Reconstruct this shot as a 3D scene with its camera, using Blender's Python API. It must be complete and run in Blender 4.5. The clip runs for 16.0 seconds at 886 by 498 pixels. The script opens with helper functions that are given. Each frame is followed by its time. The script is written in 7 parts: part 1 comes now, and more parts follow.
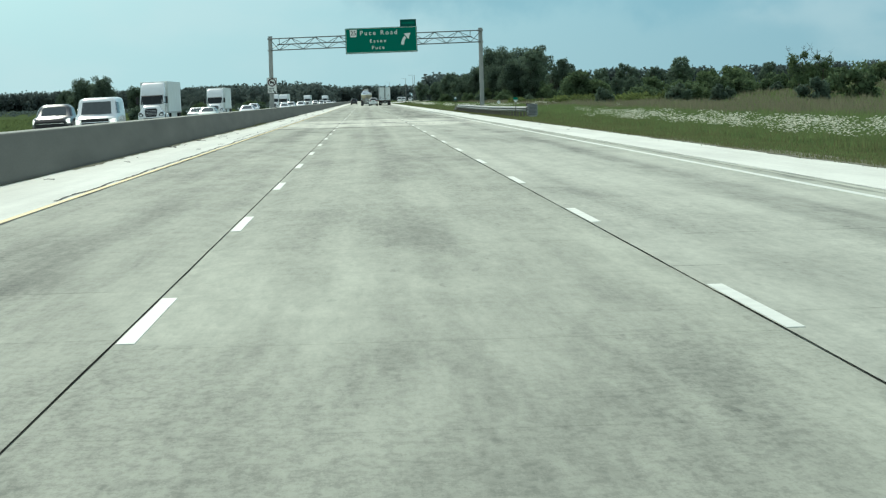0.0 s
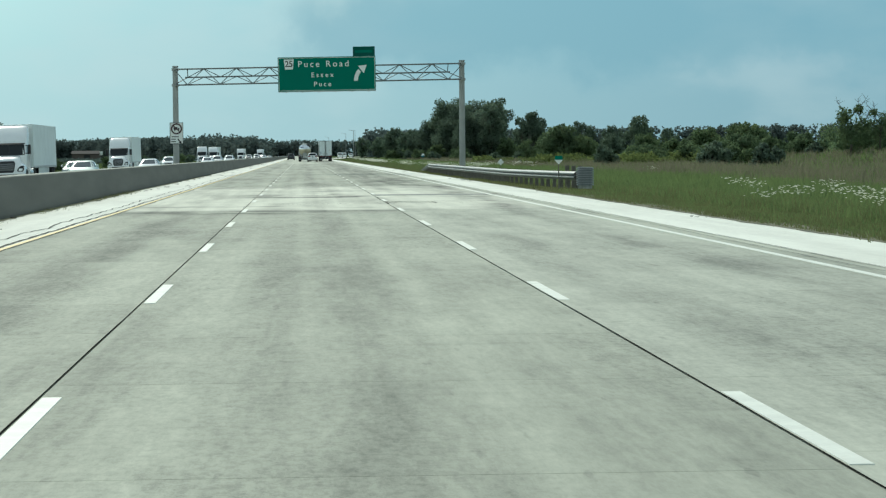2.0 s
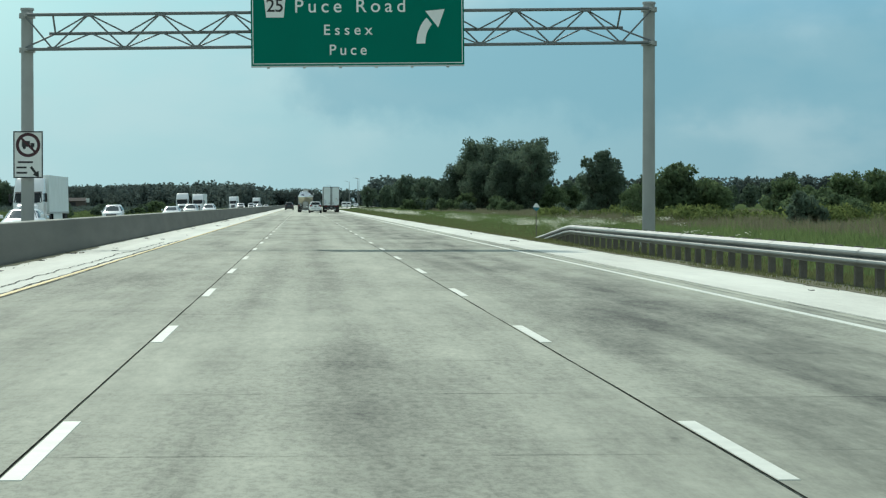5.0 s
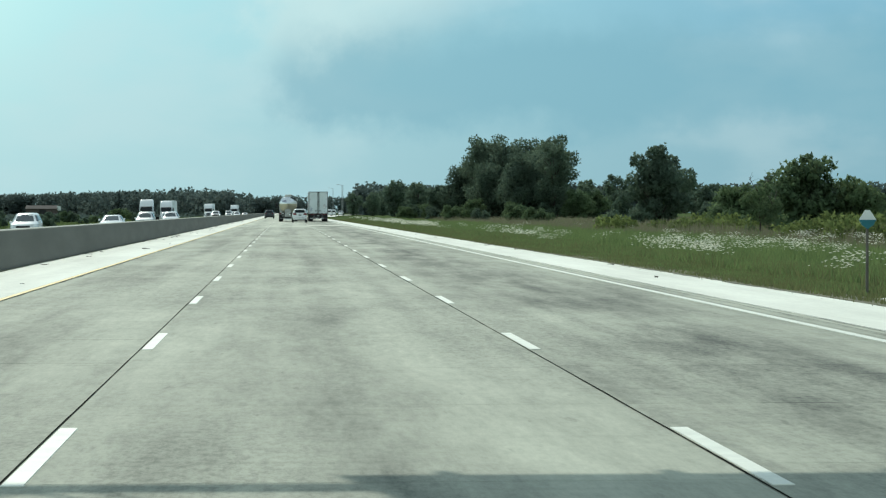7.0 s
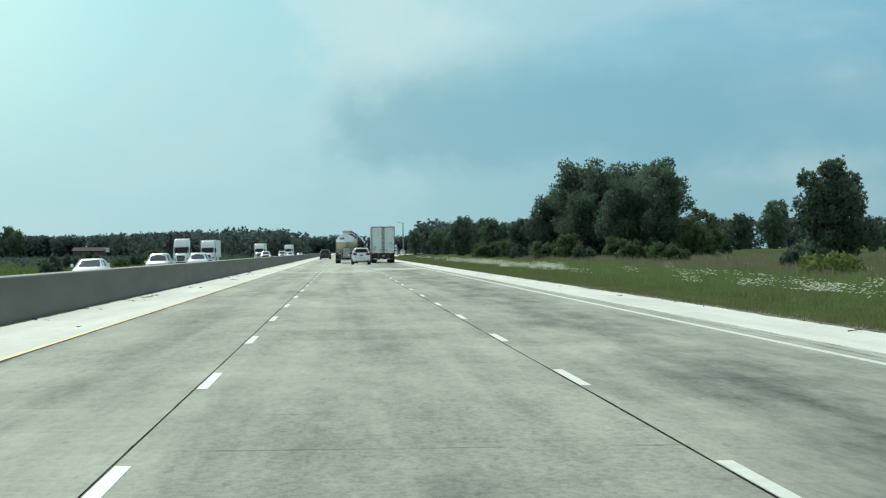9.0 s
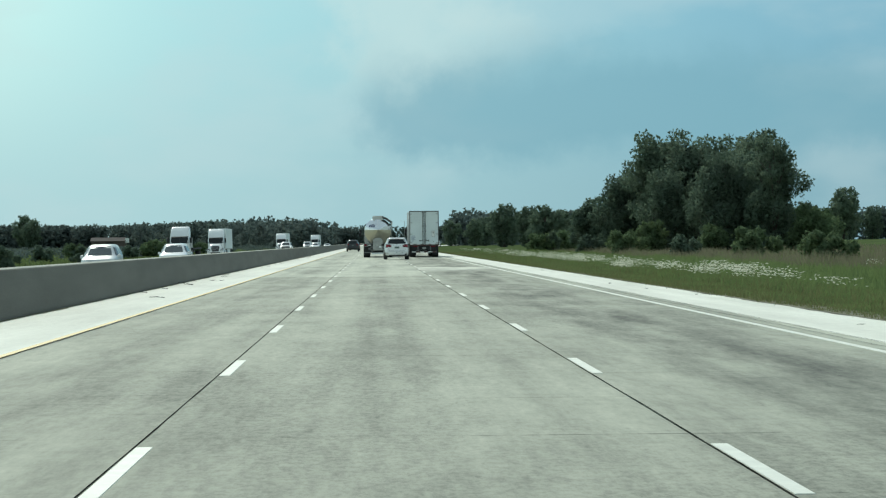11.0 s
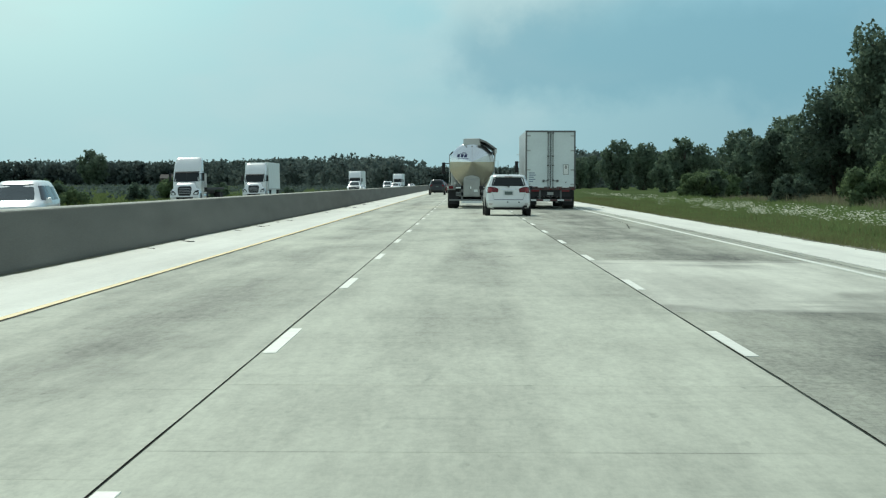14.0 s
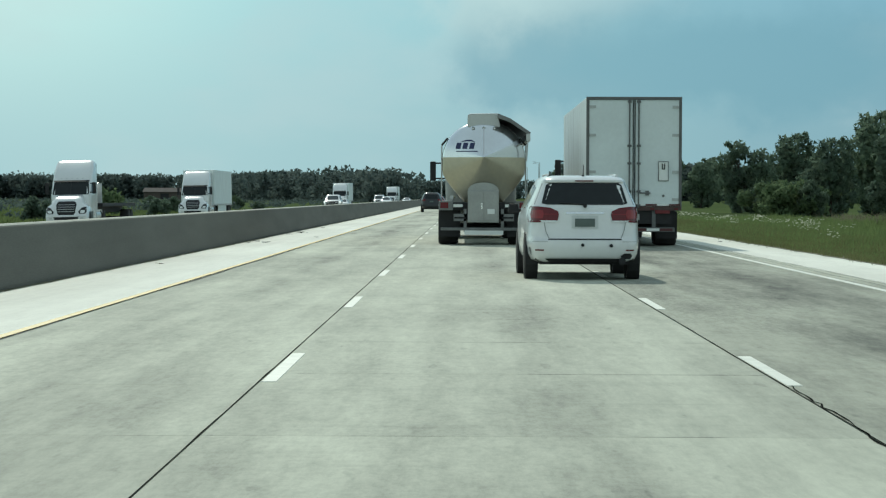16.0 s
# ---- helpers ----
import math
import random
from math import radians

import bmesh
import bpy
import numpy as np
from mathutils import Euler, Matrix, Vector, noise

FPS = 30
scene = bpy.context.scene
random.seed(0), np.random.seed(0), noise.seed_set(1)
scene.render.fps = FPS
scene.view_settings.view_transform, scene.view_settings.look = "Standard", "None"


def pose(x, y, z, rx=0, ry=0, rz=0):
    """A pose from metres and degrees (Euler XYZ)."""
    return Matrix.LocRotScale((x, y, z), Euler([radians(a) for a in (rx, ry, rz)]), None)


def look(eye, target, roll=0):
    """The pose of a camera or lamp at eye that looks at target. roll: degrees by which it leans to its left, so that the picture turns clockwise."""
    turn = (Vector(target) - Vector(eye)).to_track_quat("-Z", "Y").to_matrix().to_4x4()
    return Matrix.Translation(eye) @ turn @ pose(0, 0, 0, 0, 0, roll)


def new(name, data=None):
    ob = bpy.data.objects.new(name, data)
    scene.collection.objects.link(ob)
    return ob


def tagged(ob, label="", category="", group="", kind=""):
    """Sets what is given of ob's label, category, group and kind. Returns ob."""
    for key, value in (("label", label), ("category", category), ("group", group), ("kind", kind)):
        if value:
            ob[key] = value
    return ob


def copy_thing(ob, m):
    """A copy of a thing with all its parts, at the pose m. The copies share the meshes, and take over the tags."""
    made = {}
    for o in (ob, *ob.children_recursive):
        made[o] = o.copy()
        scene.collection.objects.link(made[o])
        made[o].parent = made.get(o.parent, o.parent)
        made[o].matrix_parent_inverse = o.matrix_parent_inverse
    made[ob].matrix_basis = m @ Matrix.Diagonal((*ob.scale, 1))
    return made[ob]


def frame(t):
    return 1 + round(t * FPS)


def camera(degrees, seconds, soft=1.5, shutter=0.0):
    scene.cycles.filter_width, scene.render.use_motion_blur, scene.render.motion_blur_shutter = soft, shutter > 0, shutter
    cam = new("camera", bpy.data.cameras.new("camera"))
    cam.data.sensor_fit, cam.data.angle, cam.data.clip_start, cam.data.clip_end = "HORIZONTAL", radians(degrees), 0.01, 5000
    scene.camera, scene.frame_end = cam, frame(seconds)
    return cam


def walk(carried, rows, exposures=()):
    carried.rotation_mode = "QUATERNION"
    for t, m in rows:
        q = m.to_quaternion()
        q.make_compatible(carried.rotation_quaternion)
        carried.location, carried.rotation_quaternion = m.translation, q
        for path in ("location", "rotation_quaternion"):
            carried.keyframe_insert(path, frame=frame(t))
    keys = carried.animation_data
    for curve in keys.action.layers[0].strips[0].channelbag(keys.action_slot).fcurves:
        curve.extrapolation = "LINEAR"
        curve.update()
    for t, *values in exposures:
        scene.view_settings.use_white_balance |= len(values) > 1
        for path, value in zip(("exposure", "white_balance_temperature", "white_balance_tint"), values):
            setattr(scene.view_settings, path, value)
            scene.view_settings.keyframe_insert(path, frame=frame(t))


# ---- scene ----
cam = camera(20.18, 16.0, soft=1.25)

# The camera rides in the middle lane: seconds, across, along, heading (right +), tilt (up +), lean (left +)
EYE = 1.3335
RIDE = (
    (0.0, 1.380, -13.939, 1.716, -3.479, -1.580),
    (0.5, 1.387, 2.352, 2.277, -3.010, -1.537),
    (1.0, 1.380, 19.238, 2.918, -2.500, -1.127),
    (1.5, 1.412, 34.941, 3.249, -2.228, -0.564),
    (2.0, 1.394, 49.428, 3.217, -2.193, -0.479),
    (2.5, 1.398, 65.067, 2.951, -2.236, -0.068),
    (3.0, 1.453, 80.404, 2.630, -2.148, -0.298),
    (3.5, 1.470, 96.624, 2.459, -1.805, -0.50),
    (4.0, 1.425, 114.152, 2.701, -1.384, 0.225),
    (4.2, 1.440, 120.100, 2.792, -1.215, -0.009),
    (6.3, 1.333, 184.000, 3.903, -0.956, 0.265),
    (6.5, 1.337, 190.035, 3.835, -0.949, 0.035),
    (7.0, 1.319, 203.842, 3.660, -0.857, -0.025),
    (7.5, 1.354, 218.320, 3.381, -0.611, -0.373),
    (8.0, 1.356, 233.561, 3.108, -0.370, -0.698),
    (8.5, 1.366, 249.738, 2.707, -0.166, -0.535),
    (9.0, 1.381, 263.601, 2.326, 0.034, -0.602),
    (11.3, 1.536, 332.000, 1.513, -0.270, -0.391),
    (11.5, 1.554, 338.001, 1.467, -0.420, -0.303),
    (12.0, 1.568, 352.958, 1.266, -0.788, -0.202),
    (12.5, 1.564, 367.803, 0.865, -0.998, -0.115),
    (13.0, 1.536, 382.903, 0.357, -1.177, 0.260),
    (13.5, 1.562, 398.633, -0.198, -1.337, -0.139),
    (14.0, 1.522, 412.606, -0.483, -1.519, 0.178),
    (14.5, 1.478, 427.780, -0.684, -1.589, 0.375),
    (15.0, 1.485, 442.779, -0.783, -1.565, 0.517),
    (15.5, 1.460, 457.733, -0.700, -1.399, 0.476),
    (16.0, 1.403, 474.170, -0.501, -1.199, 0.207),
)


def ride_pose(across, along, heading, tilt, lean):
    a, b = radians(heading), radians(tilt)
    eye = Vector((across, along, EYE))
    return look(eye, eye + Vector((math.sin(a) * math.cos(b), math.cos(a) * math.cos(b), math.sin(b))), lean)


walk(cam, [(t, ride_pose(*r)) for t, *r in RIDE], exposures=((0.0, 0.15, 6500, -2.0), (0.6, 0.04, 6500, -2.0), (4.2, 0.02, 6500, -2.0), (7.0, 0.10, 6500, -2.0), (12.0, -0.03, 6500, -2.0), (14.0, -0.03, 6500, -2.0), (16.0, -0.11, 6500, -2.0)))

# ---- sky and sun: hazy summer afternoon, the sun high ahead and a little to the left ----
SUN_TO = Vector((-2.35, 9.6, 7.38)).normalized()
world = bpy.data.worlds.new("sky")
scene.world = world
world.use_nodes = True
wn, wl = world.node_tree.nodes, world.node_tree.links
wn.clear()
w_out = wn.new("ShaderNodeOutputWorld")
w_bg = wn.new("ShaderNodeBackground")
w_sky = wn.new("ShaderNodeTexSky")
w_sky.sky_type = "NISHITA"
w_sky.sun_disc = False
w_sky.sun_elevation = math.asin(SUN_TO.z)
w_sky.sun_rotation = math.atan2(SUN_TO.x, SUN_TO.y)
w_sky.air_density, w_sky.dust_density, w_sky.ozone_density = 1.0, 0.15, 4.0
w_co = wn.new("ShaderNodeTexCoord")
w_xyz = wn.new("ShaderNodeSeparateXYZ")
wl.new(w_co.outputs["Generated"], w_xyz.inputs[0])


def w_range(value, lo, hi, to_lo=0.0, to_hi=1.0):
    k = wn.new("ShaderNodeMapRange")
    k.interpolation_type = "SMOOTHSTEP"
    for name, v in (("From Min", lo), ("From Max", hi), ("To Min", to_lo), ("To Max", to_hi)):
        k.inputs[name].default_value = v
    wl.new(value, k.inputs["Value"])
    return k.outputs["Result"]


def w_blend(factor, a, b):
    k = wn.new("ShaderNodeMix")
    k.data_type = "RGBA"
    for slot, v in (("Factor", factor), ("A", a), ("B", b)):
        if isinstance(v, tuple):
            k.inputs[slot].default_value = (*v, 1)
        elif isinstance(v, float):
            k.inputs[slot].default_value = v
        else:
            wl.new(v, k.inputs[slot])
    return k.outputs["Result"]


def w_clouds(scale, stretch, place, lo, hi, detail=6.0):
    mp = wn.new("ShaderNodeMapping")
    mp.inputs["Scale"].default_value, mp.inputs["Location"].default_value = stretch, place
    t = wn.new("ShaderNodeTexNoise")
    t.inputs["Scale"].default_value, t.inputs["Detail"].default_value, t.inputs["Roughness"].default_value = scale, detail, 0.5
    wl.new(w_co.outputs["Generated"], mp.inputs["Vector"])
    wl.new(mp.outputs["Vector"], t.inputs["Vector"])
    return w_range(t.outputs["Fac"], lo, hi)


def w_times(a, b):
    k = wn.new("ShaderNodeMath")
    k.operation = "MULTIPLY"
    for i, v in enumerate((a, b)):
        if isinstance(v, float):
            k.inputs[i].default_value = v
        else:
            wl.new(v, k.inputs[i])
    return k.outputs[0]


# summer haze: milky towards the sun, bluer away from it, giving way to clear sky overhead
away = w_range(w_xyz.outputs["X"], -0.16, 0.24)
rise = w_range(w_xyz.outputs["Z"], 0.0, 0.11)
sunward = w_range(w_xyz.outputs["X"], -0.20, -0.05)
milky = w_blend(rise, (4.6, 6.6, 7.3), w_blend(sunward, (7.0, 9.6, 9.6), (5.1, 8.0, 8.7)))
haze = w_blend(away, milky, w_blend(rise, (2.6, 4.3, 5.3), (2.35, 4.6, 6.3)))
pale = w_clouds(2.2, (4.0, 1.0, 9.0), (0.2, 0.0, 0.35), 0.48, 0.66)
haze = w_blend(w_times(pale, 0.30), haze, (5.9, 7.0, 7.6))
ragged = wn.new("ShaderNodeTexNoise")
ragged.inputs["Scale"].default_value, ragged.inputs["Detail"].default_value, ragged.inputs["Roughness"].default_value = 26.0, 8.0, 0.56
wl.new(w_co.outputs["Generated"], ragged.inputs["Vector"])


def w_shift(value, amount):
    k = wn.new("ShaderNodeMath")
    k.operation = "MULTIPLY_ADD"
    k.inputs[1].default_value = amount
    wl.new(ragged.outputs["Fac"], k.inputs[0])
    wl.new(value, k.inputs[2])
    return k.outputs[0]


# a grey-blue bank of cloud over the right of the road, with a pale sunlit heap at its near end
high, side = w_shift(w_xyz.outputs["Z"], 0.05), w_shift(w_xyz.outputs["X"], 0.10)
heap = w_times(w_times(w_range(high, 0.078, 0.100), w_range(side, 0.020, 0.052)), w_range(side, 0.125, 0.080))
haze = w_blend(w_times(heap, 0.58), haze, (6.4, 7.7, 8.0))
bank = w_times(w_times(w_range(high, 0.050, 0.066), w_range(high, 0.112, 0.084)), w_range(side, 0.034, 0.072))
haze = w_blend(w_times(bank, 0.62), haze, (2.1, 4.1, 5.3))
hazy_top = w_blend(0.55, w_sky.outputs["Color"], (6.5, 7.6, 8.0))
overhead = w_range(w_xyz.outputs["Z"], 0.10, 0.50, 0.0, 1.0)
behind = w_range(w_xyz.outputs["Y"], 0.75, 0.2)
haze = w_blend(behind, haze, (6.0, 7.4, 7.6))
wl.new(w_blend(overhead, haze, hazy_top), w_bg.inputs["Color"])
w_bg.inputs["Strength"].default_value = 0.10
wl.new(w_bg.outputs["Background"], w_out.inputs["Surface"])

sun_data = bpy.data.lights.new("sun", "SUN")
sun_data.energy, sun_data.angle, sun_data.color = 2.5, radians(0.6), (1.0, 0.95, 0.87)
sun = new("sun", sun_data)
sun.matrix_world = look(SUN_TO * 300, (0, 0, 0))


# ---- materials ----
def mat(name, color, rough=0.6, metal=0.0, vary=0.12, scale=6.0, fine=60.0, bump=0.15, dark=None, spec=0.5, coat=0.0, by_object=0.0, island=0.0, stretch=(1, 1, 1)):
    """Surface with stains at one scale and grain at another, and a fine relief."""
    m = bpy.data.materials.new(name)
    m.use_nodes = True
    nt = m.node_tree
    n, l = nt.nodes, nt.links
    p = n["Principled BSDF"]
    p.inputs["Roughness"].default_value, p.inputs["Metallic"].default_value = rough, metal
    p.inputs["Specular IOR Level"].default_value = spec
    p.inputs["Coat Weight"].default_value = coat
    co = n.new("ShaderNodeTexCoord")
    mp = n.new("ShaderNodeMapping")
    mp.inputs["Scale"].default_value = stretch
    l.new(co.outputs["Object"], mp.inputs["Vector"])
    big = n.new("ShaderNodeTexNoise")
    big.inputs["Scale"].default_value, big.inputs["Detail"].default_value = scale, 5
    small = n.new("ShaderNodeTexNoise")
    small.inputs["Scale"].default_value, small.inputs["Detail"].default_value = fine, 3
    l.new(mp.outputs["Vector"], big.inputs["Vector"])
    l.new(mp.outputs["Vector"], small.inputs["Vector"])
    add = n.new("ShaderNodeMath")
    add.operation = "MULTIPLY_ADD"
    add.inputs[1].default_value = 0.45
    l.new(small.outputs["Fac"], add.inputs[0])
    l.new(big.outputs["Fac"], add.inputs[2])
    last = add.outputs[0]
    if by_object or island:
        if by_object:
            src = n.new("ShaderNodeObjectInfo").outputs["Random"]
        else:
            src = n.new("ShaderNodeNewGeometry").outputs["Random Per Island"]
        a2 = n.new("ShaderNodeMath")
        a2.operation = "MULTIPLY_ADD"
        a2.inputs[1].default_value = by_object or island
        l.new(src, a2.inputs[0])
        l.new(last, a2.inputs[2])
        last = a2.outputs[0]
    span = (by_object or island)
    rng = n.new("ShaderNodeMapRange")
    rng.inputs["From Min"].default_value, rng.inputs["From Max"].default_value = 0.42, 1.02 + span
    l.new(last, rng.inputs["Value"])
    mix = n.new("ShaderNodeMix")
    mix.data_type = "RGBA"
    lo = dark if dark else tuple(c * (1 - vary) for c in color)
    hi = tuple(min(1, c * (1 + vary)) for c in color)
    mix.inputs["A"].default_value, mix.inputs["B"].default_value = (*lo, 1), (*hi, 1)
    l.new(rng.outputs["Result"], mix.inputs["Factor"])
    l.new(mix.outputs["Result"], p.inputs["Base Color"])
    if bump:
        b = n.new("ShaderNodeBump")
        b.inputs["Strength"].default_value, b.inputs["Distance"].default_value = bump, 0.01
        l.new(small.outputs["Fac"], b.inputs["Height"])
        l.new(b.outputs["Normal"], p.inputs["Normal"])
    return m


def pavement_mat(name, color, dark, oil, tone, blotch=(0.40, 0.66), damp=(), skin=0.26, grit=1.0):
    """Worn concrete: a tone of its own for each slab, long tyre wear, an oil strip along each lane's middle, blotches and grain."""
    m = bpy.data.materials.new(name)
    m.use_nodes = True
    n, l = m.node_tree.nodes, m.node_tree.links
    p = n["Principled BSDF"]
    p.inputs["Roughness"].default_value, p.inputs["Specular IOR Level"].default_value = 0.82, 0.3
    geo = n.new("ShaderNodeNewGeometry")

    def noise_at(scale, stretch, detail=4, rough=0.55):
        mp = n.new("ShaderNodeMapping")
        mp.inputs["Scale"].default_value = stretch
        l.new(geo.outputs["Position"], mp.inputs["Vector"])
        t = n.new("ShaderNodeTexNoise")
        t.inputs["Scale"].default_value, t.inputs["Detail"].default_value, t.inputs["Roughness"].default_value = scale, detail, rough
        l.new(mp.outputs["Vector"], t.inputs["Vector"])
        return t.outputs["Fac"]

    def calc(op, a, b=None, c=None):
        k = n.new("ShaderNodeMath")
        k.operation = op
        for i, v in enumerate((a, b, c)):
            if v is None:
                continue
            if isinstance(v, (int, float)):
                k.inputs[i].default_value = v
            else:
                l.new(v, k.inputs[i])
        return k.outputs[0]

    def spread(v, lo, hi, to_lo=0.0, to_hi=1.0):
        k = n.new("ShaderNodeMapRange")
        k.inputs["From Min"].default_value, k.inputs["From Max"].default_value = lo, hi
        k.inputs["To Min"].default_value, k.inputs["To Max"].default_value = to_lo, to_hi
        l.new(v, k.inputs["Value"])
        return k.outputs["Result"]

    xyz = n.new("ShaderNodeSeparateXYZ")
    l.new(geo.outputs["Position"], xyz.inputs[0])
    tone_v = n.new("ShaderNodeObjectInfo").outputs["Random"]
    blot = spread(noise_at(0.55, (1.0, 0.13, 1), 4, 0.55), *blotch)
    wear = spread(noise_at(1.0, (1.9, 0.02, 1), 2, 0.45), 0.36, 0.66)
    scuff = spread(noise_at(2.2, (1.0, 0.16, 1), 8, 0.74), 0.40, 0.66)
    grain = spread(noise_at(11, (1, 0.13, 1), 6, 0.78), 0.36, 0.64)
    fleck = spread(noise_at(7.5, (1, 0.16, 1), 3, 0.5), 0.665, 0.72)
    rib = spread(noise_at(1.0, (0.5, 2.6, 1), 3, 0.5), 0.56, 0.74)
    scratch = spread(noise_at(1.0, (1.3, 11.0, 1), 3, 0.6), 0.62, 0.76)
    rough_patch = spread(noise_at(0.5, (0.5, 0.10, 1), 3, 0.5), 0.42, 0.60)
    rough_skin = spread(noise_at(15, (1, 0.42, 1), 4, 0.8), 0.45, 0.60)
    box_y = n.new("ShaderNodeSeparateXYZ")
    l.new(n.new("ShaderNodeTexCoord").outputs["Generated"], box_y.inputs[0])
    end = calc("MINIMUM", box_y.outputs[1], calc("SUBTRACT", 1.0, box_y.outputs[1]))
    joint = calc("MULTIPLY", spread(end, 0.003, 0.012, 1.0, 0.0), spread(noise_at(0.9, (1.0, 0.1, 1), 5, 0.7), 0.50, 0.58))
    joint = calc("MULTIPLY", joint, spread(tone_v, 0.45, 0.95, 0.05, 1.0))
    total = calc("MULTIPLY", blot, 0.44)
    total = calc("MULTIPLY_ADD", calc("MULTIPLY", rough_skin, spread(rough_patch, 0.0, 1.0, 0.2, 1.0)), skin, total)
    total = calc("MULTIPLY_ADD", joint, 0.6, total)
    total = calc("MULTIPLY_ADD", scratch, 0.12, total)
    total = calc("MULTIPLY_ADD", wear, 0.28, total)
    total = calc("MULTIPLY_ADD", scuff, 0.36 * (0.4 + 0.6 * grit), total)
    total = calc("MULTIPLY_ADD", grain, 0.34 * grit, total)
    total = calc("MULTIPLY_ADD", fleck, 0.22, total)
    total = calc("MULTIPLY_ADD", rib, 0.12, total)
    total = calc("MULTIPLY_ADD", tone_v, tone, total)
    stray = spread(noise_at(1.0, (0.55, 0.10, 1), 3, 0.5), 0.3, 0.7, -4.5, 4.5) if damp else None
    for y0, y0_soft, y1, y1_soft, x0, x1, amount in damp:
        y_in = calc("ADD", xyz.outputs[1], stray) if y0_soft >= 2 else xyz.outputs[1]
        y_out = calc("ADD", xyz.outputs[1], stray) if y1_soft >= 2 else xyz.outputs[1]
        band = calc("MULTIPLY", spread(y_in, y0, y0 + y0_soft), spread(y_out, y1, y1 + y1_soft, 1.0, 0.0))
        band = calc("MULTIPLY", band, calc("MULTIPLY", spread(xyz.outputs[0], x0 - 0.4, x0 + 0.4), spread(xyz.outputs[0], x1 - 0.3, x1 + 0.3, 1.0, 0.0)))
        total = calc("MULTIPLY_ADD", calc("MULTIPLY", band, spread(noise_at(0.8, (0.45, 0.7, 1), 3, 0.45), 0.40, 0.54)), amount, total)
    for mid, wide, amount in oil:
        d = calc("MULTIPLY", calc("SUBTRACT", xyz.outputs[0], mid), 1 / wide)
        band = calc("EXPONENT", calc("MULTIPLY", calc("MULTIPLY", d, d), -1.0))
        total = calc("MULTIPLY_ADD", calc("MULTIPLY", band, spread(noise_at(1.0, (1.2, 0.16, 1), 4), 0.3, 0.62)), amount, total)
    mix = n.new("ShaderNodeMix")
    mix.data_type = "RGBA"
    mix.inputs["A"].default_value, mix.inputs["B"].default_value = (*color, 1), (*dark, 1)
    l.new(spread(total, 0.20, 1.72), mix.inputs["Factor"])
    l.new(mix.outputs["Result"], p.inputs["Base Color"])
    b = n.new("ShaderNodeBump")
    b.inputs["Strength"].default_value, b.inputs["Distance"].default_value = 0.25, 0.004
    l.new(noise_at(60, (1, 1, 1), 3), b.inputs["Height"])
    l.new(b.outputs["Normal"], p.inputs["Normal"])
    return m


def leaf_mat(name, color, dark):
    """Leaves: each clump has its own green, with a little light coming through."""
    m = bpy.data.materials.new(name)
    m.use_nodes = True
    n, l = m.node_tree.nodes, m.node_tree.links
    p = n["Principled BSDF"]
    p.inputs["Roughness"].default_value, p.inputs["Specular IOR Level"].default_value = 0.9, 0.04
    isl = n.new("ShaderNodeNewGeometry")
    obj = n.new("ShaderNodeObjectInfo")
    co = n.new("ShaderNodeTexCoord")
    t = n.new("ShaderNodeTexNoise")
    t.inputs["Scale"].default_value, t.inputs["Detail"].default_value = 0.5, 3
    l.new(co.outputs["Object"], t.inputs["Vector"])
    a = n.new("ShaderNodeMath")
    a.operation = "MULTIPLY_ADD"
    a.inputs[1].default_value = 0.38
    l.new(isl.outputs["Random Per Island"], a.inputs[0])
    l.new(t.outputs["Fac"], a.inputs[2])
    b = n.new("ShaderNodeMath")
    b.operation = "MULTIPLY_ADD"
    b.inputs[1].default_value = 0.35
    l.new(obj.outputs["Random"], b.inputs[0])
    l.new(a.outputs[0], b.inputs[2])
    r = n.new("ShaderNodeMapRange")
    r.inputs["From Min"].default_value, r.inputs["From Max"].default_value = 0.35, 1.25
    l.new(b.outputs[0], r.inputs["Value"])
    mix = n.new("ShaderNodeMix")
    mix.data_type = "RGBA"
    mix.inputs["A"].default_value, mix.inputs["B"].default_value = (*dark, 1), (*color, 1)
    l.new(r.outputs["Result"], mix.inputs["Factor"])
    l.new(mix.outputs["Result"], p.inputs["Base Color"])
    tr = n.new("ShaderNodeBsdfTranslucent")
    l.new(mix.outputs["Result"], tr.inputs["Color"])
    ms = n.new("ShaderNodeMixShader")
    ms.inputs["Fac"].default_value = 0.5
    l.new(p.outputs["BSDF"], ms.inputs[1])
    l.new(tr.outputs["BSDF"], ms.inputs[2])
    l.new(ms.outputs["Shader"], n["Material Output"].inputs["Surface"])
    return m


def lamp_mat(name, color, strength):
    m = bpy.data.materials.new(name)
    m.use_nodes = True
    p = m.node_tree.nodes["Principled BSDF"]
    p.inputs["Base Color"].default_value = (*color, 1)
    p.inputs["Emission Color"].default_value = (*color, 1)
    p.inputs["Emission Strength"].default_value = strength
    p.inputs["Roughness"].default_value = 0.25
    return m


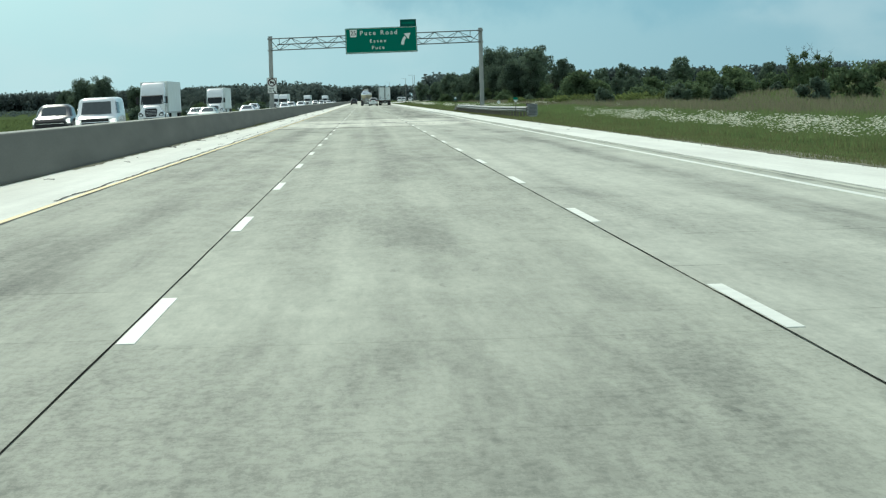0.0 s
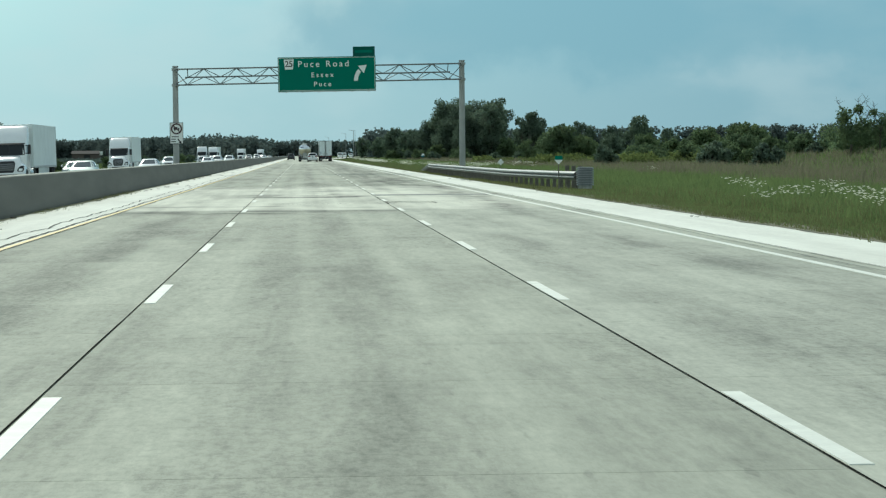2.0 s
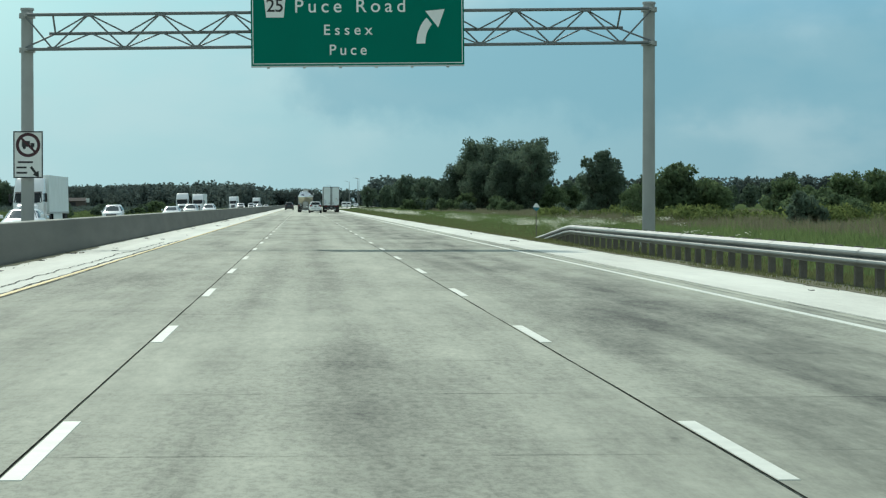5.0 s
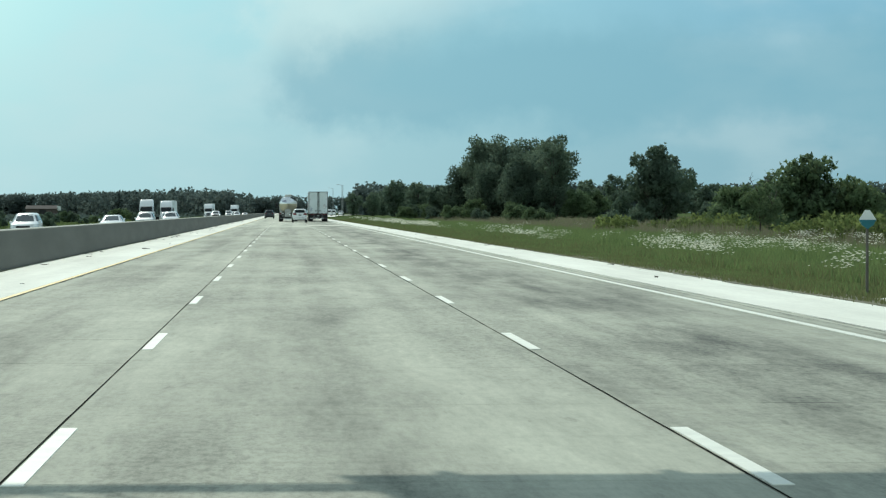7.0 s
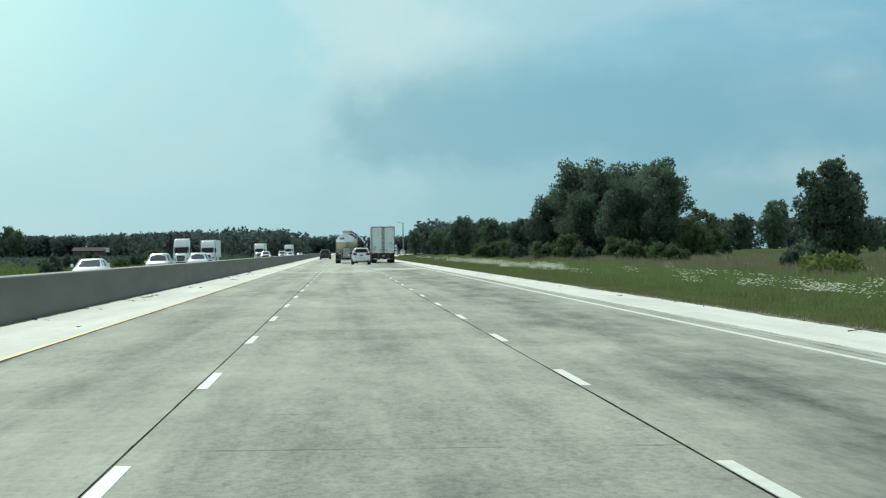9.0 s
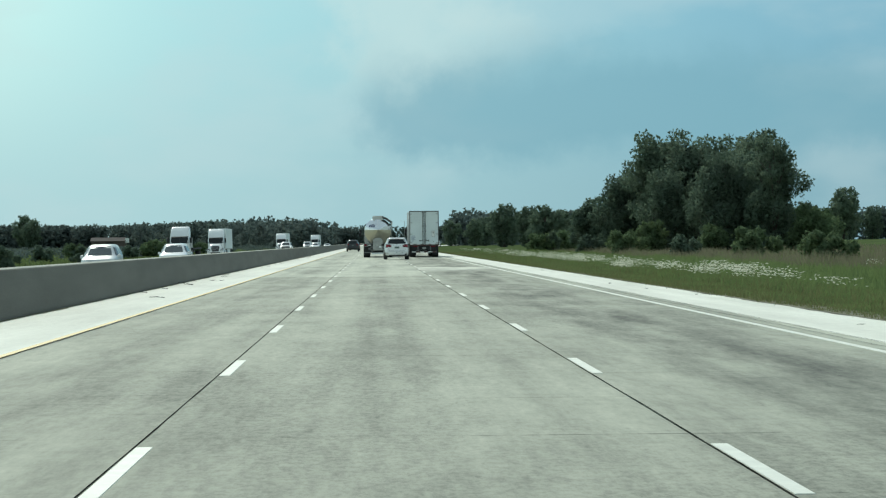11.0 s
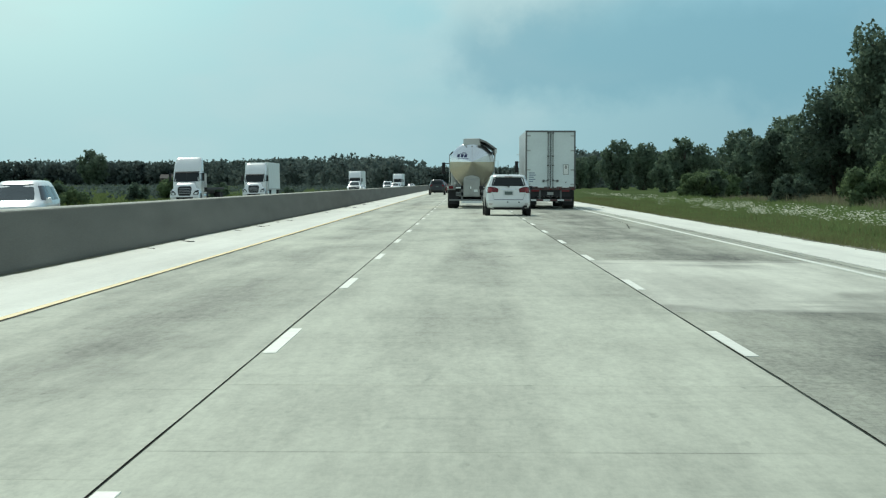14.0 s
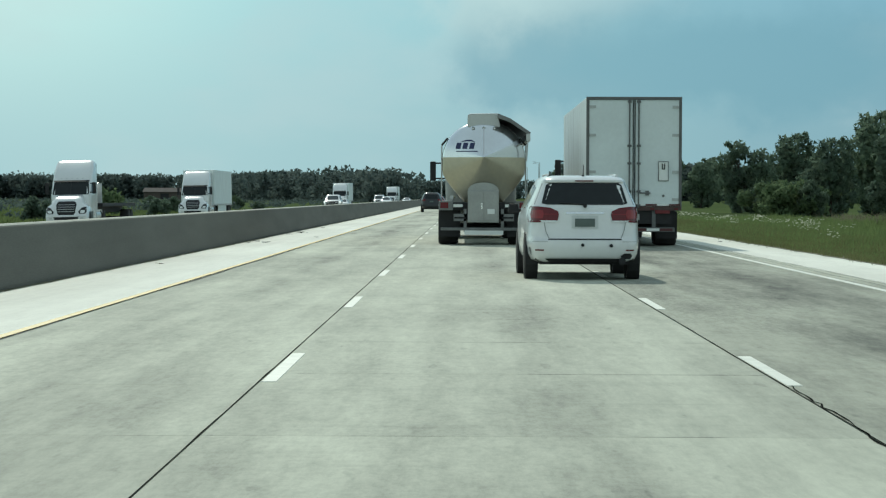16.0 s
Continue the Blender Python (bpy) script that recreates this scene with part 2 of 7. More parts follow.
LANE_OIL = ((-1.45, 0.55, 0.35), (1.85, 0.5, 0.32), (5.6, 1.35, 0.72))
DECK_OIL = ((-1.45, 0.55, 0.25), (1.85, 0.5, 0.2), (6.55, 0.75, 0.85))
M_SLAB = pavement_mat("worn_concrete", (0.488, 0.50, 0.408), (0.050, 0.057, 0.046), LANE_OIL, 0.16, (0.37, 0.70), ((104.6, 1.6, 109.3, 0.1, -3.0, 3.6, 0.6),), 0.31, 0.85)
M_SLAB_EARLY = pavement_mat("bleached_concrete", (0.53, 0.54, 0.45), (0.07, 0.078, 0.064), ((6.35, 0.35, 0.5), (4.6, 0.4, 0.12)), 0.12, (0.46, 0.72), (), 0.24, 0.8)
M_SLAB_PALE = pavement_mat("pale_concrete", (0.68, 0.678, 0.57), (0.02, 0.023, 0.02), DECK_OIL, 0.06, (0.46, 0.68), ((126.7, 0.15, 130.5, 4.0, -0.4, 3.4, 0.95), (138.5, 0.15, 140.0, 4.0, -0.4, 3.4, 0.4), (113.4, 0.4, 114.8, 0.8, -3.0, 0.9, 0.5), (111.0, 0.4, 112.8, 0.5, 2.3, 3.2, 0.4), (109.2, 0.02, 109.6, 1.2, -3.0, 7.0, 0.45), (146.0, 3.0, 153.3, 0.1, -3.0, 7.6, 0.5)), 0.16, 0.3)
M_SLAB_NEWER = pavement_mat("lighter_concrete", (0.575, 0.592, 0.486), (0.095, 0.102, 0.086), LANE_OIL, 0.14, (0.42, 0.64), (), 0.16, 0.75)
M_SLAB_FRESH = pavement_mat("fresh_pale_concrete", (0.68, 0.685, 0.585), (0.12, 0.125, 0.105), ((7.2, 0.5, 0.45), (3.9, 0.35, 0.25)), 0.05, (0.42, 0.62), ((436.0, 0.1, 440.5, 3.0, 3.2, 8.0, 0.6), (451.5, 3.0, 458.0, 0.1, 3.2, 8.0, 0.6)), 0.16, 0.4)
M_SHOULDER = pavement_mat("shoulder_concrete", (0.86, 0.86, 0.77), (0.48, 0.475, 0.42), (), 0.08, grit=0.5)
M_PATCH = pavement_mat("patch_concrete", (0.27, 0.275, 0.255), (0.156, 0.16, 0.15), (), 0.1)
M_SEAL = mat("joint_sealant", (0.022, 0.022, 0.020), 1.0, spec=0.0)
M_BED = mat("dark_joint_bed", (0.10, 0.098, 0.09), 1.0, spec=0.0)
M_ASPHALT = mat("asphalt_strip", (0.12, 0.12, 0.11), 0.95, scale=2, spec=0.1)
M_WHITE_LINE = mat("white_road_paint", (0.74, 0.75, 0.67), 0.6, vary=0.14, scale=3, fine=30)
M_YELLOW_LINE = mat("yellow_road_paint", (0.64, 0.49, 0.17), 0.6, vary=0.3, scale=3, fine=30)
# Shade is put into the dark sides, sunlight into the pale top
M_BARRIER = mat("shaded_barrier_concrete", (0.142, 0.143, 0.128), 0.9, vary=0.20, scale=0.8, fine=22, bump=0.3, spec=0.2, stretch=(1, 0.22, 2.2))
M_BARRIER_TOP = mat("sunlit_barrier_top", (0.50, 0.50, 0.44), 0.9, vary=0.2, scale=0.9, fine=20, bump=0.2, spec=0.2)
M_SOIL = mat("dry_verge_soil", (0.125, 0.122, 0.068), 0.95, vary=0.35, scale=1.2, fine=14, bump=0.5)
M_FIELD = mat("meadow_ground", (0.09, 0.12, 0.048), 0.95, vary=0.3, scale=0.06, fine=2.5, bump=0.3, dark=(0.055, 0.075, 0.038), spec=0.0)
M_GRASS = leaf_mat("tall_grass", (0.215, 0.285, 0.11), (0.11, 0.155, 0.07))
M_GRASS_DARK = leaf_mat("field_grass", (0.17, 0.22, 0.085), (0.09, 0.12, 0.055))
M_DRY_GRASS = leaf_mat("dry_grass", (0.20, 0.215, 0.10), (0.115, 0.13, 0.06))
M_SEED_GRASS = leaf_mat("seeding_grass", (0.27, 0.255, 0.17), (0.15, 0.145, 0.10))
M_PETAL = leaf_mat("white_petals", (0.88, 0.88, 0.78), (0.76, 0.76, 0.62))
M_LEAF = leaf_mat("oak_leaves", (0.195, 0.262, 0.178), (0.105, 0.15, 0.12))
M_LEAF_LIGHT = leaf_mat("young_leaves", (0.20, 0.275, 0.135), (0.105, 0.155, 0.095))
M_LEAF_BRIGHT = leaf_mat("bright_weed_leaves", (0.23, 0.29, 0.10), (0.13, 0.17, 0.07))
# Distance haze is put into these bluer, flatter greens
M_LEAF_FAR = leaf_mat("hazed_wood_leaves", (0.15, 0.195, 0.18), (0.12, 0.155, 0.148))
M_BARK = mat("bark", (0.10, 0.085, 0.07), 0.95, vary=0.3, scale=4, fine=30, bump=0.6)
M_GALV = mat("galvanised_steel", (0.46, 0.48, 0.48), 0.45, 0.75, vary=0.15, scale=1.5, fine=30, bump=0.05)
M_RAIL = mat("weathered_guardrail", (0.15, 0.165, 0.165), 0.45, 0.2, vary=0.2, scale=1.5, fine=20, bump=0.05)
M_TRUSS = mat("dull_truss_steel", (0.17, 0.185, 0.19), 0.6, 0.3, vary=0.15, scale=1.0)
M_POST_STEEL = mat("weathered_post_steel", (0.36, 0.37, 0.36), 0.6, 0.3, vary=0.12, scale=1.2)
M_WOOD_POST = mat("weathered_timber", (0.135, 0.125, 0.105), 0.9, vary=0.3, scale=3, fine=25, bump=0.4)
M_SIGN_GREEN = mat("sign_green", (0.002, 0.165, 0.115), 0.7, vary=0.06, scale=0.7, fine=20, bump=0, spec=0.15)
M_TAB_GREEN = mat("dark_tab_green", (0.003, 0.085, 0.068), 0.7, vary=0.06, scale=0.7, fine=20, bump=0, spec=0.15)
M_SIGN_WHITE = mat("sign_white", (0.80, 0.82, 0.80), 0.4, vary=0.03, bump=0)
M_SIGN_BLACK = mat("sign_black", (0.02, 0.02, 0.022), 0.5, bump=0)
M_SIGN_RED = mat("sign_red", (0.45, 0.03, 0.04), 0.45, bump=0)
M_RING = mat("dark_red_ring", (0.05, 0.012, 0.018), 0.5, bump=0)
M_SIGN_BACK = mat("sign_aluminium", (0.5, 0.51, 0.5), 0.5, 0.6, bump=0)
M_RUBBER = mat("tyre_rubber", (0.022, 0.022, 0.022), 0.85, vary=0.25, scale=5)
M_CHASSIS = mat("chassis_black", (0.016, 0.016, 0.018), 0.7, vary=0.3)
M_CHROME = mat("chrome", (0.78, 0.79, 0.80), 0.12, 1.0, vary=0.04, bump=0)
M_ALLOY = mat("alloy_rim", (0.55, 0.56, 0.57), 0.3, 0.9, vary=0.06, bump=0)
M_STEEL = mat("brushed_steel", (0.48, 0.49, 0.49), 0.38, 0.9, vary=0.08, scale=2, fine=25, bump=0.03)
M_POLISHED = mat("polished_tank_steel", (0.80, 0.83, 0.85), 0.17, 1.0, vary=0.05, scale=1.0, fine=8, bump=0.01)
M_GLASS = mat("tinted_glass", (0.012, 0.016, 0.018), 0.06, 0.0, vary=0.2, spec=0.35, bump=0)
M_SCREEN = mat("windscreen_glass", (0.045, 0.055, 0.055), 0.06, 0.0, vary=0.2, spec=0.9, bump=0)
M_WHITE_PAINT = mat("white_car_paint", (0.78, 0.79, 0.79), 0.25, 0.0, vary=0.05, scale=1.0, fine=12, bump=0.0, coat=0.5)
M_DIRTY_WHITE = mat("dusty_white_panel", (0.70, 0.765, 0.77), 0.5, 0.0, vary=0.08, scale=0.8, fine=9, bump=0.02)
M_TAIL_RED = mat("tail_lamp_red", (0.13, 0.010, 0.016), 0.2, bump=0, spec=0.4)
M_TAIL_BRIGHT = mat("bright_lamp_lens", (0.25, 0.014, 0.022), 0.15, bump=0, spec=0.5)
# White panel colour with shade mixed into its grey
M_GREY_PANEL = mat("shaded_white_panel", (0.62, 0.64, 0.64), 0.35, bump=0)
# Tan base colour stands in for the road mirrored in the hopper
M_TANK_LOW = mat("tan_reflection_steel", (0.60, 0.55, 0.42), 0.45, 0.75, vary=0.12, scale=1.2, fine=10, bump=0.02)
M_DARK_STEEL = mat("grimy_frame_steel", (0.20, 0.205, 0.205), 0.5, 0.6, vary=0.3, scale=3, fine=20)
M_CABINET = mat("dull_cabinet_steel", (0.34, 0.345, 0.34), 0.36, 0.85, vary=0.15, scale=2, fine=20, bump=0.03)
M_ROD = mat("dark_lock_rods", (0.14, 0.145, 0.145), 0.6, 0.3)
M_SILL = mat("rusty_red_sill", (0.075, 0.045, 0.042), 0.7, vary=0.25)
M_HEAD = mat("headlamp_lens", (0.75, 0.77, 0.78), 0.08, 0.2, bump=0)
M_HEAD_LIT = lamp_mat("lit_headlamp", (1.0, 0.98, 0.92), 0.7)
M_PLATE = mat("plate_grey_green", (0.10, 0.13, 0.12), 0.5, bump=0)
M_TAPE_RED = mat("reflective_red", (0.075, 0.014, 0.016), 0.4, bump=0)
M_DARK_BLUE = mat("dark_blue_print", (0.02, 0.03, 0.10), 0.4, bump=0)


# ---- mesh building ----
class Shape:
    """Collects corners and faces of one mesh."""

    def __init__(self):
        self.v, self.f = [], []

    def quadbox(self, lo, hi, taper=0.0):
        (a, b, c), (d, e, g) = lo, hi
        k = len(self.v)
        t = taper
        self.v += [(a, b, c), (d, b, c), (d, e, c), (a, e, c), (a + t, b + t, g), (d - t, b + t, g), (d - t, e - t, g), (a + t, e - t, g)]
        self.f += [[k + i for i in q] for q in ((3, 2, 1, 0), (4, 5, 6, 7), (0, 1, 5, 4), (1, 2, 6, 5), (2, 3, 7, 6), (3, 0, 4, 7))]
        return self

    def rings(self, rings, cap=True, closed=True):
        k, n = len(self.v), len(rings[0])
        for r in rings:
            self.v += [tuple(p) for p in r]
        for i in range(len(rings) - 1):
            for j in range(n if closed else n - 1):
                a, b = k + i * n + j, k + i * n + (j + 1) % n
                self.f.append([a, b, b + n, a + n])
        if cap and closed:
            self.f.append([k + j for j in reversed(range(n))])
            self.f.append([k + (len(rings) - 1) * n + j for j in range(n)])
        return self

    def tube(self, a, b, r0, r1=None, sides=10):
        a, b = Vector(a), Vector(b)
        r1 = r0 if r1 is None else r1
        q = (b - a).to_track_quat("Z", "Y")
        ring = lambda c, r: [c + q @ Vector((r * math.cos(t), r * math.sin(t), 0)) for t in (2 * math.pi * i / sides for i in range(sides))]
        return self.rings([ring(a, r0), ring(b, r1)])

    def prism(self, outline, lo, hi, axis="y"):
        """An outline of pairs carried along an axis. axis y: pairs are (x, z); x: (y, z); z: (x, y)."""
        put = {"y": lambda p, t: (p[0], t, p[1]), "x": lambda p, t: (t, p[0], p[1]), "z": lambda p, t: (p[0], p[1], t)}[axis]
        return self.rings([[put(p, lo) for p in outline], [put(p, hi) for p in outline]])

    def mesh(self, name, smooth=False, bevel=0.0):
        me = bpy.data.meshes.new(name)
        me.from_pydata(self.v, [], self.f)
        bm = bmesh.new()
        bm.from_mesh(me)
        bmesh.ops.recalc_face_normals(bm, faces=bm.faces)
        if bevel:
            edges = [e for e in bm.edges if len(e.link_faces) == 2 and e.calc_face_angle(0) > 0.6]
            bmesh.ops.bevel(bm, geom=edges, offset=bevel, segments=2, profile=0.6, affect="EDGES", clamp_overlap=True)
        if smooth:
            for f in bm.faces:
                f.smooth = True
            for e in bm.edges:
                if len(e.link_faces) == 2 and e.calc_face_angle(0) > 0.7:
                    e.smooth = False
        bm.to_mesh(me)
        bm.free()
        return me


def part(name, shape, material, parent=None, label="", smooth=False, bevel=0.0):
    me = shape if isinstance(shape, bpy.types.Mesh) else shape.mesh(name, smooth, bevel)
    if not me.materials:
        me.materials.append(material)
    ob = new(name, me)
    if parent:
        ob.parent = parent
    if label:
        tagged(ob, label)
    return ob


def thing(name, label, category, group="", kind="", at=(0, 0, 0), turn=0.0):
    ob = new(name)
    ob.empty_display_size = 0.2
    ob.matrix_basis = pose(*at, 0, 0, turn)
    return tagged(ob, label, category, group, kind)


def raw_mesh(name, verts, tris, material, normals=None):
    """A large mesh from arrays of corners and triangles; leaves take the soft shading of the lobe that they grow on."""
    me = bpy.data.meshes.new(name)
    me.vertices.add(len(verts))
    me.vertices.foreach_set("co", np.asarray(verts, np.float32).ravel())
    tris = np.asarray(tris, np.int32)
    me.loops.add(tris.size)
    me.loops.foreach_set("vertex_index", tris.ravel())
    me.polygons.add(len(tris))
    me.polygons.foreach_set("loop_start", np.arange(0, tris.size, 3, dtype=np.int32))
    me.update(calc_edges=True)
    me.materials.append(material)
    if normals is not None:
        me.polygons.foreach_set("use_smooth", np.ones(len(tris), dtype=bool))
        me.normals_split_custom_set_from_vertices(np.asarray(normals, np.float32).tolist())
    return me


# ---- ground, carriageways, barrier ----
ROAD_END = 2600.0


def far_fall(x):
    """The opposite carriageway falls away from the median."""
    return -0.067 + 0.023 * x


def ground_height(x, y):
    """Low verge beside the road, a shallow hill far off to the right."""
    z = -0.05
    if x < -8.0:
        z = max(-0.72, far_fall(x) - 0.12)
    if x > 10.5:
        z -= 0.25 * min(1.0, (x - 10.5) / 6.0)
    bank = math.exp(-(max(0.0, 82 - x) / 24) ** 2 - ((y - 285) / 42) ** 2) if x < 82 else math.exp(-((x - 82) / 60) ** 2 - ((y - 285) / 42) ** 2)
    hill = math.exp(-((x - 260) / 120) ** 2 - ((y - 950) / 320) ** 2)
    return z + 3.5 * hill + 4.3 * bank


def build_ground():
    xs = [-3000, -1200, -500, -200, -100, -60, -40, -28.4, -24.0, -8.3, -7.9, 9.0, 9.9, 10.5, 12, 14, 16.5, 20, 25, 30, 35, 40, 45, 50, 55, 60, 65, 70, 80] + [90 + 30 * i for i in range(16)] + [700, 1200, 3000]
    ys = [-3000, -800, -200] + [-50 + 25 * i for i in range(80)] + [2400, 3200, 4500]
    s = Shape()
    s.v = [(x, y, ground_height(x, y)) for y in ys for x in xs]
    n = len(xs)
    s.f = [[j * n + i, j * n + i + 1, (j + 1) * n + i + 1, (j + 1) * n + i] for j in range(len(ys) - 1) for i in range(n - 1)]
    tagged(part("ground", s, M_FIELD, smooth=True), "flat green meadow and verge beside the motorway", "ground", kind="structure")


build_ground()


def strip(name, x0, x1, y0, y1, z, material, label, category="road", kind="structure", thick=0.12):
    return tagged(part(name, Shape().quadbox((x0, y0, z - thick), (x1, y1, z)), material), label, category, kind=kind)


X_YELLOW, X_FOOT, X_WHITE, X_EDGE = -2.97, -5.10, 7.48, 9.76
LANES = (("road_lane_left", -2.885, -0.0750), ("road_lane_middle", -0.0700, 3.675), ("road_lane_right", 3.680, 7.66))
SLAB_LENGTHS = (4.3, 3.7, 4.9, 4.1)
SLABS_FROM, SLABS_TO = -4.0, 560.0


CHANGES = (109.2, 153.0, 420.0, 438.5, 456.0)


def slab_material(lane, y):
    y += 0.1
    if lane == 2 and y < CHANGES[0]:
        return M_SLAB_EARLY
    if CHANGES[0] < y < CHANGES[1]:
        return M_SLAB_PALE
    if lane == 2 and CHANGES[3] < y < CHANGES[4]:
        return M_SLAB_FRESH
    if lane < 2 and y > CHANGES[2]:
        return M_SLAB_NEWER
    return M_SLAB


road_beds = []
for lane, (name, x0, x1) in enumerate(LANES):
    bed = strip(name, x0, x1, -400, ROAD_END, -0.022, M_BED, "concrete traffic lane of sun-bleached jointed slabs", kind="structure")
    road_beds.append(bed)
    far = part("far_paving", Shape().quadbox((x0, SLABS_TO, -0.02), (x1, ROAD_END, 0.0)), M_SLAB_NEWER if lane < 2 else M_SLAB, bed)
    back = part("far_paving", Shape().quadbox((x0, -400, -0.02), (x1, SLABS_FROM, 0.0)), M_SLAB if lane < 2 else M_SLAB_EARLY, bed)

strip("shoulder_left", X_FOOT - 0.1, -2.905, -400, ROAD_END, -0.004, M_SHOULDER, "pale concrete shoulder beside the median barrier", "shoulder")
strip("shoulder_right", 8.03, X_EDGE, -400, ROAD_END, -0.004, M_SHOULDER, "pale concrete hard shoulder along the grass", "shoulder")
strip("road_joint", 7.655, 8.03, -400, ROAD_END, -0.008, M_SLAB_NEWER, "grey concrete margin between lane and shoulder", "joint", thick=0.05)


def wobbly_line(name, x, width, y0, y1, z, material, label, amp, step=1.1, seed=1):
    """A hand-poured bead of sealant that wanders a little."""
    rnd = random.Random(seed)
    s = Shape()
    y, drift = y0, 0.0
    pts = []
    while y < y1:
        drift = drift * 0.8 + rnd.uniform(-amp, amp)
        pts.append((x + drift, y, width * rnd.uniform(0.55, 1.35)))
        y += step * rnd.uniform(0.6, 1.4)
    for a, y, w in pts:
        s.v += [(a - w / 2, y, z), (a + w / 2, y, z)]
    s.f = [[2 * i, 2 * i + 1, 2 * i + 3, 2 * i + 2] for i in range(len(pts) - 1)]
    return tagged(part(name, s, material), label, "joint", kind="structure")


wobbly_line("sealed_joint_left", -0.0725, 0.011, -20, 900, 0.004, M_SEAL, "black sealant bead in the joint between lanes", 0.003, seed=3)
wobbly_line("sealed_joint_right", 3.6775, 0.013, -20, 900, 0.004, M_SEAL, "black sealant bead in the joint between lanes", 0.004, seed=4)
wobbly_line("sealed_joint_edge", 7.80, 0.02, -20, 900, 0.005, M_ASPHALT, "ragged black joint along the hard shoulder", 0.02, seed=5)
wobbly_line("shoulder_joint", 8.03, 0.016, -20, 900, 0.004, M_ASPHALT, "thin dark joint along the pale hard shoulder", 0.008, seed=6)
wobbly_line("verge_edge_soil", X_EDGE + 0.01, 0.13, -20, 900, 0.005, M_SOIL, "ragged soil line where the grass meets the hard shoulder", 0.04, 0.6, seed=9)
wobbly_line("yellow_edge_line_joint", -2.893, 0.05, -20, 900, 0.003, M_ASPHALT, "ragged dark joint beside the yellow edge line", 0.02, seed=7)

strip("yellow_edge_line", X_YELLOW - 0.05, X_YELLOW + 0.05, -60, 1400, 0.006, M_YELLOW_LINE, "faded yellow edge line on the left", "road marking", thick=0.006)
strip("white_edge_line", X_WHITE - 0.06, X_WHITE + 0.06, -60, 1400, 0.006, M_WHITE_LINE, "white edge line along the right lane", "road marking", thick=0.006)

# median strip and the opposite carriageway
strip("median_paving", -7.9, -5.3, -400, ROAD_END, -0.02, M_ASPHALT, "grey paved median strip behind the barrier", "median")
deck = Shape()
section = [(-24.0, far_fall(-24.0)), (-24.0, far_fall(-24.0) - 0.3), (-8.3, far_fall(-8.3) - 0.3), (-8.3, far_fall(-8.3))]
tagged(part("opposite_road", deck.prism(section, -400, ROAD_END), M_SLAB), "opposite concrete carriageway falling away from the median", "road", kind="structure")
for xl in (-13.2, -17.0):
    s = Shape()
    for i in range(80):
        s.quadbox((xl - 0.06, -30 + 12 * i, far_fall(xl) - 0.01), (xl + 0.06, -27 + 12 * i, far_fall(xl) + 0.005))
    tagged(part("opposite_lane_marks", s, M_WHITE_LINE), "row of white lane dashes on the opposite road", "road marking", kind="stuff")
strip("verge_soil", X_EDGE, 10.6, -400, ROAD_END, -0.03, M_SOIL, "strip of bare brown soil and dry grass by the shoulder", "verge")

# safety-shape concrete barrier
profile = [(-5.08, -0.05), (-5.08, 0.05), (-5.25, 0.875), (-5.275, 0.90), (-5.505, 0.90), (-5.53, 0.875), (-5.70, 0.05), (-5.70, -0.05)]
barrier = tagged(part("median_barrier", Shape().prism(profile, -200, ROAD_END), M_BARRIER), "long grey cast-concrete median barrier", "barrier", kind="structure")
# thin strip whose pale colour paints the sun on the barrier's top
part("barrier_top", Shape().prism([(-5.265, 0.892), (-5.285, 0.912), (-5.495, 0.912), (-5.515, 0.892)], -200, ROAD_END), M_BARRIER_TOP, barrier, "top face with sunlight put into its pale colour")


# ---- overhead sign gantry ----
GANTRY_Y = 224.5


def lettering(name, text, size, x, z, y, material, parent, label="", align="LEFT", spacing=1.2):
    """Writing as a flat mesh that faces the oncoming driver."""
    cu = bpy.data.curves.new(name, "FONT")
    cu.body, cu.size, cu.align_x, cu.align_y, cu.extrude, cu.space_character = text, size, align, "CENTER", 0.004, spacing
    cu.offset = 0.004
    tmp = bpy.data.objects.new(name, cu)
    scene.collection.objects.link(tmp)
    bpy.context.view_layer.update()
    me = bpy.data.meshes.new_from_object(tmp.evaluated_get(bpy.context.evaluated_depsgraph_get()))
    bpy.data.objects.remove(tmp)
    me.transform(pose(x, y, z, 90))
    bm = bmesh.new()
    bm.from_mesh(me)
    left = set(bm.faces)
    while left:
        island, todo = set(), [next(iter(left))]
        while todo:
            f = todo.pop()
            if f in island:
                continue
            island.add(f)
            todo += [g for v in f.verts for g in v.link_faces if g not in island]
        left -= island
        s = Shape()
        index = {}
        for f in island:
            for v in f.verts:
                if v not in index:
                    index[v] = len(s.v)
                    s.v.append(tuple(v.co))
            s.f.append([index[v] for v in f.verts])
        letter = bpy.data.meshes.new("letter")
        letter.from_pydata(s.v, [], s.f)
        part(name, letter, material, parent)
    bm.free()


def flat_plate(outline, y, thick=0.006):
    """An outline of (x, z) pairs as a thin plate that faces the driver."""
    return Shape().prism(outline, y, y + thick)


def ring_plate(cx, cz, r0, r1, y, sides=40):
    s = Shape()
    for yy in (y, y + 0.005):
        for r in (r0, r1):
            s.v += [(cx + r * math.cos(2 * math.pi * i / sides), yy, cz + r * math.sin(2 * math.pi * i / sides)) for i in range(sides)]
    for i in range(sides):
        j = (i + 1) % sides
        a, b, c, d = 0, sides, 2 * sides, 3 * sides
        s.f += [[a + i, a + j, b + j, b + i], [c + i, d + i, d + j, c + j], [b + i, b + j, d + j, d + i], [a + j, a + i, c + i, c + j]]
    return s


